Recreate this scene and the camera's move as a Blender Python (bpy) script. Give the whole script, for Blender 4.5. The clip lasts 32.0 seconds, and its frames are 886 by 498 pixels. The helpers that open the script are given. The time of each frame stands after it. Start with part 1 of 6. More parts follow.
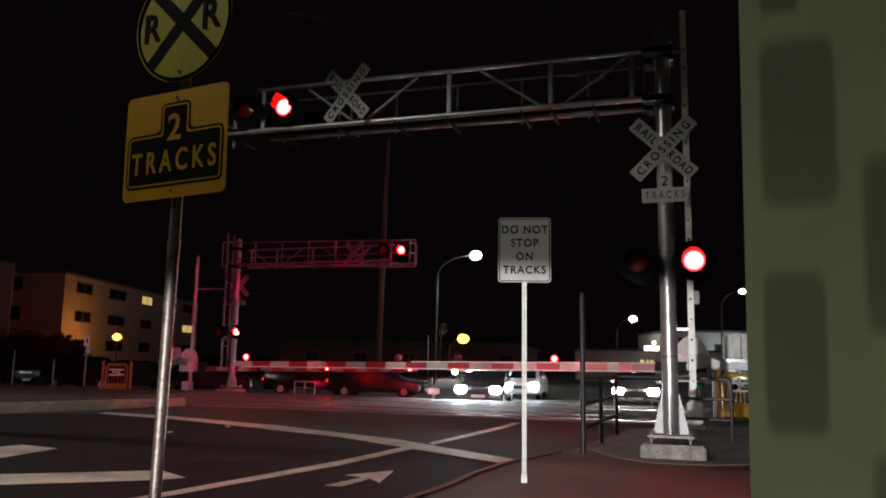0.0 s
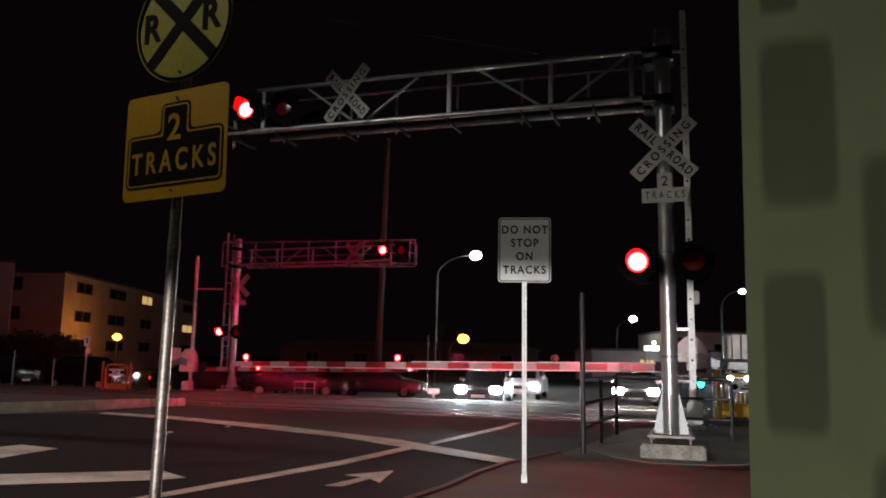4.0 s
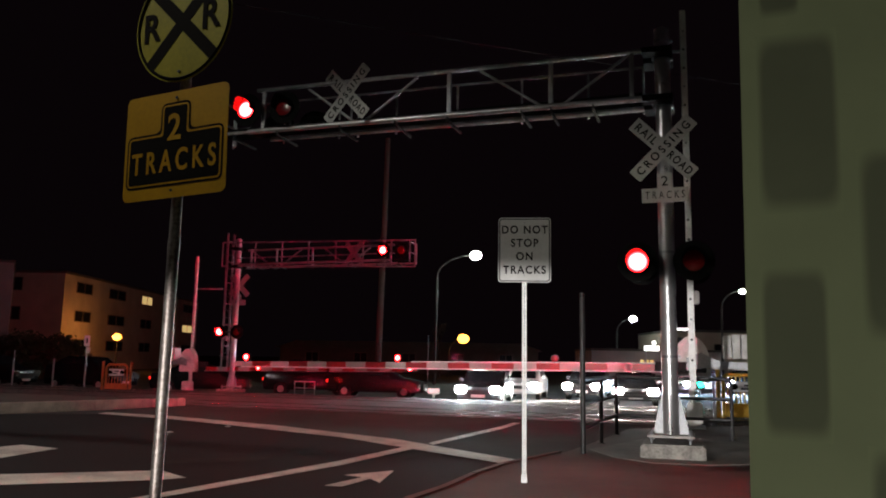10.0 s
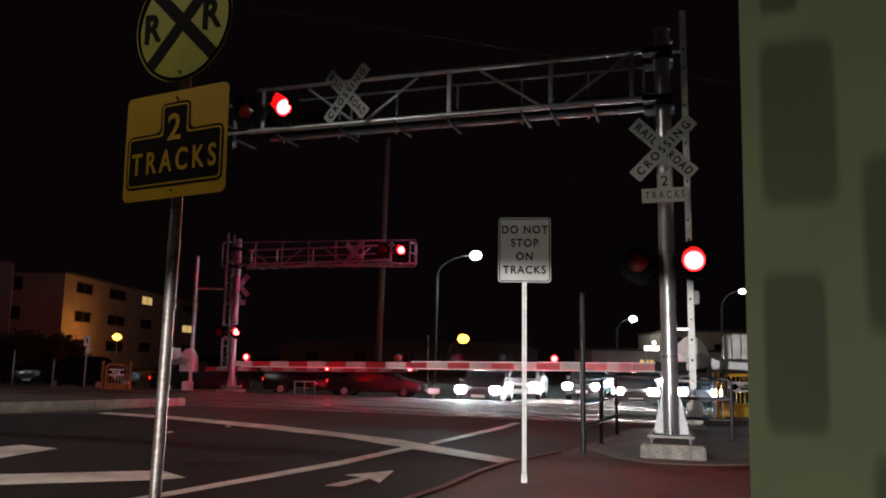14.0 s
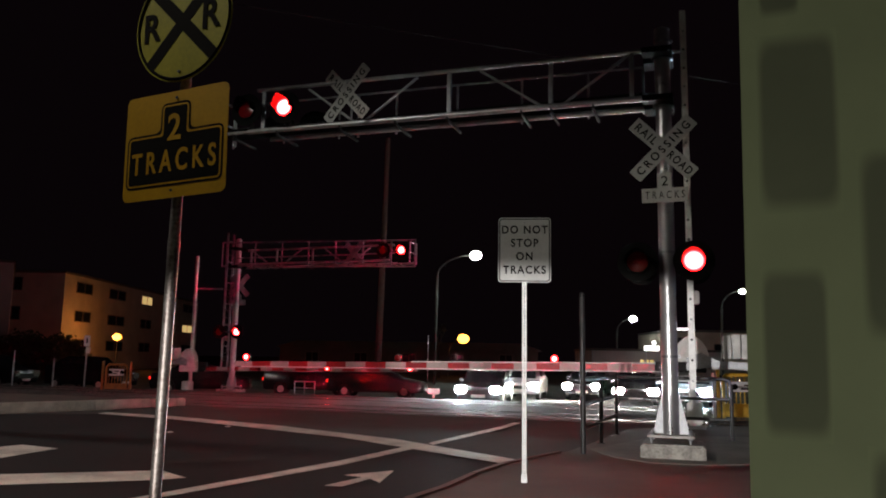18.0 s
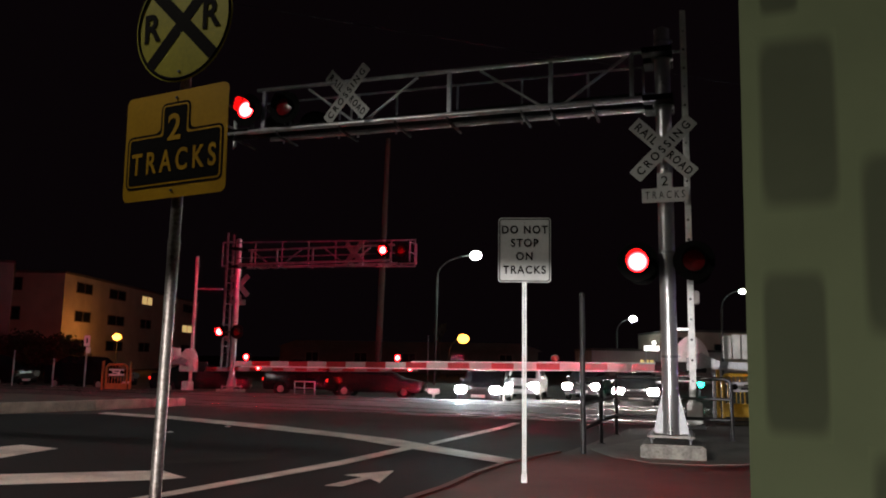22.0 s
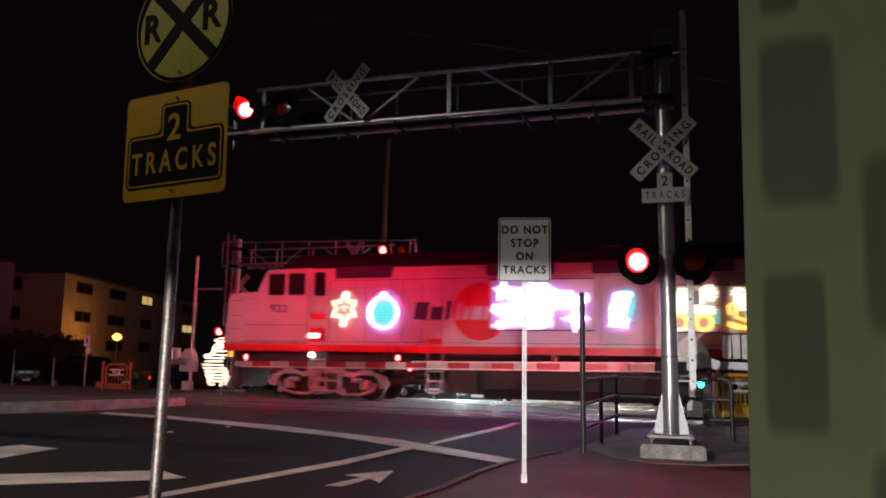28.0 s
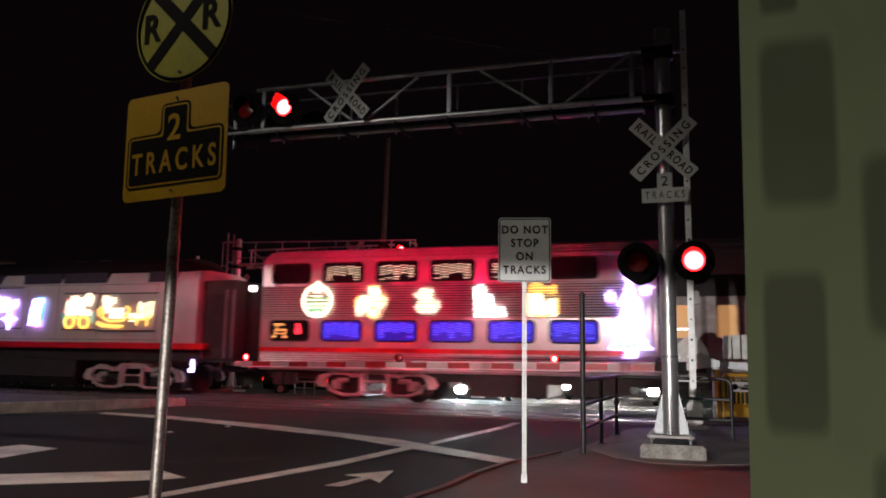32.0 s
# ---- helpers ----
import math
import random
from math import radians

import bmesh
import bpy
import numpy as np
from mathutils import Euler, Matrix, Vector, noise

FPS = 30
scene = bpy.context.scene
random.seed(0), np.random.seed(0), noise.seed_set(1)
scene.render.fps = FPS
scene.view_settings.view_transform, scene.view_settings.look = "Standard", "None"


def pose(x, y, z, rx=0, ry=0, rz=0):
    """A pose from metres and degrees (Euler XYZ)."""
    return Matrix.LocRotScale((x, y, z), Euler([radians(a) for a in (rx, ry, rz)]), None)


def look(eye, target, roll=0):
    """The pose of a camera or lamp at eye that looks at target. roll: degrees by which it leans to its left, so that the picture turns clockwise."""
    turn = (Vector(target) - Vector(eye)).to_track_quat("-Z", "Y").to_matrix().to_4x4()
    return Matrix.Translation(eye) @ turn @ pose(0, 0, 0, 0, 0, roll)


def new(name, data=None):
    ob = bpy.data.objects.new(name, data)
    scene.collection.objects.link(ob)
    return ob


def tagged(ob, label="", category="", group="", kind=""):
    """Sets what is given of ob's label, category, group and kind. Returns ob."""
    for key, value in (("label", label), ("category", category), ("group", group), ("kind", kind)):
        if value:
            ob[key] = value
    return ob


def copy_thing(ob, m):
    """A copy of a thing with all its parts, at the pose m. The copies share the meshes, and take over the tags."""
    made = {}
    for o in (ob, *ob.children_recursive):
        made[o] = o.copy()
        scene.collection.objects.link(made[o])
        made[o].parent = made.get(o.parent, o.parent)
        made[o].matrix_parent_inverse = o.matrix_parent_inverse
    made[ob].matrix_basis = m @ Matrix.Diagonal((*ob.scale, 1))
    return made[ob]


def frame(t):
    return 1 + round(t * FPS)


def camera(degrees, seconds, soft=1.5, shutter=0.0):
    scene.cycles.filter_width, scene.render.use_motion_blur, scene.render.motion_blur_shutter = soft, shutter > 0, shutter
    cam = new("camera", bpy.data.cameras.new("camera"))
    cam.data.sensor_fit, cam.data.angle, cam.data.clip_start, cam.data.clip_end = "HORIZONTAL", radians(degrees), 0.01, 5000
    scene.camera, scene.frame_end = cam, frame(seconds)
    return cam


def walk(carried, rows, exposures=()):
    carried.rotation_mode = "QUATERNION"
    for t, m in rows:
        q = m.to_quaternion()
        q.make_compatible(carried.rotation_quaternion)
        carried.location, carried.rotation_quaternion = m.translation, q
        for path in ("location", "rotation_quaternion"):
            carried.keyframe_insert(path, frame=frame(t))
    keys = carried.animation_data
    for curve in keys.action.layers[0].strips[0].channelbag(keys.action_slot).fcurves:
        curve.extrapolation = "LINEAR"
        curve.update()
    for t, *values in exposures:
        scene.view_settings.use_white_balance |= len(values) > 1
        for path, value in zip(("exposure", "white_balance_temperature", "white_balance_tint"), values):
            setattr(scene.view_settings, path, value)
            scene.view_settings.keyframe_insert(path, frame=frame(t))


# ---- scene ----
CX, CY = -1.426, 24.2            # a point on the side of the passing train
TURN = -18.5                     # the tracks run this many degrees off the x axis
TX, TY = math.cos(radians(TURN)), math.sin(radians(TURN))


def trk(s, n, z=0.0, rz=0.0):
    """A pose by the tracks: s along them, n across them (away from the walker's side)."""
    return pose(CX + TX * s - TY * n, CY + TY * s + TX * n, z, 0, 0, TURN + rz)


def across(x, y):
    return -TY * (x - CX) + TX * (y - CY)


def ground_z(x, y):
    """The road climbs a hand's width to the tracks and falls away behind them."""
    n = across(x, y)
    if n < -6.0:
        return 0.0
    if n < -4.0:
        return 0.05 * (n + 6.0) / 2.0
    if n < 4.0:
        return 0.05
    if n < 9.0:
        return 0.05 - 0.47 * (n - 4.0) / 5.0
    return -0.42


# ---- camera ----
cam = camera(60.0, 32.0, soft=1.9, shutter=0.8)
EYE = pose(0, 0, 1.46, 90 + 8.15, 0, 0) @ pose(0, 0, 0, 0, 0, 0.95)
walk(cam, [(0.0, EYE), (32.0, EYE)], exposures=[(0.0, 0.0), (32.0, 0.0)])

# ---- night sky ----
night = bpy.data.worlds.new("night")
scene.world = night
night.use_nodes = True
NT = night.node_tree
SKY = NT.nodes.new("ShaderNodeTexSky")
SKY.sky_type = 'NISHITA'
SKY.sun_disc = False
SKY.sun_elevation, SKY.sun_rotation = radians(-6.0), radians(200)
BACK = NT.nodes["Background"]
MIXW = NT.nodes.new("ShaderNodeMixRGB")
MIXW.inputs[0].default_value = 0.99
MIXW.inputs[2].default_value = (0.0024, 0.0013, 0.0018, 1)
NT.links.new(SKY.outputs[0], MIXW.inputs[1])
NT.links.new(MIXW.outputs[0], BACK.inputs[0])
BACK.inputs[1].default_value = 0.9


def lamp(name, kind, m, energy, colour, size=0.2, spot=None):
    data = bpy.data.lights.new(name, kind)
    data.energy, data.color = energy, colour
    if kind == 'AREA':
        data.shape, data.size = 'DISK', size
    else:
        data.shadow_soft_size = size
    if spot:
        data.spot_size, data.spot_blend = radians(spot), 0.22
    ob = new(name, data)
    ob.matrix_world = m
    return ob


# street lamps: assumed ones, out of view, on the walker's side, and those across the tracks
lamp("street_light", 'SPOT', look((-7.0, 5.0, 9.0), (-6.99, 5.0, 0.0)), 1070, (0.98, 0.95, 0.84), 0.25, 152)
# made-up helper lamp, out of view, that brightens the pillar from below
lamp("pillar_fill", 'POINT', pose(-0.25, -0.6, 0.62), 42, (0.95, 1.0, 0.76), 0.06)
# added off to the left to light train and road; no lamp is seen there
lamp("crossing_light", 'SPOT', look((-18.0, 17.5, 9.6), (-17.99, 17.5, 0.0)), 1500, (1.0, 0.9, 0.88), 0.25, 146)
lamp("white_light", 'SPOT', look((2.42, 55.4, 8.6), (1.5, 50.0, 0.0)), 1500, (0.85, 1.0, 0.9), 0.3, 140)
# low beams added for an unseen car, inferred behind the walker: wide and flat
beams = lamp("unseen_car_beams", 'SPOT', look((-5.0, -7.0, 0.7), (0.9, 9.9, 0.75)) @ Matrix.Diagonal((1.9, 1.0, 1.0, 1.0)), 8500, (1.0, 0.95, 0.92), 0.1, 12.6)
lamp("amber_light", 'POINT', pose(-33.75, 78.4, 3.15), 340, (1.0, 0.36, 0.07), 0.2)

# low beams of the two cars that wait across the tracks: wide and flat
for bx, by in ((1.96, 33.2), (4.3, 39.4)):
    for dx in (-0.7, 0.7):
        lamp("headlight_beam", 'SPOT', look((bx + dx - 0.5, by - 2.4, 0.32), (bx + dx - 4.4, by - 22.0, -0.5)) @ Matrix.Diagonal((4.0, 1.0, 1.0, 1.0)), 2600, (0.8, 0.95, 1.0), 0.08, 16)

# ---- materials ----


def material(name, colour, rough=0.6, metal=0.0, vary=0.25, scale=4.0, fine=60.0, bump=0.15, dark=None, spec=0.5, dist=0.004):
    """Painted or raw surface: patches and grain in the colour, relief and gloss that vary."""
    mat = bpy.data.materials.new(name)
    mat.use_nodes = True
    t = mat.node_tree
    b = t.nodes["Principled BSDF"]
    co = t.nodes.new("ShaderNodeTexCoord")
    n1 = t.nodes.new("ShaderNodeTexNoise")
    n1.inputs["Scale"].default_value, n1.inputs["Detail"].default_value = scale, 6
    n2 = t.nodes.new("ShaderNodeTexNoise")
    n2.inputs["Scale"].default_value, n2.inputs["Detail"].default_value = fine, 4
    for n in (n1, n2):
        t.links.new(co.outputs["Object"], n.inputs["Vector"])
    add = t.nodes.new("ShaderNodeMath")
    add.operation = 'MULTIPLY_ADD'
    add.inputs[1].default_value = 0.45
    t.links.new(n2.outputs["Fac"], add.inputs[0])
    half = t.nodes.new("ShaderNodeMath")
    half.operation = 'MULTIPLY'
    half.inputs[1].default_value = 0.62
    t.links.new(n1.outputs["Fac"], half.inputs[0])
    t.links.new(half.outputs[0], add.inputs[2])
    ramp = t.nodes.new("ShaderNodeValToRGB")
    lo = dark if dark else tuple(c * (1 - vary) for c in colour)
    hi = tuple(min(1, c * (1 + vary * 0.6)) for c in colour)
    ramp.color_ramp.elements[0].position, ramp.color_ramp.elements[0].color = 0.36, (*lo, 1)
    ramp.color_ramp.elements[1].position, ramp.color_ramp.elements[1].color = 0.66, (*hi, 1)
    t.links.new(add.outputs[0], ramp.inputs[0])
    t.links.new(ramp.outputs[0], b.inputs["Base Color"])
    rr = t.nodes.new("ShaderNodeMapRange")
    rr.inputs[3].default_value, rr.inputs[4].default_value = max(0.03, rough - 0.12), min(1, rough + 0.12)
    t.links.new(add.outputs[0], rr.inputs[0])
    t.links.new(rr.outputs[0], b.inputs["Roughness"])
    b.inputs["Metallic"].default_value = metal
    b.inputs["Specular IOR Level"].default_value = spec
    if bump:
        bp = t.nodes.new("ShaderNodeBump")
        bp.inputs["Strength"].default_value, bp.inputs["Distance"].default_value = bump, dist
        t.links.new(add.outputs[0], bp.inputs["Height"])
        t.links.new(bp.outputs[0], b.inputs["Normal"])
    return mat


def glow(name, colour, strength):
    mat = bpy.data.materials.new(name)
    mat.use_nodes = True
    b = mat.node_tree.nodes["Principled BSDF"]
    b.inputs["Base Color"].default_value = (*[min(0.8, c) for c in colour], 1)
    b.inputs["Emission Color"].default_value = (*colour, 1)
    b.inputs["Emission Strength"].default_value = strength
    return mat


def lens_glow(name, r, core, rim):
    """A lit red lens: hottest at its bulb, pure red towards the rim."""
    mat = glow(name, (1.0, 0.0, 0.0), core)
    t = mat.node_tree
    b = t.nodes["Principled BSDF"]
    co = t.nodes.new("ShaderNodeTexCoord")
    ln = t.nodes.new("ShaderNodeVectorMath")
    ln.operation = 'LENGTH'
    t.links.new(co.outputs["Object"], ln.inputs[0])
    mr = t.nodes.new("ShaderNodeMapRange")
    mr.inputs[1].default_value, mr.inputs[2].default_value = r * 0.55, r * 1.0
    mr.inputs[3].default_value, mr.inputs[4].default_value = core, rim
    mr.interpolation_type = 'SMOOTHSTEP'
    t.links.new(ln.outputs["Value"], mr.inputs[0])
    t.links.new(mr.outputs[0], b.inputs["Emission Strength"])
    cr = t.nodes.new("ShaderNodeValToRGB")
    cr.color_ramp.elements[0].position, cr.color_ramp.elements[0].color = r * 0.7, (1.0, 0.006, 0.006, 1)
    cr.color_ramp.elements[1].position, cr.color_ramp.elements[1].color = r * 1.0, (1.0, 0.0, 0.001, 1)
    t.links.new(ln.outputs["Value"], cr.inputs[0])
    t.links.new(cr.outputs[0], b.inputs["Emission Color"])
    return mat


def clear(name, tint=(0.9, 0.95, 0.95), rough=0.03):
    mat = bpy.data.materials.new(name)
    mat.use_nodes = True
    b = mat.node_tree.nodes["Principled BSDF"]
    b.inputs["Base Color"].default_value = (*tint, 1)
    b.inputs["Roughness"].default_value = rough
    b.inputs["Transmission Weight"].default_value = 1.0
    b.inputs["IOR"].default_value = 1.45
    return mat


ASPHALT = material("asphalt", (0.085, 0.08, 0.077), 0.9, 0, 0.4, 0.35, 45, 0.6, spec=0.15)
ASPHALT_NEW = material("new_asphalt", (0.018, 0.018, 0.0185), 0.88, 0, 0.4, 0.5, 60, 0.6, spec=0.18)
CROSSING = material("crossing_panel", (0.13, 0.128, 0.125), 0.88, 0, 0.3, 0.8, 35, 0.5, spec=0.12)
KERB_RED = material("faded_red_kerb_paint", (0.14, 0.05, 0.045), 0.8, 0, 0.5, 3, 40, 0.3, dark=(0.14, 0.08, 0.07))
GRATING = material("dark_grating_steel", (0.02, 0.02, 0.021), 0.85, 0.2, 0.3, 4, 50, 0.2)
DIRT = material("packed_dirt", (0.07, 0.06, 0.05), 0.95, 0, 0.5, 2, 30, 0.6)
CONCRETE = material("concrete", (0.2, 0.19, 0.17), 0.85, 0, 0.4, 1.2, 40, 0.5)
PAVING = material("pavement_concrete", (0.13, 0.115, 0.105), 0.8, 0, 0.35, 0.9, 50, 0.45)
OLD_CONCRETE = material("stained_concrete", (0.36, 0.34, 0.31), 0.9, 0, 0.55, 6, 30, 0.7, dist=0.01)
KERB_PALE = material("pale_kerb_concrete", (0.55, 0.52, 0.44), 0.9, 0, 0.4, 3, 30, 0.6, dist=0.01)
PAINT = material("road_paint", (0.78, 0.76, 0.68), 0.6, 0, 0.4, 1.6, 50, 0.3, dark=(0.36, 0.34, 0.31))
BALLAST = material("ballast", (0.09, 0.085, 0.08), 0.95, 0, 0.6, 9, 40, 0.9, dist=0.03)
STEEL = material("worn_rail_steel", (0.55, 0.54, 0.53), 0.22, 1.0, 0.2, 3, 80, 0.1)
GALV = material("galvanised_steel", (0.52, 0.53, 0.55), 0.38, 0.9, 0.3, 5, 70, 0.15)
GALV_DULL = material("weathered_galvanised_steel", (0.4, 0.41, 0.43), 0.52, 0.85, 0.35, 6, 60, 0.2)
ALU = material("brushed_aluminium", (0.6, 0.6, 0.61), 0.3, 0.8, 0.15, 3, 90, 0.08)
PALE_ALU = material("pale_aluminium", (0.85, 0.85, 0.85), 0.5, 0.1, 0.25, 6, 70, 0.1)
BLACK = material("black_paint", (0.012, 0.012, 0.013), 0.5, 0, 0.3, 6, 50, 0.15)
LAMP_BLACK = material("matt_black_lamp_paint", (0.007, 0.007, 0.007), 0.9, 0, 0.3, 6, 50, 0.1, spec=0.08)
BLACK_RAIL = material("black_railing_paint", (0.02, 0.019, 0.02), 0.42, 0, 0.4, 8, 60, 0.2)
POLE_WORN = material("rust_streaked_steel_pole", (0.22, 0.2, 0.185), 0.48, 0.85, 0.6, 3, 40, 0.25, dark=(0.09, 0.06, 0.05))
RUBBER = material("rubber", (0.015, 0.015, 0.015), 0.85, 0, 0.3, 8, 60, 0.2)
WHITE_SIGN = material("white_sheeting", (0.6, 0.6, 0.585), 0.42, 0, 0.12, 3, 30, 0.03)
YELLOW_SIGN = material("yellow_sheeting", (0.39, 0.205, 0.003), 0.55, 0, 0.15, 3, 30, 0.03, spec=0.12)
LIME_SIGN = material("faded_yellow_green_sheeting", (0.24, 0.205, 0.006), 0.55, 0, 0.22, 3, 30, 0.03, spec=0.12)
SIGN_BLACK = material("sign_black", (0.006, 0.0045, 0.004), 0.85, 0, 0.2, 4, 40, 0.03, spec=0.04)
SIGN_BACK = material("sign_back_aluminium", (0.45, 0.46, 0.47), 0.45, 0.9, 0.2, 4, 40, 0.05)
WHITE_PAINT = material("white_paint", (0.74, 0.73, 0.71), 0.45, 0, 0.25, 4, 50, 0.1, dark=(0.5, 0.48, 0.45))
# darker copy of WHITE_SIGN: the arm's weaker light is put into the colour
ARM_WHITE = material("dimmed_white_stripe", (0.42, 0.41, 0.39), 0.5, 0, 0.2, 4, 40, 0.05)
RED_STRIPE = material("red_reflective", (0.3, 0.018, 0.025), 0.4, 0, 0.2, 4, 40, 0.05)
# darker copy of YELLOW_PAINT: dim light on the left gate put into the colour
DIM_ORANGE = material("dimmed_orange_paint", (0.3, 0.11, 0.018), 0.55, 0, 0.35, 5, 40, 0.15)
YELLOW_PAINT = material("yellow_paint", (0.62, 0.36, 0.025), 0.45, 0, 0.25, 4, 40, 0.12)
WALL_PAINT = material("painted_over_patch", (0.08, 0.082, 0.057), 0.85, 0, 0.16, 4, 14, 0.05)
WT = WALL_PAINT.node_tree
WCO, WSUB, WABS, WSEP = (WT.nodes.new("ShaderNodeTexCoord"), WT.nodes.new("ShaderNodeVectorMath"), WT.nodes.new("ShaderNodeVectorMath"), WT.nodes.new("ShaderNodeSeparateXYZ"))
WSUB.operation, WABS.operation = 'SUBTRACT', 'ABSOLUTE'
WSUB.inputs[1].default_value = (0.5, 0.5, 0.5)
WT.links.new(WCO.outputs["Generated"], WSUB.inputs[0])
WT.links.new(WSUB.outputs[0], WABS.inputs[0])
WT.links.new(WABS.outputs[0], WSEP.inputs[0])
WMAX = WT.nodes.new("ShaderNodeMath")
WMAX.operation = 'SMOOTH_MAX'
WMAX.inputs[2].default_value = 0.22
WT.links.new(WSEP.outputs[0], WMAX.inputs[0])
WT.links.new(WSEP.outputs[2], WMAX.inputs[1])
WMAP = WT.nodes.new("ShaderNodeMapRange")
WMAP.interpolation_type = 'SMOOTHSTEP'
WMAP.inputs[1].default_value, WMAP.inputs[2].default_value = 0.4, 0.52
WT.links.new(WMAX.outputs[0], WMAP.inputs[0])
WMIX = WT.nodes.new("ShaderNodeMixRGB")
WMIX.inputs[2].default_value = (0.155, 0.165, 0.105, 1)
WT.links.new(WMAP.outputs[0], WMIX.inputs[0])
WT.links.new(WT.nodes["Color Ramp"].outputs[0], WMIX.inputs[1])
WT.links.new(WMIX.outputs[0], WT.nodes["Principled BSDF"].inputs["Base Color"])
WALL_JOINT = material("green_wall_paint", (0.155, 0.165, 0.105), 0.8, 0, 0.2, 3, 9, 0.06)
STUCCO = material("stucco", (0.46, 0.4, 0.32), 0.9, 0, 0.2, 0.6, 20, 0.3)
STUCCO_GREY = material("grey_stucco", (0.34, 0.32, 0.3), 0.9, 0, 0.25, 0.5, 20, 0.3)
FRAME_BROWN = material("brown_window_frame", (0.14, 0.11, 0.085), 0.7, 0, 0.25, 3, 30, 0.1)
POLE_DARK = material("dark_pole_paint", (0.05, 0.05, 0.05), 0.6, 0.2, 0.3, 4, 40, 0.1)
SMEAR = material("dusty_asphalt_smear", (0.03, 0.029, 0.028), 0.9, 0, 0.5, 2, 40, 0.4, spec=0.15)
ROOF = material("roof_felt", (0.07, 0.065, 0.06), 0.9, 0, 0.3, 1, 20, 0.3)
WINDOW_DARK = material("dark_window_glass", (0.015, 0.017, 0.02), 0.08, 0, 0.2, 1, 5, 0)
LEAF = material("dark_leaves", (0.05, 0.07, 0.025), 0.6, 0, 0.5, 3, 20, 0.1)
BARK = material("weathered_wood_pole", (0.045, 0.037, 0.031), 0.9, 0, 0.4, 5, 40, 0.5)
LOCO_WHITE = material("silver_grey_train_paint", (0.5, 0.47, 0.47), 0.4, 0.1, 0.16, 0.9, 25, 0.05)
LOCO_RED = material("red_train_paint", (0.6, 0.012, 0.03), 0.38, 0, 0.15, 2, 25, 0.05)
LOCO_BLUE = material("dark_blue_letter_paint", (0.03, 0.035, 0.09), 0.4, 0, 0.15, 2, 25, 0.03)
ROOF_DARK = material("dark_roof_paint", (0.012, 0.012, 0.014), 0.85, 0.1, 0.4, 2, 30, 0.2, spec=0.15)
GRILLE = material("roof_grille", (0.05, 0.045, 0.07), 0.6, 0.4, 0.3, 3, 50, 0.2)
UNDER = material("underframe_grime_recess_shade", (0.03, 0.028, 0.027), 0.7, 0.2, 0.4, 3, 40, 0.3)
TRUCK = material("dusty_grey_truck_paint", (0.42, 0.39, 0.37), 0.6, 0.3, 0.45, 3, 40, 0.3)
# dark tone for the shade between the ribs, and for the dark rear end
GROOVE_DARK = material("groove_shade_dark_steel", (0.06, 0.055, 0.05), 0.6, 0.4, 0.3, 4, 40, 0.1)
STAINLESS = material("fluted_stainless_steel", (0.82, 0.81, 0.8), 0.34, 0.72, 0.15, 1.5, 30, 0.06)
CAR_BLACK = material("black_car_paint", (0.012, 0.012, 0.014), 0.2, 0.2, 0.2, 2, 60, 0.02)
CAR_GREY = material("grey_car_paint", (0.09, 0.095, 0.1), 0.22, 0.4, 0.15, 2, 60, 0.02)
CAR_WHITE = material("white_car_paint", (0.6, 0.6, 0.6), 0.22, 0, 0.1, 2, 60, 0.02)
CHROME = material("chrome", (0.8, 0.8, 0.8), 0.1, 1.0, 0.05, 4, 60, 0)

RED_LIT = lens_glow("lit_red_lens", 0.165, 430, 25)
RED_BEAM = glow("lit_red_lens_beam", (1.0, 0.014, 0.075), 7600)
RED_REAR = glow("lit_red_rear_lens", (1.0, 0.014, 0.075), 3800)
RED_DIM = material("unlit_red_lens", (0.16, 0.006, 0.008), 0.2, 0, 0.2, 20, 90, 0.3)
RED_SMALL = lens_glow("lit_red_marker", 0.075, 420, 20)
# parked cars' tail lamps are unlit: this glow imitates reflected glints
TAIL_GLINT = glow("tail_lamp_glint", (1.0, 0.03, 0.02), 1.2)
GREEN_LIT = glow("lit_green_lens", (0.02, 1.0, 0.55), 14)
GREEN_DIM = material("unlit_green_lens", (0.01, 0.06, 0.04), 0.2, 0, 0.2, 20, 90, 0.3)
HEAD_LIT = glow("headlamp_white", (0.86, 0.97, 1.0), 320)
HEAD_WARM = glow("headlamp_warm_white", (1.0, 0.93, 0.85), 750)
HEAD_BLUE = glow("headlamp_blue_white", (0.6, 0.82, 1.0), 1100)
LAMP_WHITE = glow("street_lamp_white", (0.86, 1.0, 0.93), 60)
LAMP_AMBER = glow("street_lamp_amber", (1.0, 0.33, 0.04), 9)
LED_WHITE = glow("led_white", (0.5, 0.3, 1.0), 10.0)
LED_NET = glow("led_net_warm", (1.0, 0.86, 0.58), 1.5)
LED_WARM = glow("led_warm_white", (1.0, 0.83, 0.58), 3.0)
LED_YELLOW = glow("led_yellow", (1.0, 0.55, 0.05), 2.2)
LED_SOFT = glow("led_soft_white", (1.0, 0.83, 0.6), 2.6)
LED_WHITE2 = glow("led_clear_white", (1.0, 0.97, 0.92), 4.0)
LED_GOLD = glow("led_gold", (1.0, 0.5, 0.1), 2.4)
LED_GOLD2 = glow("led_dim_gold", (1.0, 0.55, 0.16), 0.8)
LED_CYAN = glow("led_cyan", (0.05, 0.75, 0.66), 0.9)
LED_GREEN = glow("led_green", (0.15, 0.7, 0.35), 1.2)
LED_BLUE = glow("led_blue", (0.08, 0.09, 1.0), 2.4)
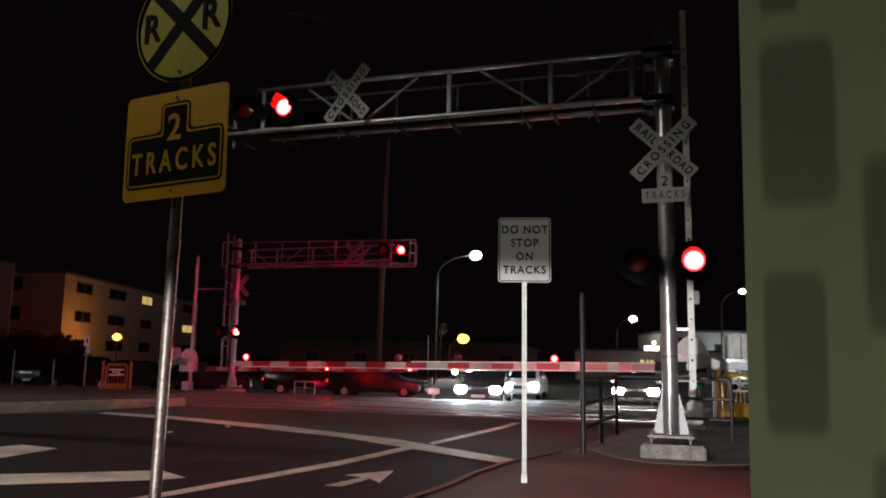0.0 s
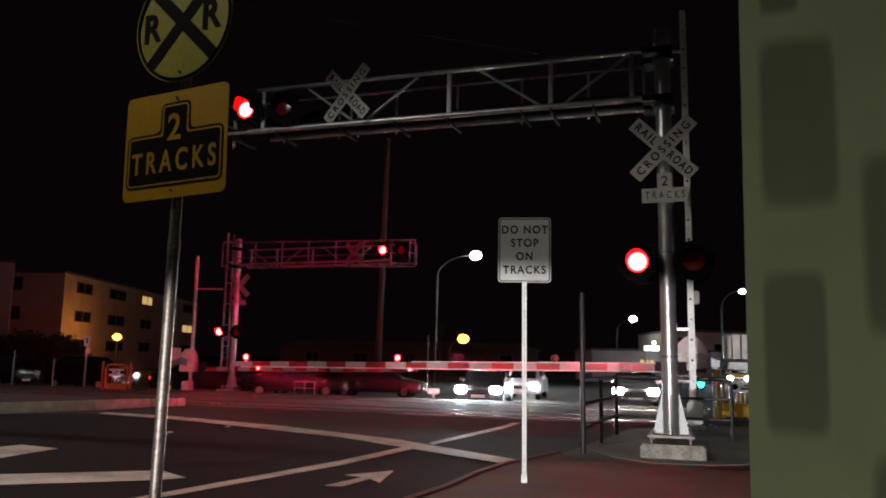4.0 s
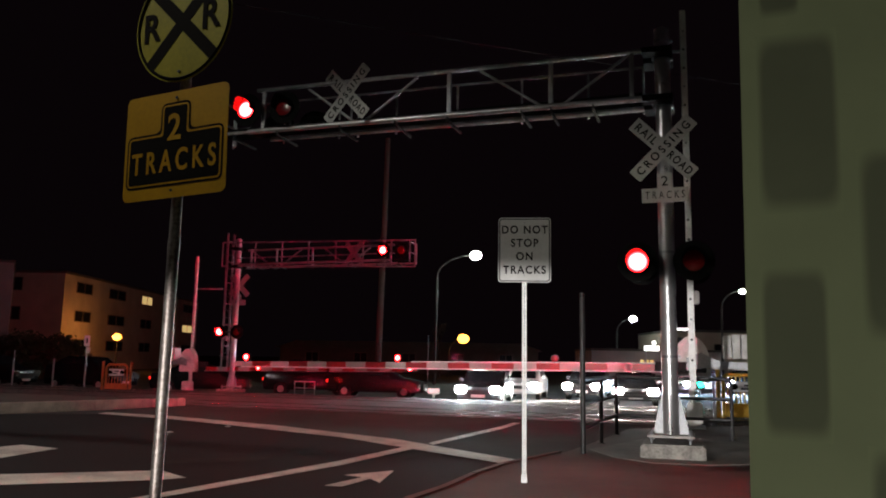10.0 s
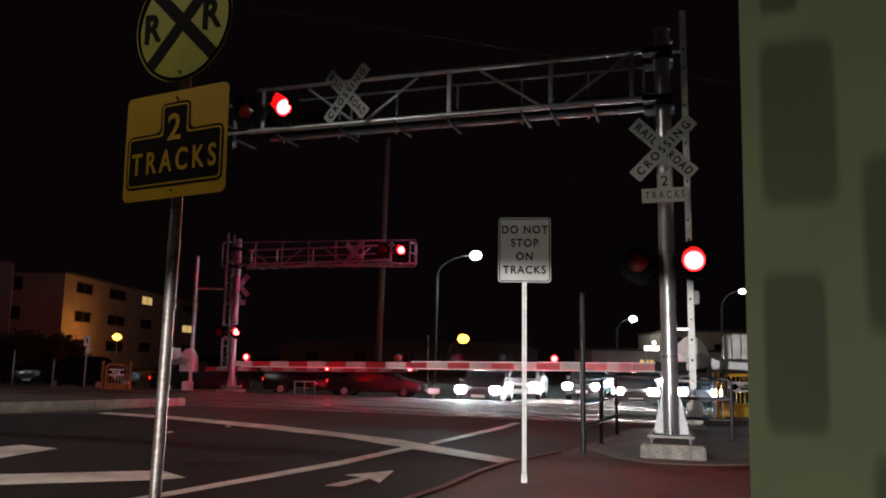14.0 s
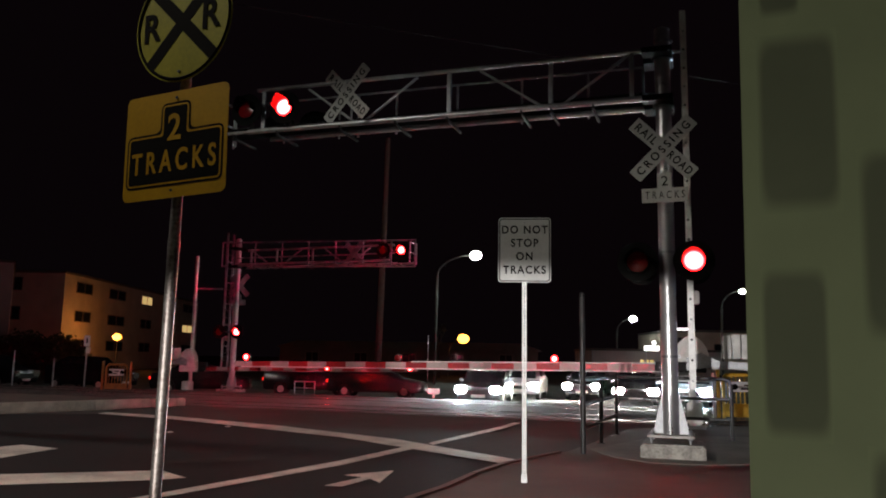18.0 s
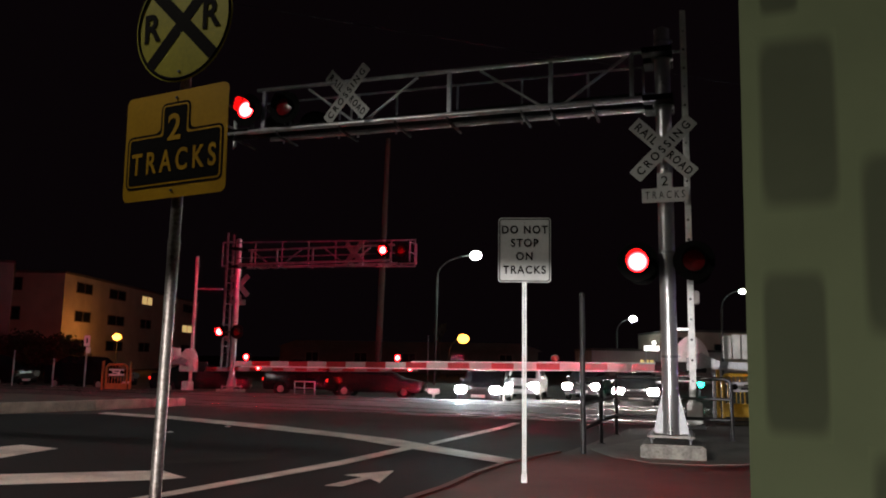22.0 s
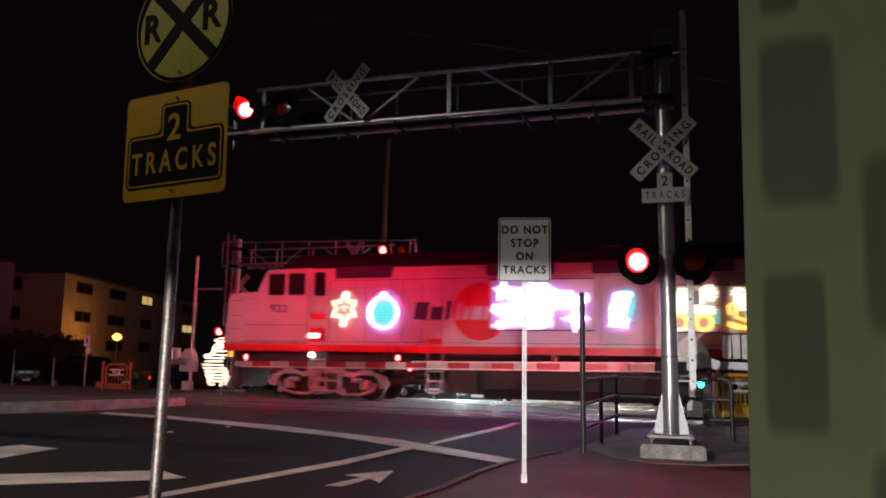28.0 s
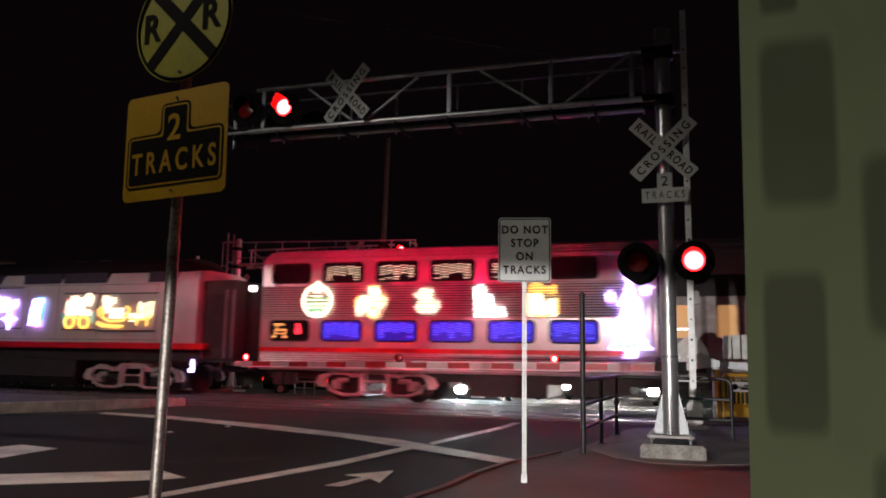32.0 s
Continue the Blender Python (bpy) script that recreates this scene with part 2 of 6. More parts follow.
LED_BLUE_DEEP = glow("led_blue_curtain", (0.025, 0.012, 0.5), 0.5)
LED_RED = glow("led_red", (1.0, 0.03, 0.05), 2.2)
LED_ORANGE = glow("led_orange", (1.0, 0.3, 0.05), 2.0)
for small in (LED_NET, LED_BLUE, LED_BLUE_DEEP, LED_GREEN, LED_CYAN, LED_GOLD, LED_GOLD2, LED_RED, LED_SOFT, LED_YELLOW, LED_ORANGE):
    small.cycles.emission_sampling = 'NONE'        # tiny lights: found by chance, not sought one by one
ROOM_LIT = glow("lit_room_blind", (1.0, 0.66, 0.25), 0.55)
SIGN_LIT = glow("lit_shop_sign", (1.0, 0.97, 0.92), 3.0)

# ---- mesh helpers ----


def box(bm, lo, hi, bevel=0.0, m=None):
    size = [b - a for a, b in zip(lo, hi)]
    mid = [(a + b) / 2 for a, b in zip(lo, hi)]
    r = bmesh.ops.create_cube(bm, size=1.0, matrix=(m or Matrix()) @ Matrix.Translation(mid) @ Matrix.Diagonal((*size, 1)))
    if bevel:
        es = list({e for v in r["verts"] for e in v.link_edges})
        bmesh.ops.bevel(bm, geom=es, offset=min(bevel, min(size) * 0.45), segments=2, affect='EDGES')


def rod(bm, a, b, r, r2=None, seg=12):
    a, b = Vector(a), Vector(b)
    d = b - a
    turn = d.to_track_quat('Z', 'Y').to_matrix().to_4x4()
    bmesh.ops.create_cone(bm, cap_ends=True, segments=seg, radius1=r, radius2=r if r2 is None else r2, depth=d.length,
                          matrix=Matrix.Translation((a + b) / 2) @ turn)


def path_rod(bm, pts, r, seg=8):
    for a, b in zip(pts, pts[1:]):
        rod(bm, a, b, r, seg=seg)
    for p in pts[1:-1]:
        bmesh.ops.create_uvsphere(bm, u_segments=seg, v_segments=6, radius=r, matrix=Matrix.Translation(p))


def prism(bm, pts, y0, y1, axis='y'):
    """A flat outline pushed through along one axis. Points are (x, z) for axis y, (x, y) for z, (y, z) for x."""
    def at(p, v):
        return {'y': (p[0], v, p[1]), 'z': (p[0], p[1], v), 'x': (v, p[0], p[1])}[axis]
    lo = [bm.verts.new(at(p, y0)) for p in pts]
    hi = [bm.verts.new(at(p, y1)) for p in pts]
    k = len(pts)
    bm.faces.new(lo)
    bm.faces.new(hi[::-1])
    for i in range(k):
        bm.faces.new((lo[i], hi[i], hi[(i + 1) % k], lo[(i + 1) % k]))
    bmesh.ops.recalc_face_normals(bm, faces=bm.faces[:])


def ring(bm, c, r, tube, seg=24, side=8, axis='y', a0=0.0, a1=360.0):
    full = abs(a1 - a0) >= 359
    n = seg if full else seg + 1
    rows = []
    for i in range(n):
        a = radians(a0 + (a1 - a0) * i / seg)
        row = []
        for j in range(side):
            b = math.tau * j / side
            rr, h = r + tube * math.cos(b), tube * math.sin(b)
            p = (rr * math.cos(a), h, rr * math.sin(a)) if axis == 'y' else (rr * math.cos(a), rr * math.sin(a), h)
            row.append(bm.verts.new((c[0] + p[0], c[1] + p[1], c[2] + p[2])))
        rows.append(row)
    for i in range(n if full else n - 1):
        for j in range(side):
            q = rows[(i + 1) % n]
            bm.faces.new((rows[i][j], q[j], q[(j + 1) % side], rows[i][(j + 1) % side]))
    bmesh.ops.recalc_face_normals(bm, faces=bm.faces[:])


def round_rect(w, h, r, cx=0.0, cz=0.0, k=5):
    pts = []
    for sx, sz, a in ((1, 1, 0), (-1, 1, 90), (-1, -1, 180), (1, -1, 270)):
        for i in range(k + 1):
            t = radians(a + 90 * i / k)
            pts.append((cx + sx * (w / 2 - r) + r * math.cos(t), cz + sz * (h / 2 - r) + r * math.sin(t)))
    return pts


def disc_pts(r, n=32, cx=0.0, cz=0.0):
    return [(cx + r * math.cos(math.tau * i / n), cz + r * math.sin(math.tau * i / n)) for i in range(n)]


def star_pts(r, k, inner, cx=0.0, cz=0.0, turn=90):
    return [(cx + (r if i % 2 == 0 else r * inner) * math.cos(radians(turn + 180 * i / k)),
             cz + (r if i % 2 == 0 else r * inner) * math.sin(radians(turn + 180 * i / k))) for i in range(2 * k)]


def finish(bm, name, mat, smooth=True):
    me = bpy.data.meshes.new(name)
    bm.to_mesh(me)
    bm.free()
    if smooth and len(me.polygons):
        me.polygons.foreach_set("use_smooth", [True] * len(me.polygons))
        me.set_sharp_from_angle(angle=radians(35))
    me.materials.append(mat)
    return me


def part(name, bm, mat, parent, label="", m=None):
    ob = new(name, finish(bm, name, mat))
    ob.parent = parent
    if m is not None:
        ob.matrix_basis = m
    if label:
        ob["label"] = label
    return ob


def thing(name, m, label, category, group="", kind="", bm=None, mat=None):
    ob = new(name, finish(bm, name, mat) if bm else None)
    ob.matrix_basis = m
    return tagged(ob, label, category, group, kind)


def words(text, size, mat, parent, m, stretch=1.0, name="letter", bold=0.0, gap=1.0, fit=None):
    """Raised letters, centred, in the plane that m sets (text runs along its x, up its y)."""
    cu = bpy.data.curves.new(name, 'FONT')
    cu.body, cu.size, cu.align_x, cu.align_y, cu.extrude, cu.offset = text, size, 'CENTER', 'CENTER', 0.0015, bold
    cu.space_character = gap
    tmp = bpy.data.objects.new(name, cu)
    me = bpy.data.meshes.new_from_object(tmp)
    bpy.data.objects.remove(tmp)
    if fit:            # the width and height that the painted word has
        xs, ys = [v.co.x for v in me.vertices], [v.co.y for v in me.vertices]
        me.transform(Matrix.Diagonal((fit[0] / (max(xs) - min(xs)), fit[1] / (max(ys) - min(ys)), 1, 1))
                     @ Matrix.Translation((-(max(xs) + min(xs)) / 2, -(max(ys) + min(ys)) / 2, 0)))
    else:
        me.transform(Matrix.Diagonal((stretch, 1, 1, 1)))
    bm = bmesh.new()
    bm.from_mesh(me)
    bpy.data.meshes.remove(me)
    bmesh.ops.remove_doubles(bm, verts=bm.verts[:], dist=1e-6)
    left = set(bm.faces)
    while left:            # every letter is a piece of its own
        island, edge = set(), [left.pop()]
        while edge:
            f = edge.pop()
            island.add(f)
            for e in f.edges:
                for g in e.link_faces:
                    if g in left:
                        left.remove(g)
                        edge.append(g)
        one, at = bmesh.new(), {}
        for f in island:
            for v in f.verts:
                if v not in at:
                    at[v] = one.verts.new(v.co)
            one.faces.new([at[v] for v in f.verts])
        ob = new(name, finish(one, name, mat, False))
        ob.parent = parent
        ob.matrix_basis = m
    bm.free()


FRONT = pose(0, 0, 0, 90, 0, 0)      # stands a flat drawing upright, facing -y


def facing(x, y, z, spin=0.0):
    return pose(x, y, z) @ FRONT @ pose(0, 0, 0, 0, 0, spin)
FLASHERS = []       # (lens, side, y, turn): the lamps that take turns


# ---- ground ----


def ground_sheet():
    bm = bmesh.new()
    xs = [-1500, -500, -160, -80, -45] + [-30 + 1.5 * i for i in range(44)] + [45, 80, 160, 500, 1500]
    ns = [-600, -150, -60, -30, -18, -12, -8, -6, -5, -4, -2, 0, 2, 4, 5, 6, 7, 8, 9, 11, 14, 20, 40, 90, 200, 600, 2500]
    grid = []
    for n in ns:
        row = []
        for s in xs:
            p = trk(s, n).translation
            row.append(bm.verts.new((p.x, p.y, ground_z(p.x, p.y))))
        grid.append(row)
    for a, b in zip(grid, grid[1:]):
        for i in range(len(xs) - 1):
            bm.faces.new((a[i], a[i + 1], b[i + 1], b[i]))
    thing("ground", Matrix(), "dark worn asphalt ground of the street and the crossing", "ground", kind="structure", bm=bm, mat=ASPHALT)


ground_sheet()


def flat(name, pts, z, mat, label, category, thick=0.0):
    """A flat sheet on the ground; with a thickness it becomes a slab with a bevelled edge."""
    bm = bmesh.new()
    if thick:
        prism(bm, pts, z - thick, z, 'z')
        es = [e for e in bm.edges if all(abs(v.co.z - z) < 1e-5 for v in e.verts)]
        bmesh.ops.bevel(bm, geom=es, offset=0.02, segments=2, affect='EDGES')
    else:
        bm.faces.new([bm.verts.new((x, y, z)) for x, y in pts])
        bmesh.ops.recalc_face_normals(bm, faces=bm.faces[:])
        for f in bm.faces:
            if f.normal.z < 0:
                f.normal_flip()
    return thing(name, Matrix(), label, category, kind="structure", bm=bm, mat=mat)


# the newer, blacker asphalt of the near lanes, up to the limit line
flat("road", [(-22, -12), (-1.6, -12), (-1.0, 4), (-0.1, 8.4), (1.06, 11.0), (-1.8, 14.45), (-4.52, 16.65), (-8.3, 19.05), (-10.5, 18.4), (-22, 12)], 0.004, ASPHALT_NEW,
     "fresh black asphalt of the near lanes", "road")
flat("limit_line", [(-8.3, 19.0), (-6.16, 17.84), (-4.52, 16.6), (-1.8, 14.4), (1.1, 10.95), (1.25, 11.5), (-0.83, 14.3), (-3.46, 16.64), (-6.47, 18.7), (-8.3, 19.5)], 0.009, PAINT, "worn white limit line painted across the lanes", "road marking")
flat("lane_line", [(-3.6, 7.2), (-3.35, 7.28), (-1.36, 10.71), (-0.42, 12.8), (-0.57, 13.1), (-1.42, 11.18)], 0.0095, PAINT, "white lane line painted along the road", "road marking")
flat("lane_line", [(-0.12, 13.2), (1.31, 16.48), (1.95, 18.3), (1.95, 18.9), (1.36, 17.15), (-0.2, 13.5)], 0.03, PAINT, "worn white lane line on the crossing", "road marking")
flat("crosswalk_bar", [(-9.5, 11.2), (-6.77, 12.15), (-6.61, 12.48), (-5.84, 12.06), (-6.05, 10.89), (-8.0, 10.2)], 0.009, PAINT,
     "white painted bar on black asphalt", "road marking")
flat("crosswalk_bar", [(-7.4, 8.7), (-5.25, 9.47), (-3.51, 10.0), (-3.02, 9.45), (-3.28, 9.25), (-4.83, 8.73), (-6.4, 8.1)], 0.009, PAINT,
     "white painted bar with a pointed end on black asphalt", "road marking")
flat("lane_arrow", [(-1.31, 9.05), (-0.95, 9.71), (-1.19, 9.87), (-0.59, 10.33), (-0.7, 9.31), (-0.84, 9.6), (-1.1, 9.0)], 0.009, PAINT,
     "white turn arrow painted on black asphalt", "road marking")
flat("road_patch", [(-3.9, 10.6), (-2.6, 10.9), (-2.4, 11.5), (-3.6, 11.2)], 0.0085, SMEAR, "faint grey smear on the asphalt", "road marking")

# pavement on the walker's side, and the raised island over the road
flat("pavement", [(-1.2, -14), (-0.75, 4), (-0.2, 7.82), (0.14, 8.53), (0.5, 9.55), (0.96, 10.52), (1.89, 11.91), (2.38, 12.9), (3.9, 16.2), (9.5, 18.3), (16, 16), (16, -14)],
     0.1, PAVING, "stained concrete pavement with a low kerb", "pavement", 0.16)
flat("kerb", [(-0.9, 4), (-0.36, 7.86), (0.0, 8.6), (0.37, 9.62), (0.83, 10.6), (1.77, 12.0), (1.87, 11.94), (0.94, 10.54), (0.48, 9.57), (0.12, 8.55), (-0.22, 7.83), (-0.77, 4)],
     0.105, KERB_RED, "faded red painted kerb edge", "kerb", 0.14)
flat("kerb", [(0.35, 9.56), (0.81, 10.55), (0.93, 10.53), (0.47, 9.55)], 0.11, CONCRETE, "pale bare stretch of the kerb", "kerb", 0.02)
flat("island", [(-10.4, 18.7), (-8.9, 20.38), (-7.9, 21.4), (-7.4, 21.8), (-7.6, 22.3), (-13.0, 24.0), (-26.0, 28.0), (-40, 20), (-40, -3)], 0.2, DIRT,
     "raised dirt-covered traffic island behind a kerb", "traffic island", 0.24)
EDGE = [(-17.0, 11.45), (-13.7, 14.97), (-12.0, 16.8), (-10.4, 18.5), (-8.9, 20.15), (-7.85, 21.25), (-7.3, 21.62), (-7.12, 21.86), (-7.3, 22.15)]
for a, b in zip(EDGE, EDGE[1:]):
    d = Vector((b[0] - a[0], b[1] - a[1], 0))
    bm = bmesh.new()
    box(bm, (0.004, 0.0, -0.05), (d.length - 0.004, 0.17, 0.255), 0.025)
    thing("kerb_stone", pose(a[0], a[1], 0, 0, 0, math.degrees(math.atan2(d.y, d.x))), "pale worn concrete kerb of the traffic island", "kerb", "island kerbs", "structure", bm, KERB_PALE)
# tracks: two pairs of rails in a panelled crossing
for n0 in (0.83, 2.27, -1.9, -3.34):
    bm = bmesh.new()
    for x in (-90, ):
        box(bm, (x, -0.036, -0.05), (x + 240, 0.036, 0.082), 0.008)
        box(bm, (x, -0.07, -0.09), (x + 240, 0.07, -0.055))
    thing("rail", trk(0, n0), "steel rail with a polished running surface", "rail", "rails", bm=bm, mat=STEEL, kind="structure")
for n0, n1 in ((-3.95, -3.45), (-3.22, -2.02), (-1.8, 0.72), (0.94, 2.16), (2.38, 3.2)):
    slab = tagged(new("crossing_deck"), "concrete and rubber crossing deck between the rails", "crossing deck", "crossing decks", "structure")
    slab.matrix_basis = trk(0, (n0 + n1) / 2)
    for i in range(7):
        bm = bmesh.new()
        x0 = -9.0 + i * 2.45
        box(bm, (x0, -(n1 - n0) / 2, -0.04), (x0 + 2.43, (n1 - n0) / 2, 0.076), 0.012)
        part("panel", bm, CROSSING, slab)


def ballast_bed(s0, s1):
    rng = random.Random(int(abs(s0) * 10) + 3)
    bm = bmesh.new()
    for i in range(2600):
        s = rng.uniform(s0, s1)
        n = rng.uniform(-4.6, 3.6)
        r = rng.uniform(0.025, 0.055)
        p = trk(s, n, 0.05 + rng.uniform(-0.02, 0.012)).translation
        m = Matrix.Translation(p) @ Euler((rng.random() * 6, rng.random() * 6, rng.random() * 6)).to_matrix().to_4x4() @ Matrix.Diagonal((r, r * 0.8, r * 0.6, 1))
        vs = [bm.verts.new(m @ Vector(v)) for v in ((1, 0, 0), (-1, 0, 0), (0, 1, 0), (0, -1, 0), (0, 0, 1), (0, 0, -1))]
        for a, b, c in ((0, 2, 4), (2, 1, 4), (1, 3, 4), (3, 0, 4), (2, 0, 5), (1, 2, 5), (3, 1, 5), (0, 3, 5)):
            bm.faces.new((vs[a], vs[b], vs[c]))
    me = finish(bm, "ballast", BALLAST, False)
    tagged(new("ballast", me), "grey crushed stone ballast under the rails", "ballast", kind="stuff")


ballast_bed(-26, -9.2)
ballast_bed(8.4, 16)

# ---- painted pillar beside the walker ----


def pillar():
    root = tagged(new("wall_side"), "pale green painted pillar with darker painted-over patches", "wall", kind="structure")
    root.matrix_basis = pose(0.2535, 0.64, 0.1, 0, 0, TURN - 4.0) @ pose(-0.0195, 0, 0, 0, 0.8, 0)
    bm = bmesh.new()
    box(bm, (0.0, 0.0, 0.0), (1.6, 0.16, 3.0), 0.0008)
    part("pillar", bm, WALL_JOINT, root, "pale green painted pillar face")
    for x0, x1, z0, z1 in ((0.0105, 0.0735, 1.585, 1.742), (0.0135, 0.0465, 1.757, 1.86), (0.0095, 0.06, 1.40, 1.541), (0.084, 0.16, 1.48, 1.637), (0.083, 0.16, 1.24, 1.40)):
        bm = bmesh.new()
        box(bm, (x0 + 0.002, -0.00015, z0 - 0.1), (x1 + 0.002, 0.002, z1 - 0.1))
        part("paint_patch", bm, WALL_PAINT, root, "dark olive patch of newer paint")


pillar()


# ---- signal lamps ----


def lens_mesh(r, lit, dim, name):
    """A round lamp unit: a lit lens on one side, a dark one on the other."""
    bm = bmesh.new()
    rings = []
    for sgn, mi in ((-1, 0), (1, 1)):
        top = bm.verts.new((0, sgn * (0.015 + r * 0.16), 0))
        prev = None
        loops = []
        for k in (0.5, 0.85, 1.0):
            h = 0.015 + r * 0.16 * (1 - k * k)
            loops.append([bm.verts.new((r * k * math.cos(math.tau * i / 28), sgn * h, r * k * math.sin(math.tau * i / 28))) for i in range(28)])
        for i in range(28):
            j = (i + 1) % 28
            f = bm.faces.new((top, loops[0][i], loops[0][j]))
            f.material_index = mi
            for a, b in zip(loops, loops[1:]):
                f = bm.faces.new((a[i], b[i], b[j], a[j]))
                f.material_index = mi
        rings.append(loops[-1])
    for i in range(28):
        j = (i + 1) % 28
        f = bm.faces.new((rings[0][i], rings[1][i], rings[1][j], rings[0][j]))
        f.material_index = 1
    bmesh.ops.recalc_face_normals(bm, faces=bm.faces[:])
    me = finish(bm, name, lit)
    me.materials.append(dim)
    return me


LENS_BIG = lens_mesh(0.165, RED_LIT, RED_DIM, "lens")
LENS_BEAM = lens_mesh(0.165, RED_BEAM, RED_DIM, "lens")
LENS_REAR = lens_mesh(0.165, RED_REAR, RED_DIM, "lens")
LENS_SMALL = lens_mesh(0.075, RED_SMALL, RED_DIM, "lens")
LENS_GREEN = lens_mesh(0.2, GREEN_LIT, GREEN_DIM, "lens")


def signal_lamp(parent, m, side, plate=0.3, lens_kind=LENS_BIG, tunnel=False):
    """A flashing lamp that faces -y: round black plate, hood, can and lens."""
    bm = bmesh.new()
    rod(bm, (0, 0.16, 0), (0, 0.22, 0), 0.18, seg=24)
    for i in range(24):
        a, b = math.tau * i / 24, math.tau * (i + 1) / 24
        q = [(0.178 * math.cos(t), y, 0.178 * math.sin(t)) for t, y in ((a, 0.0), (b, 0.0), (b, 0.2), (a, 0.2))]
        bm.faces.new([bm.verts.new(v) for v in q])
    box(bm, (-0.04, 0.2, -0.05), (0.04, 0.34, 0.05), 0.01)
    can = part("signal_lamp", bm, LAMP_BLACK, parent, "black lamp can with a round backing plate", m)
    bm = bmesh.new()
    lo = [[bm.verts.new((r * math.cos(math.tau * i / 40), y, r * math.sin(math.tau * i / 40))) for i in range(40)] for r, y in ((0.157, 0.0), (0.18, 0.0), (0.185, 0.03), (plate, 0.03), (plate, 0.045), (0.178, 0.045), (0.157, 0.01))]
    for a, b in zip(lo, lo[1:] + lo[:1]):
        for i in range(40):
            bm.faces.new((a[i], a[(i + 1) % 40], b[(i + 1) % 40], b[i]))
    bmesh.ops.recalc_face_normals(bm, faces=bm.faces[:])
    part("backing_plate", bm, LAMP_BLACK, can)
    bm = bmesh.new()
    for r0 in (0.166, 0.172):
        rows = []
        for i in range(21):
            t = radians(-90 + 360 * i / 20) if tunnel else radians(-8 + 196 * i / 20)
            rows.append([bm.verts.new((r0 * math.cos(t), y, r0 * math.sin(t))) for y in (0.03, -0.28 if tunnel else -0.27 + 0.12 * abs(math.cos(t)))])
        for a, b in zip(rows, rows[1:]):
            bm.faces.new((a[0], a[1], b[1], b[0]))
    part("hood", bm, LAMP_BLACK, can)
    lens = new("lens", lens_kind)
    lens.parent = can
    lens["label"] = "round red flashing lens"
    FLASHERS.append((lens, side, 0.03, 0.0))
    return can


def crossbuck(parent, m, back=False):
    """Two crossed boards with their words; they face -y."""
    first = None
    for spin, text, dy in ((45, "CROSSING", 0.0), (-45, "", 0.012)):
        bm = bmesh.new()
        prism(bm, round_rect(1.22, 0.229, 0.02), -0.003, 0.003)
        b = part("board", bm, SIGN_BACK if back else WHITE_SIGN, parent, "bare aluminium back of a crossbuck board" if back else "white reflective crossbuck board", m @ pose(0, dy, 0, 0, -spin, 0))
        if back:
            continue
        if text:
            words("CROSSING", 0.165, SIGN_BLACK, b, pose(0, -0.005, 0, 90, 0, 0), gap=1.5, bold=0.003, fit=(1.06, 0.128))
        else:
            words("RAIL", 0.165, SIGN_BLACK, b, pose(-0.345, -0.005, 0, 90, 0, 0), gap=1.3, bold=0.003, fit=(0.4, 0.128))
            words("ROAD", 0.165, SIGN_BLACK, b, pose(0.345, -0.005, 0, 90, 0, 0), gap=1.3, bold=0.003, fit=(0.44, 0.128))


def tube(parent, name, a, b, r, mat=GALV, seg=10, label=""):
    bm = bmesh.new()
    rod(bm, a, b, r, seg=seg)
    return part(name, bm, mat, parent, label)


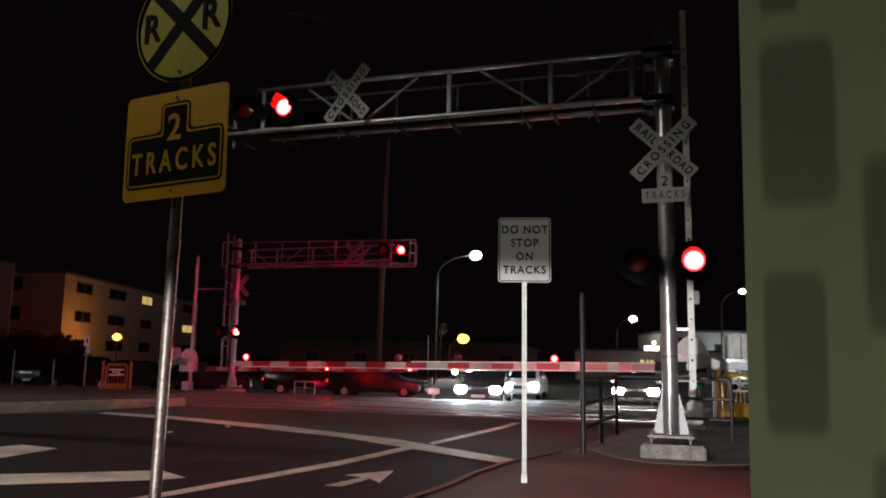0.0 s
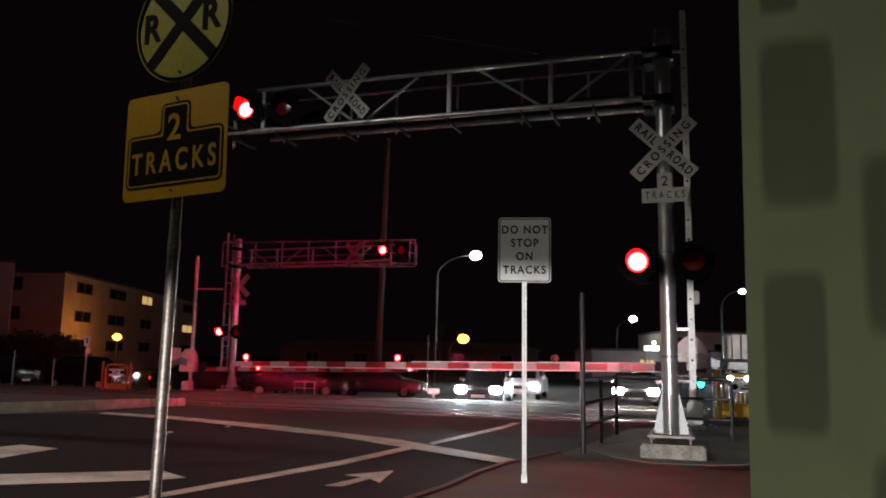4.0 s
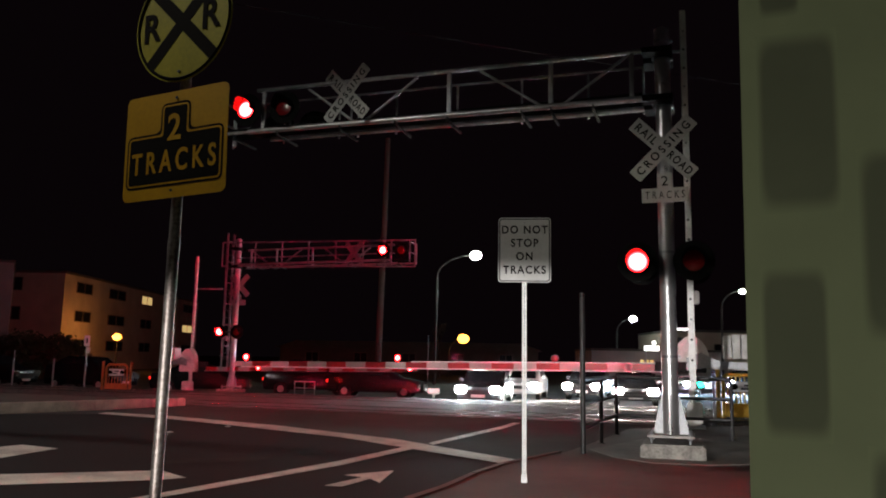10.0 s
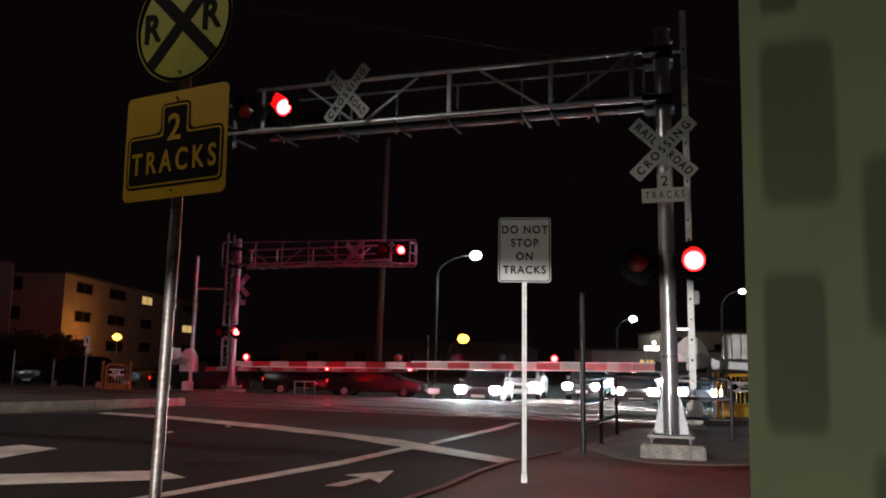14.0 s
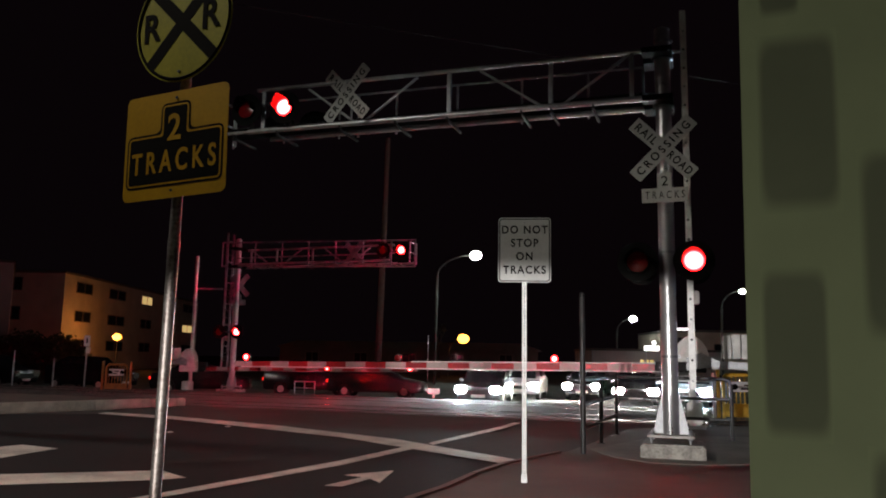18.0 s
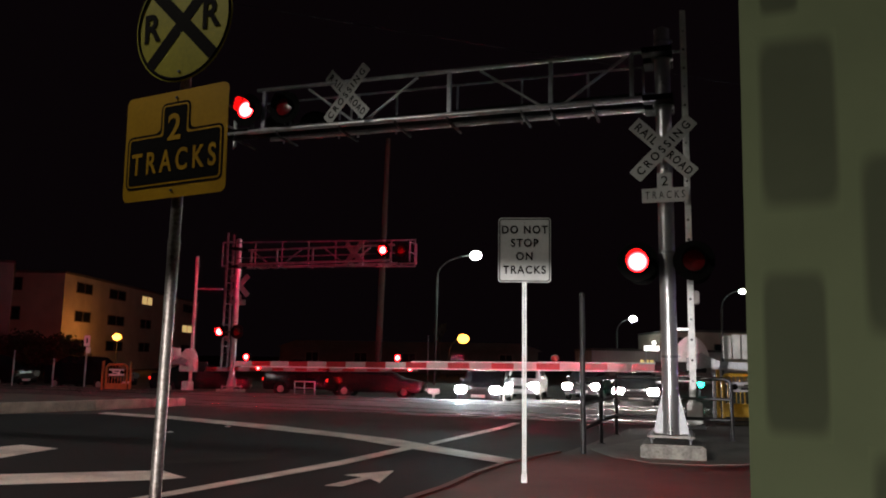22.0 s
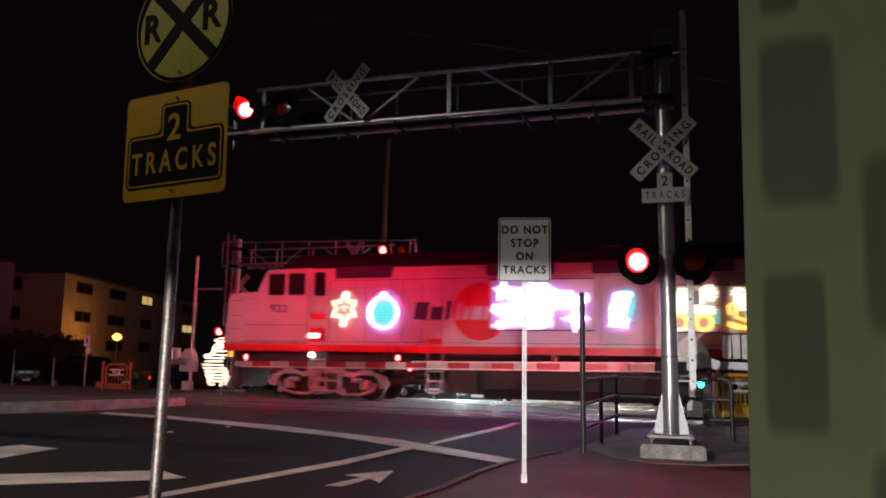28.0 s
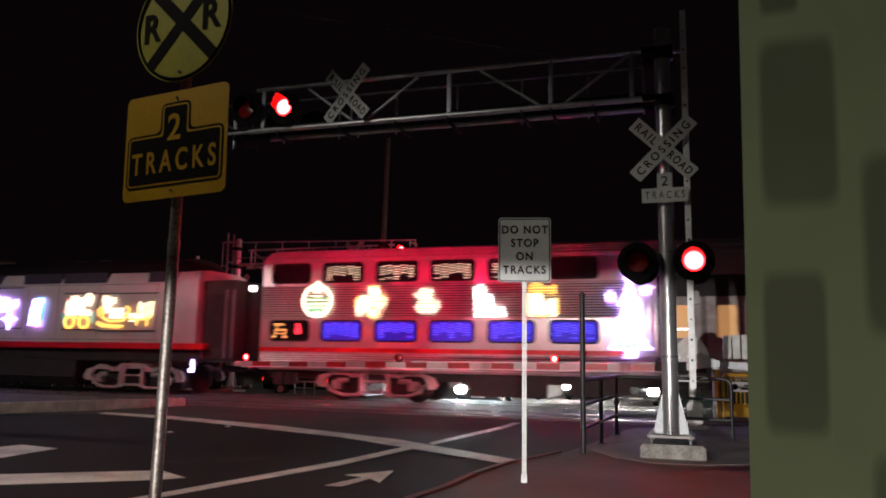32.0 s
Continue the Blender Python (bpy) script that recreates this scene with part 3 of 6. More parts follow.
def cantilever(m, label, away):
    """A signal mast with a walkway truss that reaches out along -x; its front is -y. away: seen from behind."""
    root = thing("crossing_signal_mast", m, label, "crossing signal", "signal masts of the crossing")
    tube(root, "mast", (0, 0, 0.42), (0, 0, 6.7), 0.118, ALU, 28, "tall round aluminium mast")
    bm = bmesh.new()
    rod(bm, (0, 0, 6.7), (0, 0, 6.74), 0.124, 0.06, 24)
    part("mast_cap", bm, GALV, root)
    bm = bmesh.new()
    box(bm, (-0.33, -0.33, 0.385), (0.33, 0.33, 0.42), 0.006)
    part("base_plate", bm, TRUCK, root)
    for a in (0, 90, 180, 270):
        bm = bmesh.new()
        prism(bm, [(0.11, 0.42), (0.25, 0.42), (0.25, 0.46), (0.125, 1.0), (0.11, 1.0)], -0.008, 0.008)
        part("gusset", bm, GALV_DULL, root, "", pose(0, 0, 0, 0, 0, a + 0))
    for x in (-0.27, 0.27):
        for y in (-0.27, 0.27):
            bm = bmesh.new()
            rod(bm, (x, y, 0.3), (x, y, 0.47), 0.018, seg=8)
            rod(bm, (x, y, 0.36), (x, y, 0.385), 0.036, seg=6)
            rod(bm, (x, y, 0.42), (x, y, 0.445), 0.036, seg=6)
            part("anchor_bolt", bm, GALV_DULL, root)
    bm = bmesh.new()
    box(bm, (-0.42, -0.45, 0.0), (0.48, 0.45, 0.3), 0.03)
    part("foundation", bm, OLD_CONCRETE, root, "chipped square concrete foundation")
    for z in (1.55, 3.12, 5.42, 6.2, 6.5):
        bm = bmesh.new()
        rod(bm, (0, 0, z - 0.018), (0, 0, z + 0.018), 0.126, seg=28)
        box(bm, (0.1, -0.03, z - 0.018), (0.16, 0.03, z + 0.018), 0.004)
        part("clamp_band", bm, GALV_DULL, root)
    # truss
    L, zt, zb = 7.15, 6.26, 5.49
    tube(root, "top_chord", (-0.1, -0.3, zt), (-L, -0.3, zt + 0.03), 0.036, GALV, 14)
    tube(root, "bottom_chord", (-0.1, -0.3, zb), (-L - 0.15, -0.3, zb + 0.03), 0.048, GALV, 14)
    tube(root, "rear_chord", (-0.1, 0.4, zb + 0.06), (-L - 0.1, 0.4, zb + 0.085), 0.045, GALV, 14)
    if away:
        tube(root, "handrail", (0.5, 0.45, 6.51), (-8.36, 0.45, 6.34), 0.024, GALV_DULL)
        tube(root, "toe_rail", (0.5, 0.45, 5.5), (-8.36, 0.45, 5.29), 0.024, GALV_DULL)
        for y in (-0.3, 0.45):
            tube(root, "end_post", (0.5, y, 5.5), (0.5, y, 6.5), 0.022, GALV_DULL)
    else:
        tube(root, "handrail", (-0.1, 0.45, 6.285), (-L - 0.95, 0.45, 6.32), 0.02, GALV_DULL)
    tube(root, "mid_rail", (-0.1, 0.45, 5.815), (-L - 0.95, 0.45, 5.845), 0.018, GALV_DULL)
    for x in (-0.45, -1.72, -3.44, -7.0):
        bm = bmesh.new()
        box(bm, (x - 0.035, -0.335, zb), (x + 0.035, -0.265, zt), 0.012)
        part("truss_post", bm, GALV_DULL, root)
    for x0, z0, x1, z1 in ((-4.01, 6.22, -4.95, 5.55), (-2.9, 6.22, -1.88, 5.52), (-1.5, 5.53, -0.5, 6.22), (-5.2, 5.55, -6.1, 6.22)):
        tube(root, "diagonal", (x0, -0.3, z0), (x1, -0.3, z1), 0.024, GALV_DULL)
    for x in (-1.12, -2.4, -3.64, -4.88, -6.1, -7.33, -8.34) if away else (-0.32, -1.22, -2.36, -3.53, -4.69, -5.45, -5.6, -5.84, -7.0, -8.08):
        tube(root, "rail_post", (x, 0.45, 5.46 + x * 0.02 if away else zb), (x, 0.45, 6.49 + x * 0.02 if away else 6.3), 0.024 if away else 0.02, GALV_DULL)
    for x in (-1.05, -1.72, -2.2, -3.46, -4.4, -5.45, -6.7, -7.6):
        bm = bmesh.new()
        box(bm, (x - 0.022, -0.34, zb - 0.1), (x + 0.022, 0.44, zb - 0.055), 0.008)
        box(bm, (x - 0.012, -0.34, zb - 0.1), (x + 0.012, -0.26, zb + 0.02))
        part("walkway_bracket", bm, GRATING, root)
    bm = bmesh.new()
    for i in range(12):
        y = -0.2 + 0.055 * i
        box(bm, (-8.1, y, zb + 0.116), (-0.3, y + 0.006, zb + 0.136))
    for i in range(80):
        x = -8.1 + 0.0975 * i
        box(bm, (x, -0.2, zb + 0.12), (x + 0.006, 0.42, zb + 0.13))
    part("walkway_grating", bm, LAMP_BLACK, root, "open steel walkway grating")
    for y in (-0.3, 0.45):
        tube(root, "end_post", (-8.12, y, zb - 0.03), (-8.12, y, 6.28), 0.02, GALV)
    for z in (5.86, 6.28):
        tube(root, "end_rail", (-8.12, -0.3, z), (-8.12, 0.45, z), 0.018, GALV_DULL)
    tube(root, "end_beam", (-8.14, -0.32, zb + 0.02), (-7.15, -0.32, zb + 0.02), 0.03, GALV)
    for z in (zb, zt):
        bm = bmesh.new()
        box(bm, (-0.3, -0.36, z - 0.045), (0.16, -0.1, z + 0.045), 0.012)
        box(bm, (-0.3, 0.1, z - 0.045), (0.16, 0.48, z + 0.045), 0.012)
        box(bm, (-0.16, -0.16, z - 0.05), (0.16, 0.16, z + 0.05), 0.01)
        part("mast_bracket", bm, LAMP_BLACK, root)
    # ladder, seen from its edge
    for y in (-0.09, 0.35):
        bm = bmesh.new()
        box(bm, (0.28, y - 0.012, 1.08), (0.37, y + 0.012, 6.95), 0.004)
        part("ladder_rail", bm, GALV_DULL if away else PALE_ALU, root)
    for i in range(19):
        tube(root, "rung", (0.325, -0.11, 1.2 + 0.3 * i), (0.325, 0.37, 1.2 + 0.3 * i), 0.019, BLACK if i % 3 else GALV_DULL, 8)
    for z in (1.96, 4.0, 6.32):
        bm = bmesh.new()
        box(bm, (0.1, -0.02, z - 0.02), (0.33, 0.02, z + 0.02), 0.005)
        part("ladder_bracket", bm, GALV, root)
    bm = bmesh.new()
    box(bm, (0.36, -0.08, 2.33), (0.45, 0.06, 2.53), 0.015)
    part("junction_box", bm, TRUCK, root)
    # signs
    crossbuck(root, pose(-0.01, -0.19, 4.715), away)
    crossbuck(root, pose(-5.3, -0.4, 6.02, 0, 0, -14), away)
    bm = bmesh.new()
    prism(bm, [(-0.34, 3.87), (0.34, 3.87), (0.34, 4.09), (0.11, 4.09), (0.11, 4.32), (-0.11, 4.32), (-0.11, 4.09), (-0.34, 4.09)], -0.2, -0.194)
    plate = part("track_count_plate", bm, SIGN_BACK if away else WHITE_SIGN, root, "bare aluminium back of a plate" if away else "white plate with black lettering")
    words("TRACKS", 0.155, SIGN_BLACK, plate, facing(0, -0.202, 3.985), gap=1.6, fit=(0.58, 0.115))
    words("2", 0.22, SIGN_BLACK, plate, facing(0, -0.202, 4.2), fit=(0.1, 0.15))
    # lamps
    if not away:
        signal_lamp(root, pose(-0.42, -0.28, 2.96), 0)
        signal_lamp(root, pose(0.39, -0.28, 2.96), 1)
        signal_lamp(root, pose(-7.26, -0.5, 5.88), 0)
        signal_lamp(root, pose(-6.48, -0.5, 5.86), 1)
        for x, y, z, sd, aim, tip, kind in ((-0.42, 0.3, 2.96, 0, 30, 3, LENS_REAR), (0.39, 0.3, 2.96, 1, 36, 3, LENS_REAR), (-7.26, 0.7, 5.88, 0, 30, -6, LENS_BEAM), (-6.48, 0.7, 5.86, 1, 22, -6, LENS_BEAM)):
            signal_lamp(root, pose(x, y, z) @ pose(0, 0, 0, 0, 0, 180 + aim) @ pose(0, 0, 0, -tip, 0, 0), sd, 0.3, kind, True)
        tube(root, "lamp_arm", (-0.42, 0.02, 2.96), (0.39, 0.02, 2.96), 0.03, BLACK)
        tube(root, "lamp_arm", (-7.26, -0.22, 5.9), (-6.48, -0.22, 5.9), 0.03, BLACK)
        for x in (-7.26, -6.48):
            tube(root, "lamp_hanger", (x, -0.24, 5.52), (x, -0.24, 5.95), 0.024, GALV_DULL)
    else:
        turn = pose(0, 0, 0, 0, 0, 180)
        for x, z, sd in ((0.49, 2.7, 0), (-0.36, 2.7, 1), (-7.03, 5.95, 0), (-7.82, 5.93, 1)):
            # seen from behind, the sides swap
            signal_lamp(root, pose(x, 0.4 if x > -1 else 0.62, z) @ turn, sd)
        tube(root, "lamp_arm", (-0.36, 0.05, 2.7), (0.49, 0.05, 2.7), 0.03, BLACK)
        tube(root, "lamp_arm", (-7.82, 0.3, 5.95), (-7.03, 0.3, 5.95), 0.03, BLACK)
    return root


cantilever(pose(3.42, 11.6, 0.0, 0, 0, TURN), "aluminium crossing signal mast with a cantilevered walkway truss", False)
cantilever(trk(-9.85, 6.0, -0.25, 180), "red-lit crossing signal mast with its truss over the far lanes", True)


# ---- gates ----


def gate(m, arm_len, rise, z0, label, blinkers, steady, far=False):
    """A lowered gate: the arm reaches out along -x from its machine at the origin."""
    root = thing("crossing_gate", m, label, "crossing gate", "lowered gates")
    tube(root, "gate_post", (0.0, 0.1, 0.0), (0.0, 0.1, 6.0 if far else 1.0), 0.07, WHITE_PAINT, 16, "white painted post")
    bm = bmesh.new()
    box(bm, (-0.25, -0.1, 0.0), (0.25, 0.35, 0.1), 0.01)
    part("post_base", bm, GALV_DULL, root)
    bm = bmesh.new()
    box(bm, (-0.12, 0.0, 0.12), (0.2, 0.42, 0.58), 0.03)
    part("relay_box", bm, WHITE_PAINT, root)
    bm = bmesh.new()
    pts = [(0.38 * math.cos(radians(a)), 1.36 + 0.62 * math.sin(radians(a))) for a in range(0, 181, 15)] + [(-0.38, 1.0), (0.38, 1.0)]
    prism(bm, pts, 0.1, 0.42)
    bmesh.ops.bevel(bm, geom=bm.edges[:], offset=0.03, segments=2, affect='EDGES')
    part("gate_machine", bm, WHITE_PAINT, root, "rounded white gate machine housing")
    # arm
    bm = bmesh.new()
    box(bm, (-0.75, -0.06, 1.2), (0.3, 0.06, 1.42), 0.02)
    part("arm_bracket", bm, GRATING, root)
    n = int(round(arm_len / 0.53))
    step = arm_len / n
    tilt = pose(0, 0, z0, 0, math.degrees(math.atan2(rise, arm_len)), 0)
    for k in range(n):
        bm = bmesh.new()
        x = -0.7 - k * step
        h = 0.085 - 0.022 * k / n
        box(bm, (x - step, -0.02, -h), (x, 0.02, h), 0.006)
        part("arm_stripe", bm, ARM_WHITE if k % 2 else RED_STRIPE, root, "white reflective stripe" if k % 2 else "red reflective stripe", tilt)
    bm = bmesh.new()
    rod(bm, (-0.6, -0.03, -0.092), (-0.7 - arm_len * 0.98, -0.03, -0.072), 0.014, seg=6)
    part("lamp_conduit", bm, PALE_ALU, root, "pale conduit along the arm", tilt)
    if not far:
        bm = bmesh.new()
        rod(bm, (-0.6, -0.03, 0.092), (-6.3, -0.03, 0.08), 0.014, seg=6)
        part("arm_stiffener", bm, PALE_ALU, root, "bright aluminium edge of the arm's inner half", tilt)
    for x, sd in blinkers + [(s, None) for s in steady]:
        bm = bmesh.new()
        box(bm, (-0.05, 0.03, -0.13), (0.05, 0.1, -0.04), 0.01)
        ring(bm, (0, 0.02, 0), 0.085, 0.012, 20, 6)
        rod(bm, (0, 0.05, 0), (0, 0.07, 0), 0.085, seg=18)
        ring(bm, (0, 0.1, 0), 0.085, 0.012, 20, 6)
        can = part("arm_lamp", bm, BLACK, root, "small red gate lamp", tilt @ (pose(x, 0.05, 0.03, 0, 0, 180) if far else pose(x, -0.03, 0.17)))
        for y, a in ((0.0, 0.0), (0.12, 180.0)):
            ln = new("lens", LENS_SMALL)
            ln.parent = can
            ln.matrix_basis = pose(0, y, 0, 0, 0, a)
            if sd is not None:
                FLASHERS.append((ln, sd, y, a))
    # counterweights behind the pivot
    for y in (-0.1, 0.52):
        bm = bmesh.new()
        prism(bm, [(-0.1, 1.24), (0.4, 1.32), (1.35, 1.26), (1.35, 1.42), (0.55, 1.44), (0.2, 1.62), (-0.1, 1.5)], y, y + 0.03)
        part("counterweight_arm", bm, GALV_DULL, root)
    for x, z0, z1 in ((0.72, 1.5, 1.98), (0.9, 1.5, 2.0), (1.08, 1.5, 2.0), (1.26, 1.46, 1.98)):
        bm = bmesh.new()
        box(bm, (x - 0.075, -0.02, z0), (x + 0.075, 0.48, z1), 0.015)
        part("counterweight", bm, WHITE_PAINT, root, "white counterweight plate")
    bm = bmesh.new()
    box(bm, (0.3, -0.06, 1.27), (0.78, 0.0, 1.4), 0.012)
    box(bm, (0.82, -0.06, 1.27), (1.38, 0.0, 1.4), 0.012)
    part("weight_bar", bm, TRUCK, root)
    return root


gate(trk(8.85, -5.3, 0.06), 10.45, -0.1, 1.3, "lowered crossing gate with a long red and white striped arm", [(-2.9, 1), (-6.65, 0)], [-10.8])
gate(trk(-11.86, 6.0, -0.25, 180), 9.7, 0.14, 1.12, "lowered red and white gate with a tall white post", [(-6.5, 1), (-3.3, 0)], [-10.1], True)
bm = bmesh.new()
rod(bm, (0, 0, 0), (1.3, 0, -0.02), 0.03, seg=8)
thing("gate_post_arm", trk(-11.86, 6.0, 4.33), "thin white bracket on the tall gate post", "bracket", bm=bm, mat=WHITE_PAINT)


# ---- signs by the road ----


def softened(pts, r, k=4):
    """The outline with every corner, inner or outer, rounded off."""
    out = []
    for i, p in enumerate(pts):
        p, a, b = Vector(p), Vector(pts[i - 1]), Vector(pts[(i + 1) % len(pts)])
        u, v = p + (a - p).normalized() * r, p + (b - p).normalized() * r
        out += [tuple(u.lerp(p, j / k).lerp(p.lerp(v, j / k), j / k)) for j in range(k + 1)]
    return out


def advance_sign():
    root = thing("warning_sign", pose(-1.95, 5.45, 0.0), "yellow round crossing warning sign on a steel pipe post", "road sign")
    tube(root, "post", (0.008, 0.03, 2.2), (0.025, 0.03, 4.35), 0.0385, POLE_WORN, 20, "scuffed galvanised pipe post")
    tube(root, "post_sleeve", (-0.0095, 0.03, 0.0), (0.0085, 0.03, 2.24), 0.0405, POLE_WORN, 20)
    bm = bmesh.new()
    rod(bm, (0.0083, 0.03, 2.2), (0.0088, 0.03, 2.28), 0.0435, seg=20)
    part("sleeve_collar", bm, POLE_WORN, root)
    face = pose(-0.015, -0.03, 0, 0, 0, -25.1)
    bm = bmesh.new()
    prism(bm, round_rect(0.972, 0.801, 0.05), 0.0, 0.004)
    panel = part("lower_panel", bm, YELLOW_SIGN, root, "yellow panel with a black raised-step plaque", face @ pose(0.0, 0, 2.978, 0, -1.16, 0))
    shape = [(-0.461, -0.312), (0.455, -0.312), (0.455, 0.1), (0.142, 0.1), (0.142, 0.317), (-0.14, 0.317), (-0.14, 0.097), (-0.461, 0.097)]

    def inset(k):
        return softened([(x - math.copysign(k, x), z + (k if z < 0 else -k)) for x, z in shape], 0.055 - k)
    for k, mat, y, nm in ((0.0, SIGN_BLACK, -0.002, "plaque"), (0.017, YELLOW_SIGN, -0.0035, "plaque_border"), (0.03, SIGN_BLACK, -0.005, "plaque_field")):
        bm = bmesh.new()
        prism(bm, inset(k), y, 0.0)
        part(nm, bm, mat, panel)
    words("TRACKS", 0.25, YELLOW_SIGN, panel, facing(-0.004, -0.007, -0.122), gap=1.45, bold=0.004, fit=(0.80, 0.168))
    words("2", 0.26, YELLOW_SIGN, panel, facing(-0.003, -0.007, 0.128), bold=0.004, fit=(0.125, 0.2))
    for x, z in ((-0.01, -0.346), (0.003, 0.348)):
        bm = bmesh.new()
        rod(bm, (x, -0.008, z), (x, 0.03, z), 0.011, seg=8)
        part("bolt", bm, BLACK, panel)
    bm = bmesh.new()
    prism(bm, disc_pts(0.463, 56), 0.0, 0.004)
    disc = part("round_panel", bm, LIME_SIGN, root, "round yellow panel with a black cross", face @ pose(0.003, 0, 3.912, 0, -1.16, 0))
    bm = bmesh.new()
    ring(bm, (0, 0.0, 0), 0.44, 0.013, 56, 4)
    part("border", bm, SIGN_BLACK, disc)
    for a in (45, -45):
        bm = bmesh.new()
        box(bm, (-0.437, -0.0022 - 0.0005 * (a > 0), -0.05), (0.437, 0.0, 0.05))
        part("cross_bar", bm, SIGN_BLACK, disc, "", pose(0, 0, 0, 0, a, 0))
    for x, z in ((-0.293, 0.004), (0.276, 0.016)):
        words("R", 0.36, SIGN_BLACK, disc, facing(x, -0.004, z), bold=0.008, fit=(0.165, 0.228))
    bm = bmesh.new()
    rod(bm, (-0.013, -0.008, -0.385), (-0.013, 0.03, -0.385), 0.011, seg=8)
    part("bolt", bm, BLACK, disc)


def no_stop_sign():
    root = thing("regulatory_sign", pose(0.955, 8.9, 0.1, 0, 0, -6), "white no-stopping sign on a perforated square post", "road sign")
    bm = bmesh.new()
    n, w = 82, 0.025
    for side in range(4):
        m = pose(0, 0, 0, 0, 0, 90 * side)
        cols = (-w, -0.006, 0.006, w)
        for k in range(n):
            z0 = k * 0.0285
            zs = (z0, z0 + 0.008, z0 + 0.020, z0 + 0.0285)
            for i in range(3):
                for j in range(3):
                    if i == 1 and j == 1:
                        continue
                    bm.faces.new([bm.verts.new(m @ Vector((x, -w, z))) for x, z in ((cols[i], zs[j]), (cols[i + 1], zs[j]), (cols[i + 1], zs[j + 1]), (cols[i], zs[j + 1]))])
    bmesh.ops.remove_doubles(bm, verts=bm.verts[:], dist=1e-5)
    part("post", bm, PALE_ALU, root, "perforated galvanised square post")
    bm = bmesh.new()
    box(bm, (-0.034, -0.034, 0.0), (0.034, 0.034, 0.09), 0.005)
    part("post_sleeve", bm, PALE_ALU, root)
    bm = bmesh.new()
    prism(bm, round_rect(0.61, 0.762, 0.035), -0.034, -0.03)
    panel = part("panel", bm, WHITE_SIGN, root, "white rectangular panel with black lettering", pose(0, 0, 2.635))
    bm = bmesh.new()
    out, inn = round_rect(0.588, 0.74, 0.03), round_rect(0.566, 0.718, 0.024)
    vo = [bm.verts.new((x, -0.0365, z)) for x, z in out]
    vi = [bm.verts.new((x, -0.0365, z)) for x, z in inn]
    for i in range(len(out)):
        bm.faces.new((vo[i], vo[(i + 1) % len(out)], vi[(i + 1) % len(out)], vi[i]))
    part("border", bm, SIGN_BLACK, panel)
    for text, z in (("DO NOT", 0.235), ("STOP", 0.078), ("ON", -0.08), ("TRACKS", -0.238)):
        words(text, 0.13, SIGN_BLACK, panel, facing(0, -0.0365, z), 0.9, gap=1.22, bold=0.003)
    for z in (-0.3, 0.32):
        bm = bmesh.new()
        rod(bm, (0, -0.04, z), (0, -0.02, z), 0.008, seg=8)
        part("bolt", bm, GALV_DULL, panel)


advance_sign()
no_stop_sign()


# a paler concrete pad round the mast's foot, and reflector studs on the road
bm = bmesh.new()
pad = [(2.35, 12.3), (2.5, 11.3), (2.9, 10.75), (3.6, 10.6), (4.5, 10.8), (6.4, 11.6), (6.8, 14.6), (4.2, 14.8)]
low, top = [[bm.verts.new((x, y, z)) for x, y in pad] for z in (0.08, 0.107)]
bm.faces.new(top)
for a in range(len(pad)):
    b = (a + 1) % len(pad)
    bm.faces.new((low[a], low[b], top[b], top[a]))
thing("mast_pad", Matrix.Identity(4), "pale stained concrete pad round the mast's foot", "concrete pad", kind="structure", bm=bm, mat=CONCRETE)
for x, y in ((-5.09, 14.83), (-4.37, 16.19)):
    bm = bmesh.new()
    rod(bm, (0, 0, -0.005), (0, 0, 0.012), 0.06, 0.055, 16)
    rod(bm, (0, 0, 0.012), (0, 0, 0.022), 0.055, 0.03, 16)
    thing("road_stud", pose(x, y, ground_z(x, y) + 0.004), "small round white road stud on dark asphalt", "road stud", "studs on the road", bm=bm, mat=WHITE_PAINT)


# ---- railings on the pavement ----


def railing():
    root = thing("railing", pose(0, 0, 0.1), "black tubular steel railing round the signal's foundation", "railing")
    A, B, C = Vector((2.14, 11.73, 0)), Vector((3.35, 14.88, 0)), Vector((5.2, 13.95, 0))
    mid = A.lerp(B, 0.48)
    for p, h in ((mid, 1.08), (B, 1.08), (C, 1.0), (B.lerp(C, 0.5), 0.72)):
        bm = bmesh.new()
        rod(bm, p, p + Vector((0, 0, h)), 0.034, seg=12)
        rod(bm, p, p + Vector((0, 0, 0.012)), 0.07, seg=12)
        part("post", bm, BLACK_RAIL, root)
    up = Vector((0, 0, 1))
    bm = bmesh.new()
    path_rod(bm, [A + up * 1.08, B + up * 1.08], 0.032, 10)
    part("top_rail", bm, BLACK_RAIL, root)
    bm = bmesh.new()
    d = (C - B).normalized()
    path_rod(bm, [B + up * 1.08, C - d * 0.12 + up * 1.08, C - d * 0.03 + up * 1.05, C + up * 0.97], 0.034, 10)
    part("top_rail", bm, BLACK_RAIL, root)
    for z in (0.36, 0.72):
        for a, b in ((A, B), (B, C)):
            tube(root, "mid_rail", a + up * z, b + up * z, 0.03, BLACK_RAIL)
    tall = thing("bollard_post", pose(2.14, 11.73, 0.1), "tall slim black steel post at the railing's end", "post")
    tube(tall, "shaft", (0, 0, 0), (0, 0, 2.36), 0.04, BLACK_RAIL, 14)
    bm = bmesh.new()
    bmesh.ops.create_uvsphere(bm, u_segments=14, v_segments=8, radius=0.048, matrix=Matrix.Translation((0, 0, 2.36)))
    part("cap", bm, BLACK_RAIL, tall)


railing()
# ---- the train ----


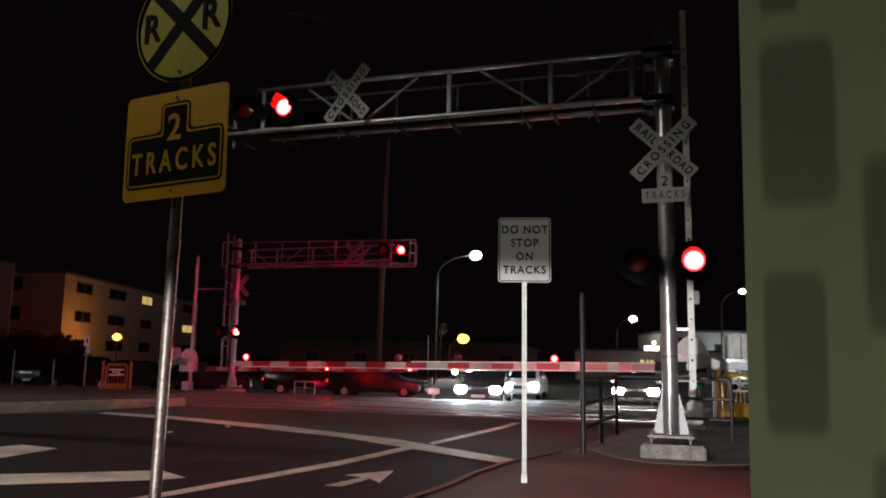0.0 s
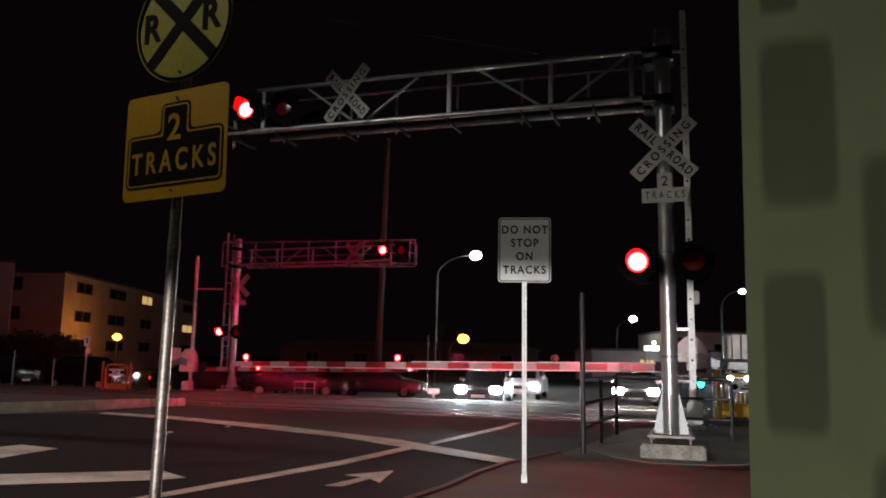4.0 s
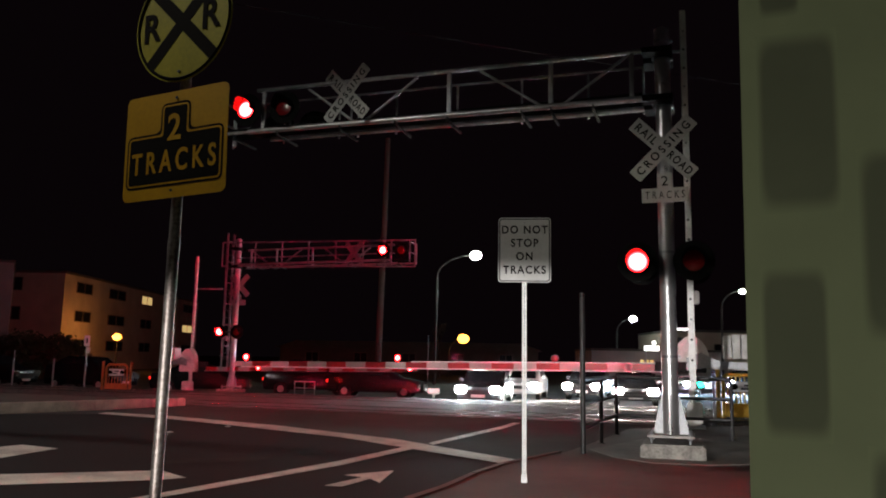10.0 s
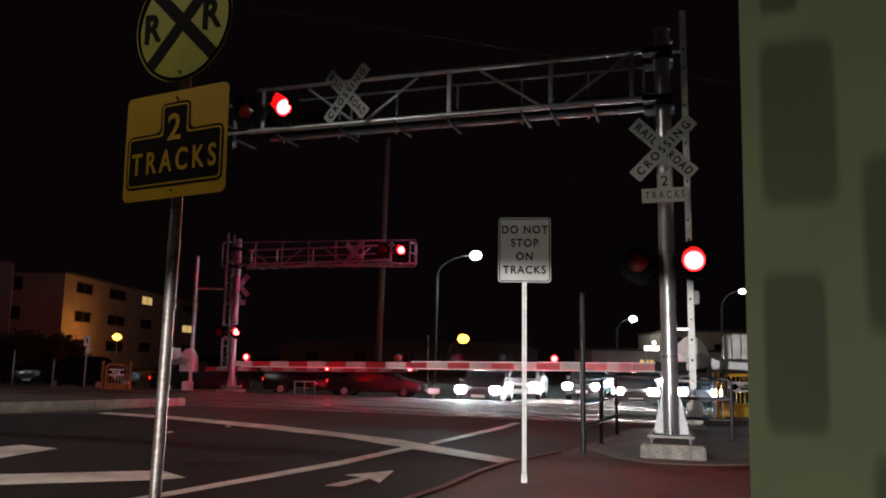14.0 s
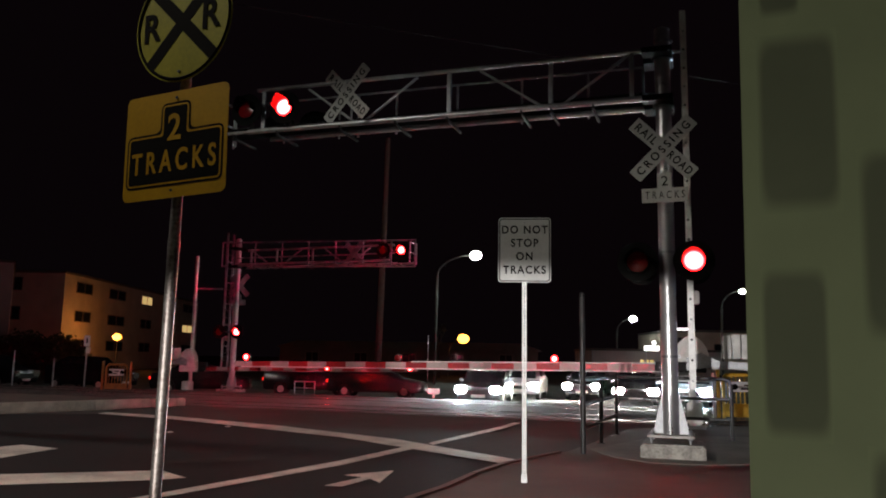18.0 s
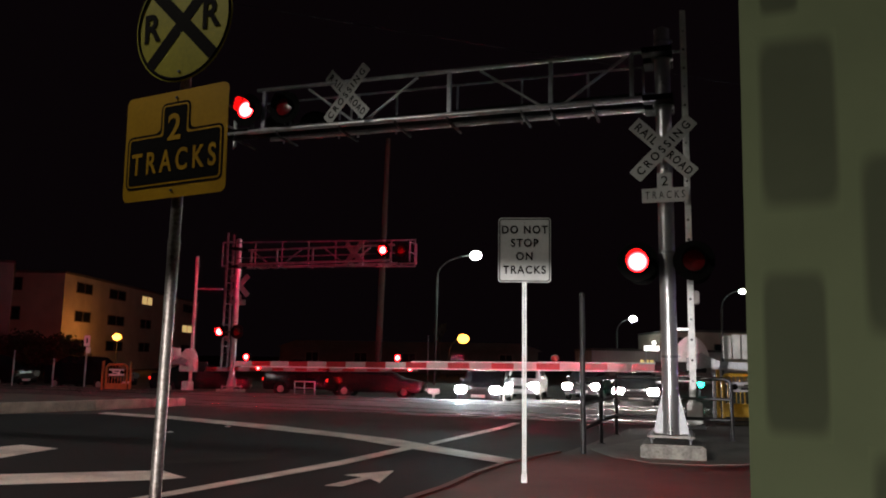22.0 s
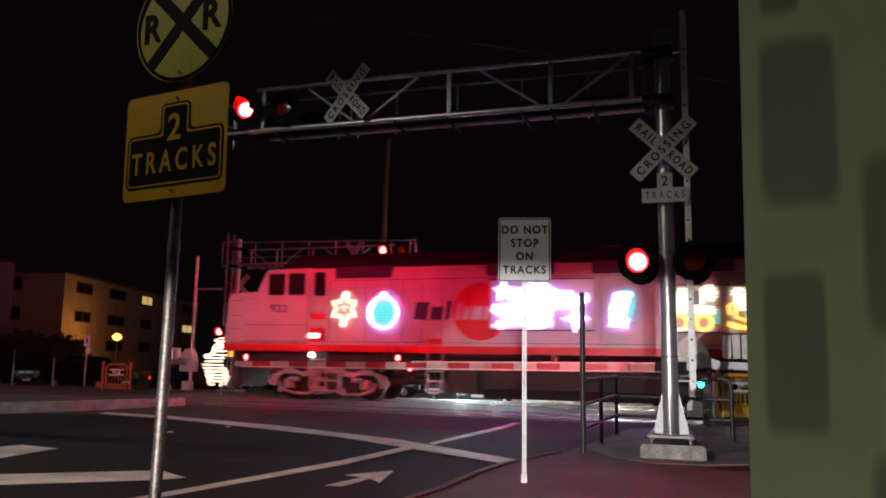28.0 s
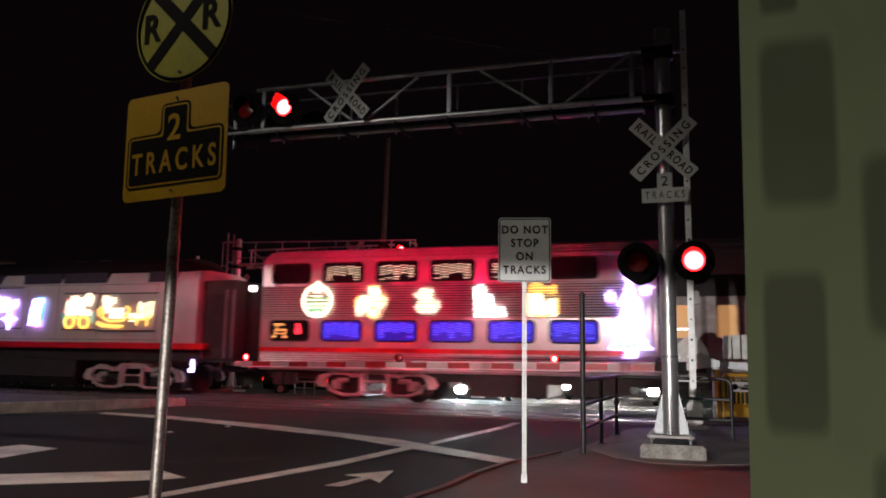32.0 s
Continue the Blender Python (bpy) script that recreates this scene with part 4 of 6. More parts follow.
def wheel_mesh(r):
    bm = bmesh.new()
    rod(bm, (0, -0.06, 0), (0, 0.06, 0), r * 0.98, seg=28)
    rod(bm, (0, -0.075, 0), (0, -0.06, 0), r * 0.8, r * 0.86, seg=28)
    ring(bm, (0, -0.062, 0), r * 0.93, 0.03, 28, 6)
    rod(bm, (0, -0.1, 0), (0, -0.07, 0), 0.13, seg=16)
    for a in range(0, 360, 60):
        c = (r * 0.55 * math.cos(radians(a)), r * 0.55 * math.sin(radians(a)))
        rod(bm, (c[0], -0.085, c[1]), (c[0], -0.07, c[1]), 0.05, seg=8)
    return finish(bm, "wheel", UNDER)


WHEEL = wheel_mesh(0.5)
WHEELS = []


def truck(root, x, half, n_far=1.5):
    """A two-axle truck on its wheels, side frame towards -y."""
    z0 = 0.08
    half_line = [(half + 0.78, 0.56), (half + 0.66, 0.8), (half + 0.34, 0.88), (half + 0.12, 1.0), (half - 0.12, 1.0), (half - 0.34, 0.9), (0.74, 0.9), (0.5, 1.05)]
    under = [(0.3, 0.86), (0.5, 0.78), (half - 0.46, 0.74), (half - 0.3, 0.82), (half + 0.26, 0.82), (half + 0.42, 0.7), (half + 0.48, 0.42), (half + 0.7, 0.44)]
    outline = [(x + a, z0 + b) for a, b in half_line] + [(x - a, z0 + b) for a, b in half_line[::-1]] + [(x - a, z0 + b) for a, b in under[::-1]] + [(x + a, z0 + b) for a, b in under]
    bm = bmesh.new()
    prism(bm, outline, 0.2, 0.34)
    fr = part("truck_frame", bm, TRUCK, root, "dusty grey truck side frame")
    bm = bmesh.new()
    prism(bm, outline, n_far + 1.1, n_far + 1.24)
    part("far_truck_frame", bm, TRUCK, root)
    for sx in (-1, 1):
        # equaliser: a bowed bar from the axle box to the middle
        bm = bmesh.new()
        path_rod(bm, [(x + sx * (half + 0.36), 0.17, z0 + 0.56), (x + sx * (half + 0.26), 0.17, z0 + 0.34), (x + sx * (half - 0.2), 0.17, z0 + 0.2), (x + sx * 0.62, 0.17, z0 + 0.2), (x + sx * 0.46, 0.17, z0 + 0.34)], 0.05, 8)
        part("equaliser", bm, TRUCK, fr)
        bm = bmesh.new()
        box(bm, (x + sx * 0.46 - 0.06, 0.12, z0 + 0.2), (x + sx * 0.46 + 0.06, 0.24, z0 + 0.9), 0.02)
        part("swing_hanger", bm, TRUCK, fr)
        bm = bmesh.new()
        rod(bm, (x + sx * (half - 0.42), 0.1, z0 + 0.66), (x + sx * (half - 0.05), 0.1, z0 + 0.66), 0.075, seg=12)
        rod(bm, (x + sx * (half - 0.05), 0.1, z0 + 0.66), (x + sx * (half + 0.14), 0.1, z0 + 0.6), 0.03, seg=8)
        part("brake_cylinder", bm, TRUCK, fr)
    bm = bmesh.new()
    box(bm, (x - 0.4, 0.14, z0 + 0.26), (x + 0.4, 0.26, z0 + 0.34), 0.015)
    box(bm, (x - 0.4, 0.14, z0 + 0.6), (x + 0.4, 0.22, z0 + 0.66), 0.015)
    part("spring_plank", bm, TRUCK, fr)
    for k in (-0.2, 0.0, 0.2):
        bm = bmesh.new()
        for i in range(6):
            ring(bm, (x + k, 0.27, z0 + 0.36 + 0.045 * i), 0.075, 0.018, 12, 5, 'z')
        part("spring", bm, UNDER, fr)
    for dx in (-half, half):
        bm = bmesh.new()
        box(bm, (x + dx - 0.17, 0.12, z0 + 0.36), (x + dx + 0.17, 0.36, z0 + 0.66), 0.03)
        rod(bm, (x + dx, 0.06, z0 + 0.5), (x + dx, 0.14, z0 + 0.5), 0.12, seg=14)
        part("axle_box", bm, TRUCK, fr)
        for yy in (0.72, 2.28):
            w = new("wheel", WHEEL)
            w.parent = root
            w.matrix_basis = pose(x + dx, yy, z0 + 0.5)
            WHEELS.append((w, x + dx, yy))
    for dx in (-half + 0.52, half - 0.52):
        bm = bmesh.new()
        rod(bm, (x + dx, 0.45, z0 + 0.5), (x + dx, 2.6, z0 + 0.5), 0.36, seg=20)
        box(bm, (x + dx - 0.3, 0.5, z0 + 0.14), (x + dx + 0.3, 2.5, z0 + 0.4), 0.05)
        part("traction_motor", bm, UNDER, root)
    bm = bmesh.new()
    rod(bm, (x - 0.3, 0.13, z0 + 0.34), (x - 0.22, 0.13, z0 + 1.05), 0.04, seg=10)
    part("damper", bm, TRUCK, fr)


def sweep(bm, pts, r, seg=6):
    """One unbroken round tube through the points; ends that meet are left open."""
    pts = [Vector(p) for p in pts]
    rings = []
    for i, p in enumerate(pts):
        d = (pts[min(i + 1, len(pts) - 1)] - pts[max(i - 1, 0)]).normalized()
        side = Vector((-d.z, 0, d.x))
        rings.append([bm.verts.new(p + (side * math.cos(math.tau * j / seg) + Vector((0, 1, 0)) * math.sin(math.tau * j / seg)) * r) for j in range(seg)])
    for u, v in zip(rings, rings[1:]):
        for j in range(seg):
            bm.faces.new((u[j], u[(j + 1) % seg], v[(j + 1) % seg], v[j]))
    bm.faces.new(rings[0])
    bm.faces.new(rings[-1][::-1])
    bmesh.ops.recalc_face_normals(bm, faces=bm.faces[-(len(pts) - 1) * seg - 2:])


def lights(root, name, mat, shapes, label, y=-0.05, off=0.05):
    """A light figure on the train's side, from flat outlines, rings and strokes, standing a little off it."""
    y -= off
    joined = bmesh.new()
    top = None
    for kind, *v in shapes:
        bm = bmesh.new() if off else joined
        if kind == "fill":
            prism(bm, v[0], y - 0.012, y + 0.012)
        elif kind == "ring":
            ring(bm, (v[0], y, v[1]), v[2], v[3], 28, 6)
        elif kind == "line":
            sweep(bm, [(a, y, b) for a, b in v[0]], v[1])
        if off:
            top = part(name, bm, mat, root, label) if top is None else (part("light_stroke", bm, mat, top), top)[1]
    if off:
        joined.free()
        return top
    return tagged(part(name, joined, mat, root, label), kind="stuff")


def slices(rng, pts, gap=0.078, r=0.019, breaks=0.25):
    """Rows of light strokes that fill an outline, with uneven ends and some gaps."""
    out = []
    z = min(q[1] for q in pts) + gap * 0.4
    while z < max(q[1] for q in pts):
        xs = sorted(a[0] + (b[0] - a[0]) * (z - a[1]) / (b[1] - a[1]) for a, b in zip(pts, pts[1:] + pts[:1]) if (a[1] - z) * (b[1] - z) < 0)
        for a, b in zip(xs[::2], xs[1::2]):
            a, b = a - rng.uniform(-0.02, 0.05), b + rng.uniform(-0.02, 0.05)
            if rng.random() < breaks and b - a > 0.25:
                c = rng.uniform(a + 0.1, b - 0.1)
                out += [("line", [(a, z), (c - 0.03, z)], r), ("line", [(c + 0.03, z + 0.01), (b, z + 0.01)], r)]
            else:
                out.append(("line", [(a, z), (b, z + rng.uniform(-0.015, 0.015))], r))
        z += gap
    return out


def board(root, x0, x1, z0, z1):
    bm = bmesh.new()
    box(bm, (x0, -0.03, z0), (x1, -0.005, z1), 0.006)
    b = part("display_board", bm, LOCO_WHITE, root, "grey backing board of a light display")
    for z in (z0, z1):
        bm = bmesh.new()
        box(bm, (x0 - 0.02, -0.045, z - 0.02), (x1 + 0.02, -0.028, z + 0.02), 0.004)
        part("board_edge", bm, BLACK, b)


def rows_of_light(x0, x1, z0, z1, n, rng, droop):
    """Short dashes of lights in rows that hang like a net."""
    out = []
    w = (x1 - x0)
    for r in range(n):
        z = z1 - (z1 - z0) * (r + 0.5) / n
        for c in range(5):
            if r > n - droop and rng.random() < 0.55:
                continue
            a = x0 + w * (c + 0.12) / 5
            dz = 0.02 * ((c % 2) * 2 - 1)
            out.append(("line", [(a, z + dz), (a + w / 5 * 0.8, z + dz)], 0.008))
    return out


def locomotive(m):
    root = thing("locomotive", m, "silver and red diesel locomotive hung with festive light figures", "locomotive")
    L = 20.0
    # nose and cab shell, body
    bm = bmesh.new()
    prism(bm, [(0.0, 1.85), (0.0, 2.0), (0.1, 3.45), (0.22, 3.56), (1.2, 3.6), (1.5, 4.25), (1.62, 4.34), (3.2, 4.36), (3.2, 1.85)], 0.0, 3.1)
    es = [e for e in bm.edges if abs(e.verts[0].co.y - e.verts[1].co.y) < 1e-4]
    bmesh.ops.bevel(bm, geom=es, offset=0.07, segments=3, affect='EDGES')
    part("cab", bm, LOCO_WHITE, root, "silver grey cab and short nose")
    bm = bmesh.new()
    prism(bm, [(0.0, 1.85), (0.0, 4.05), (0.16, 4.34), (0.7, 4.44), (2.4, 4.44), (2.94, 4.34), (3.1, 4.05), (3.1, 1.85)], 3.2, L + 0.2, 'x')
    part("body", bm, LOCO_WHITE, root, "long silver grey body side")
    bm = bmesh.new()
    box(bm, (0.0, -0.015, 1.63), (L + 0.55, 3.115, 1.85), 0.02)
    part("sill_stripe", bm, LOCO_RED, root, "red sill stripe")
    bm = bmesh.new()
    box(bm, (0.3, 0.2, 1.2), (L + 0.3, 2.9, 1.63), 0.03)
    box(bm, (-0.05, 0.6, 0.4), (0.35, 2.5, 1.6), 0.04)
    rod(bm, (L + 0.3, 1.55, 0.98), (L + 1.3, 1.55, 0.98), 0.12, seg=10)
    part("underframe", bm, UNDER, root)
    bm = bmesh.new()
    prism(bm, [(0.1, 1.2), (0.05, 0.6), (0.3, 0.3), (2.8, 0.3), (3.05, 0.6), (3.0, 1.2)], 9.1, 15.1, 'x')
    part("fuel_tank", bm, UNDER, root, "black fuel tank")
    bm = bmesh.new()
    box(bm, (7.95, 0.25, 0.42), (8.9, 2.8, 1.2), 0.03)
    part("equipment_box", bm, UNDER, root)
    for z in (0.75, 0.98):
        bm = bmesh.new()
        rod(bm, (6.15, 0.2, z), (7.25, 0.2, z), 0.1, seg=14)
        part("air_tank", bm, UNDER, root)
    # panel seams, doors, grilles
    for x in (3.22, 3.95, 7.15, 7.8, 5.22, 6.5, 12.65, 14.1, 15.98, 18.5):
        bm = bmesh.new()
        box(bm, (x - 0.007, -0.003, 1.98), (x + 0.007, 0.002, 3.9))
        part("panel_seam", bm, UNDER, root)
    for x0, x1, z in ((0.81, 3.12, 2.49), (0.81, 3.12, 1.96), (7.15, 7.8, 2.64), (7.15, 7.8, 1.99), (4.0, 18.6, 1.95), (4.0, 18.6, 3.93), (0.3, 0.7, 2.35), (0.3, 0.7, 2.8), (0.25, 0.7, 3.3)):
        bm = bmesh.new()
        box(bm, (x0, -0.004, z - 0.007), (x1, 0.002, z + 0.007))
        part("panel_seam", bm, UNDER, root)
    for x0, x1 in ((4.12, 6.1), (9.2, 11.3), (12.4, 14.2), (14.3, 16.3), (18.1, 19.3)):
        bm = bmesh.new()
        box(bm, (x0, -0.008, 3.98), (x1, 0.25, 4.37), 0.01)
        for i in range(10):
            box(bm, (x0 + (x1 - x0) * i / 10 + 0.02, -0.02, 3.98), (x0 + (x1 - x0) * i / 10 + 0.05, 0.0, 4.36))
        part("air_grille", bm, GRILLE, root, "dark louvred air intake")
    bm = bmesh.new()
    rows = []
    for x, k in ((1.72, 0.05), (2.1, 0.8), (2.4, 1.0), (19.3, 1.0), (19.75, 0.1)):
        rows.append([bm.verts.new((x, y, 4.3 + z * k)) for y, z in ((0.26, 0.0), (0.36, 0.32), (0.62, 0.54), (1.1, 0.64), (2.0, 0.64), (2.48, 0.54), (2.74, 0.32), (2.84, 0.0))])
    for u, v in zip(rows, rows[1:]):
        for i in range(7):
            bm.faces.new((u[i], u[i + 1], v[i + 1], v[i]))
    bm.faces.new(rows[0])
    bm.faces.new(rows[-1][::-1])
    bmesh.ops.recalc_face_normals(bm, faces=bm.faces[:])
    roof = part("roof", bm, ROOF_DARK, root, "black rounded roof")
    for x in (12.9, 13.9, 15.1):
        bm = bmesh.new()
        rod(bm, (x, 1.55, 4.9), (x, 1.55, 4.98), 0.5, seg=24)
        part("roof_fan", bm, GRILLE, roof)
    # cab windows, door
    for pts in (round_rect(0.62, 0.72, 0.06, 1.98, 3.83), round_rect(0.62, 0.72, 0.06, 2.72, 3.83)):
        bm = bmesh.new()
        prism(bm, pts, -0.012, 0.003)
        w = part("cab_window", bm, WINDOW_DARK, root, "dark cab side window")
    for x, z, w, h in ((3.58, 3.82, 0.4, 0.78),):
        bm = bmesh.new()
        prism(bm, round_rect(w, h, 0.08, x, z), -0.014, 0.002)
        part("door_window", bm, WINDOW_DARK, root)
    bm = bmesh.new()
    prism(bm, [(1.26, 3.66), (1.52, 4.18), (1.56, 4.16), (1.32, 3.66)], 0.35, 2.75)
    part("windshield", bm, WINDOW_DARK, root, "dark sloping windshield", pose(-0.03, 0, 0.02))
    bm = bmesh.new()
    for i in range(4):
        box(bm, (3.3, 0.08, 0.45 + 0.3 * i), (3.85, 0.35, 0.5 + 0.3 * i), 0.008)
    for x in (3.28, 3.87):
        box(bm, (x - 0.02, 0.06, 0.42), (x + 0.02, 0.12, 1.65), 0.005)
    part("cab_steps", bm, TRUCK, root, "pale steel cab steps")
    for x in (3.25, 3.92):
        tube(root, "grab_rail", (x, -0.07, 1.9), (x, -0.07, 3.2), 0.018, GALV)
    for x, z in ((1.3, 2.12), (1.3, 2.3), (1.3, 2.48)):
        tube(root, "grab_rail", (x - 0.25, -0.05, z + 0.9), (x + 0.1, -0.05, z + 0.9), 0.014, GALV_DULL)
    bm = bmesh.new()
    box(bm, (3.26, -0.02, 1.95), (3.84, 0.0, 2.4), 0.01)
    part("step_panel", bm, LOCO_RED, root, "red kick panel")
    bm = bmesh.new()
    box(bm, (3.28, -0.02, 2.67), (3.82, 0.0, 2.86), 0.01)
    part("step_panel", bm, LOCO_RED, root, "red kick panel")
    words("922", 0.36, LOCO_BLUE, root, facing(2.08, -0.006, 3.02), 1.25, "number", 0.004)
    # horn, headlamps
    for z in (4.38, 4.52):
        bm = bmesh.new()
        rod(bm, (1.475, 1.5, z), (1.49, 1.5, z), 0.065, seg=14)
        part("headlamp", bm, LED_WARM, root, "small white cab-roof headlamp")
    bm = bmesh.new()
    box(bm, (1.49, 1.36, 4.26), (1.9, 1.64, 4.62), 0.02)
    part("headlamp_housing", bm, ROOF_DARK, root)
    # livery: a red disc, letters as plain bars
    bm = bmesh.new()
    prism(bm, disc_pts(0.88, 48, 9.03, 2.9), -0.004, 0.001)
    part("red_disc", bm, LOCO_RED, root, "large red disc painted on the side")
    for x0, w, h in ((6.87, 0.44, 0.54), (7.4, 0.4, 0.4), (7.9, 0.13, 0.58)):
        bm = bmesh.new()
        lean = 0.16 * h
        prism(bm, [(x0, 2.66), (x0 + w, 2.66), (x0 + w + lean, 2.66 + h), (x0 + lean, 2.66 + h)], -0.004, 0.001)
        part("livery_bar", bm, LOCO_BLUE, root, "dark blue livery bar")
    for x0, w, h in ((8.22, 0.16, 0.54), (8.46, 0.18, 0.4), (8.72, 0.34, 0.4), (9.14, 0.12, 0.4), (9.34, 0.34, 0.4)):
        bm = bmesh.new()
        lean = 0.16 * h
        prism(bm, [(x0, 2.66), (x0 + w, 2.66), (x0 + w + lean, 2.66 + h), (x0 + lean, 2.66 + h)], -0.009, -0.004)
        part("livery_bar", bm, LOCO_WHITE, root, "pale livery bar")
    bm = bmesh.new()
    for i in range(4):
        box(bm, (7.35, 0.08, 0.45 + 0.3 * i), (7.8, 0.35, 0.5 + 0.3 * i), 0.008)
    for x in (7.33, 7.82):
        box(bm, (x - 0.02, 0.06, 0.42), (x + 0.02, 0.12, 1.65), 0.005)
    part("cab_steps", bm, TRUCK, root, "pale steel side steps")
    bm = bmesh.new()
    prism(bm, round_rect(0.52, 0.2, 0.06, 7.57, 1.98), -0.012, 0.002)
    part("step_panel", bm, LOCO_RED, root, "red step recess")
    # dark rear end with its door and gangway
    bm = bmesh.new()
    box(bm, (L + 0.15, 0.3, 1.3), (L + 1.6, 2.8, 4.05), 0.06)
    end = part("rear_vestibule", bm, GROOVE_DARK, root, "dark rear end")
    bm = bmesh.new()
    box(bm, (L + 0.4, 0.285, 1.7), (L + 1.1, 0.3, 3.55), 0.01)
    part("rear_door", bm, UNDER, end)
    for x in (L + 0.3, L + 1.2, L + 1.5):
        bm = bmesh.new()
        rod(bm, (x, 0.24, 1.35), (x, 0.24, 3.7), 0.022, seg=8)
        part("handrail", bm, GALV_DULL, end)
    for y in (1.0, 2.1):
        bm = bmesh.new()
        path_rod(bm, [(L + 1.4, y, 1.5), (L + 1.6, y, 0.95), (L + 1.9, y, 0.95), (L + 2.3, y, 1.4)], 0.035)
        part("hose", bm, RUBBER, end)
    truck(root, 3.85, 1.37)
    truck(root, 17.5, 1.37)
    # light figures
    rng = random.Random(11)
    st = star_pts(0.5, 6, 0.6, 4.52, 3.0)
    st2 = star_pts(0.36, 6, 0.6, 4.52, 3.0)
    lights(root, "star_light", LED_SOFT, [("line", st + st[:1], 0.024), ("line", st2 + st2[:1], 0.014), ("ring", 4.57, 3.45, 0.09, 0.028), ("ring", 4.5, 2.53, 0.08, 0.028),
                                          ("line", [(4.42, 3.06), (4.62, 3.06)], 0.02), ("line", [(4.52, 3.06), (4.52, 2.92)], 0.018)],
           "warm white six-pointed star of lights")
    lights(root, "bauble_light", LED_WHITE, [("ring", 5.86, 2.88, 0.49, 0.042), ("line", [(5.5, 2.62), (5.42, 2.88), (5.52, 3.16)], 0.05), ("line", [(5.76, 3.42), (5.98, 3.42)], 0.05), ("line", [(5.8, 3.5), (5.95, 3.5)], 0.03)], "white ring of a bauble of lights")
    lights(root, "bauble_core", LED_CYAN, [("line", [(5.9 - w, 2.54 + 0.082 * k), (5.9 + w, 2.55 + 0.082 * k)], 0.034) for k, w in enumerate((0.17, 0.27, 0.32, 0.35, 0.36, 0.35, 0.32, 0.26, 0.16))], "cyan heart of a bauble of lights", -0.07)
    scene_line = [(10.05, 3.63), (10.44, 3.59), (10.59, 3.8), (10.92, 3.8), (11.11, 3.66), (11.3, 3.53), (11.78, 3.47), (11.88, 3.33), (12.26, 3.43), (12.32, 3.24), (12.07, 3.04),
                  (11.88, 2.97), (11.2, 2.94), (11.2, 2.42), (10.63, 2.38), (10.24, 2.44), (9.67, 2.4), (9.42, 2.45), (9.76, 2.66), (9.4, 2.95), (9.57, 3.14), (9.96, 3.14)]
    snow = slices(rng, scene_line, 0.062, 0.022, 0.3)
    for r, k, inner, cx, cz in ((0.3, 5, 0.45, 9.78, 3.5), (0.38, 4, 0.32, 11.93, 2.68)):
        q = star_pts(r, k, inner, cx, cz)
        snow += [("line", q + q[:1], 0.03)] + slices(rng, q, 0.062, 0.02)
    tagged(lights(root, "snow_scene_light", LED_WHITE, snow, "bright white display of stars and snow figures", -0.11, 0.0), kind="stuff")
    board(root, 9.34, 12.46, 2.34, 3.86)
    lights(root, "stocking_light", LED_WHITE, slices(rng, [(12.9, 2.46), (13.35, 2.4), (13.42, 2.6), (13.3, 2.8), (13.5, 3.3), (13.52, 3.45), (13.06, 3.45), (12.95, 2.9)], 0.055, 0.026, 0.05), "white stocking of lights", -0.1, 0.0)
    lights(root, "stocking_trim", LED_CYAN, slices(rng, [(13.4, 2.55), (13.5, 2.6), (13.6, 3.3), (13.45, 3.3)], 0.06, 0.022, 0) + [("line", [(13.25, 3.47), (13.55, 3.46)], 0.03), ("line", [(13.3, 3.4), (13.58, 3.38)], 0.025), ("line", [(12.9, 2.7), (12.93, 3.1)], 0.02)], "cyan stocking trim", -0.1, 0.0)
    lights(root, "stocking_toe", LED_RED, [("line", [(13.1, 2.42), (13.4, 2.4)], 0.025), ("line", [(12.95, 2.5), (13.05, 2.46)], 0.02)], "red stocking toe", -0.1, 0.0)
    board(root, 14.42, 15.92, 2.3, 3.62)
    lights(root, "wagon_wheel_light", LED_GOLD, [("ring", cx, 2.57, 0.23 - 0.05 * k, 0.022) for cx in (14.8, 15.45) for k in (0, 1)] + [("line", [(15.0, 2.72), (15.25, 2.74)], 0.025)], "yellow wagon wheels of lights", -0.06)
    lights(root, "wagon_box_light", LED_CYAN, [("line", [(a, 2.55 + 0.075 * k), (a + 0.14, 2.55 + 0.075 * k)], 0.014) for a in (14.46, 15.74) for k in range(6)], "cyan wagon box of lights", -0.1, 0.0)
    lights(root, "wagon_trim_light", LED_RED, [("line", [(14.5, 2.96), (14.64, 2.96)], 0.016), ("line", [(15.75, 2.96), (15.86, 2.96)], 0.016), ("line", [(15.08, 2.88), (15.2, 2.82), (15.12, 2.74)], 0.02), ("line", [(14.62, 3.4), (14.78, 3.4)], 0.02)], "red wagon trim of lights", -0.1, 0.0)
    toys = slices(rng, disc_pts(0.2, 14, 14.78, 3.2)) + slices(rng, disc_pts(0.17, 14, 14.95, 3.4)) + slices(rng, disc_pts(0.26, 16, 15.2, 3.18)) + slices(rng, disc_pts(0.22, 16, 15.62, 3.38)) + slices(rng, round_rect(1.15, 0.24, 0.1, 15.15, 2.93))
    lights(root, "toy_load_light", LED_SOFT, toys, "warm white heap of toys of lights", -0.1, 0.0)
    board(root, 16.02, 18.55, 2.26, 3.6)
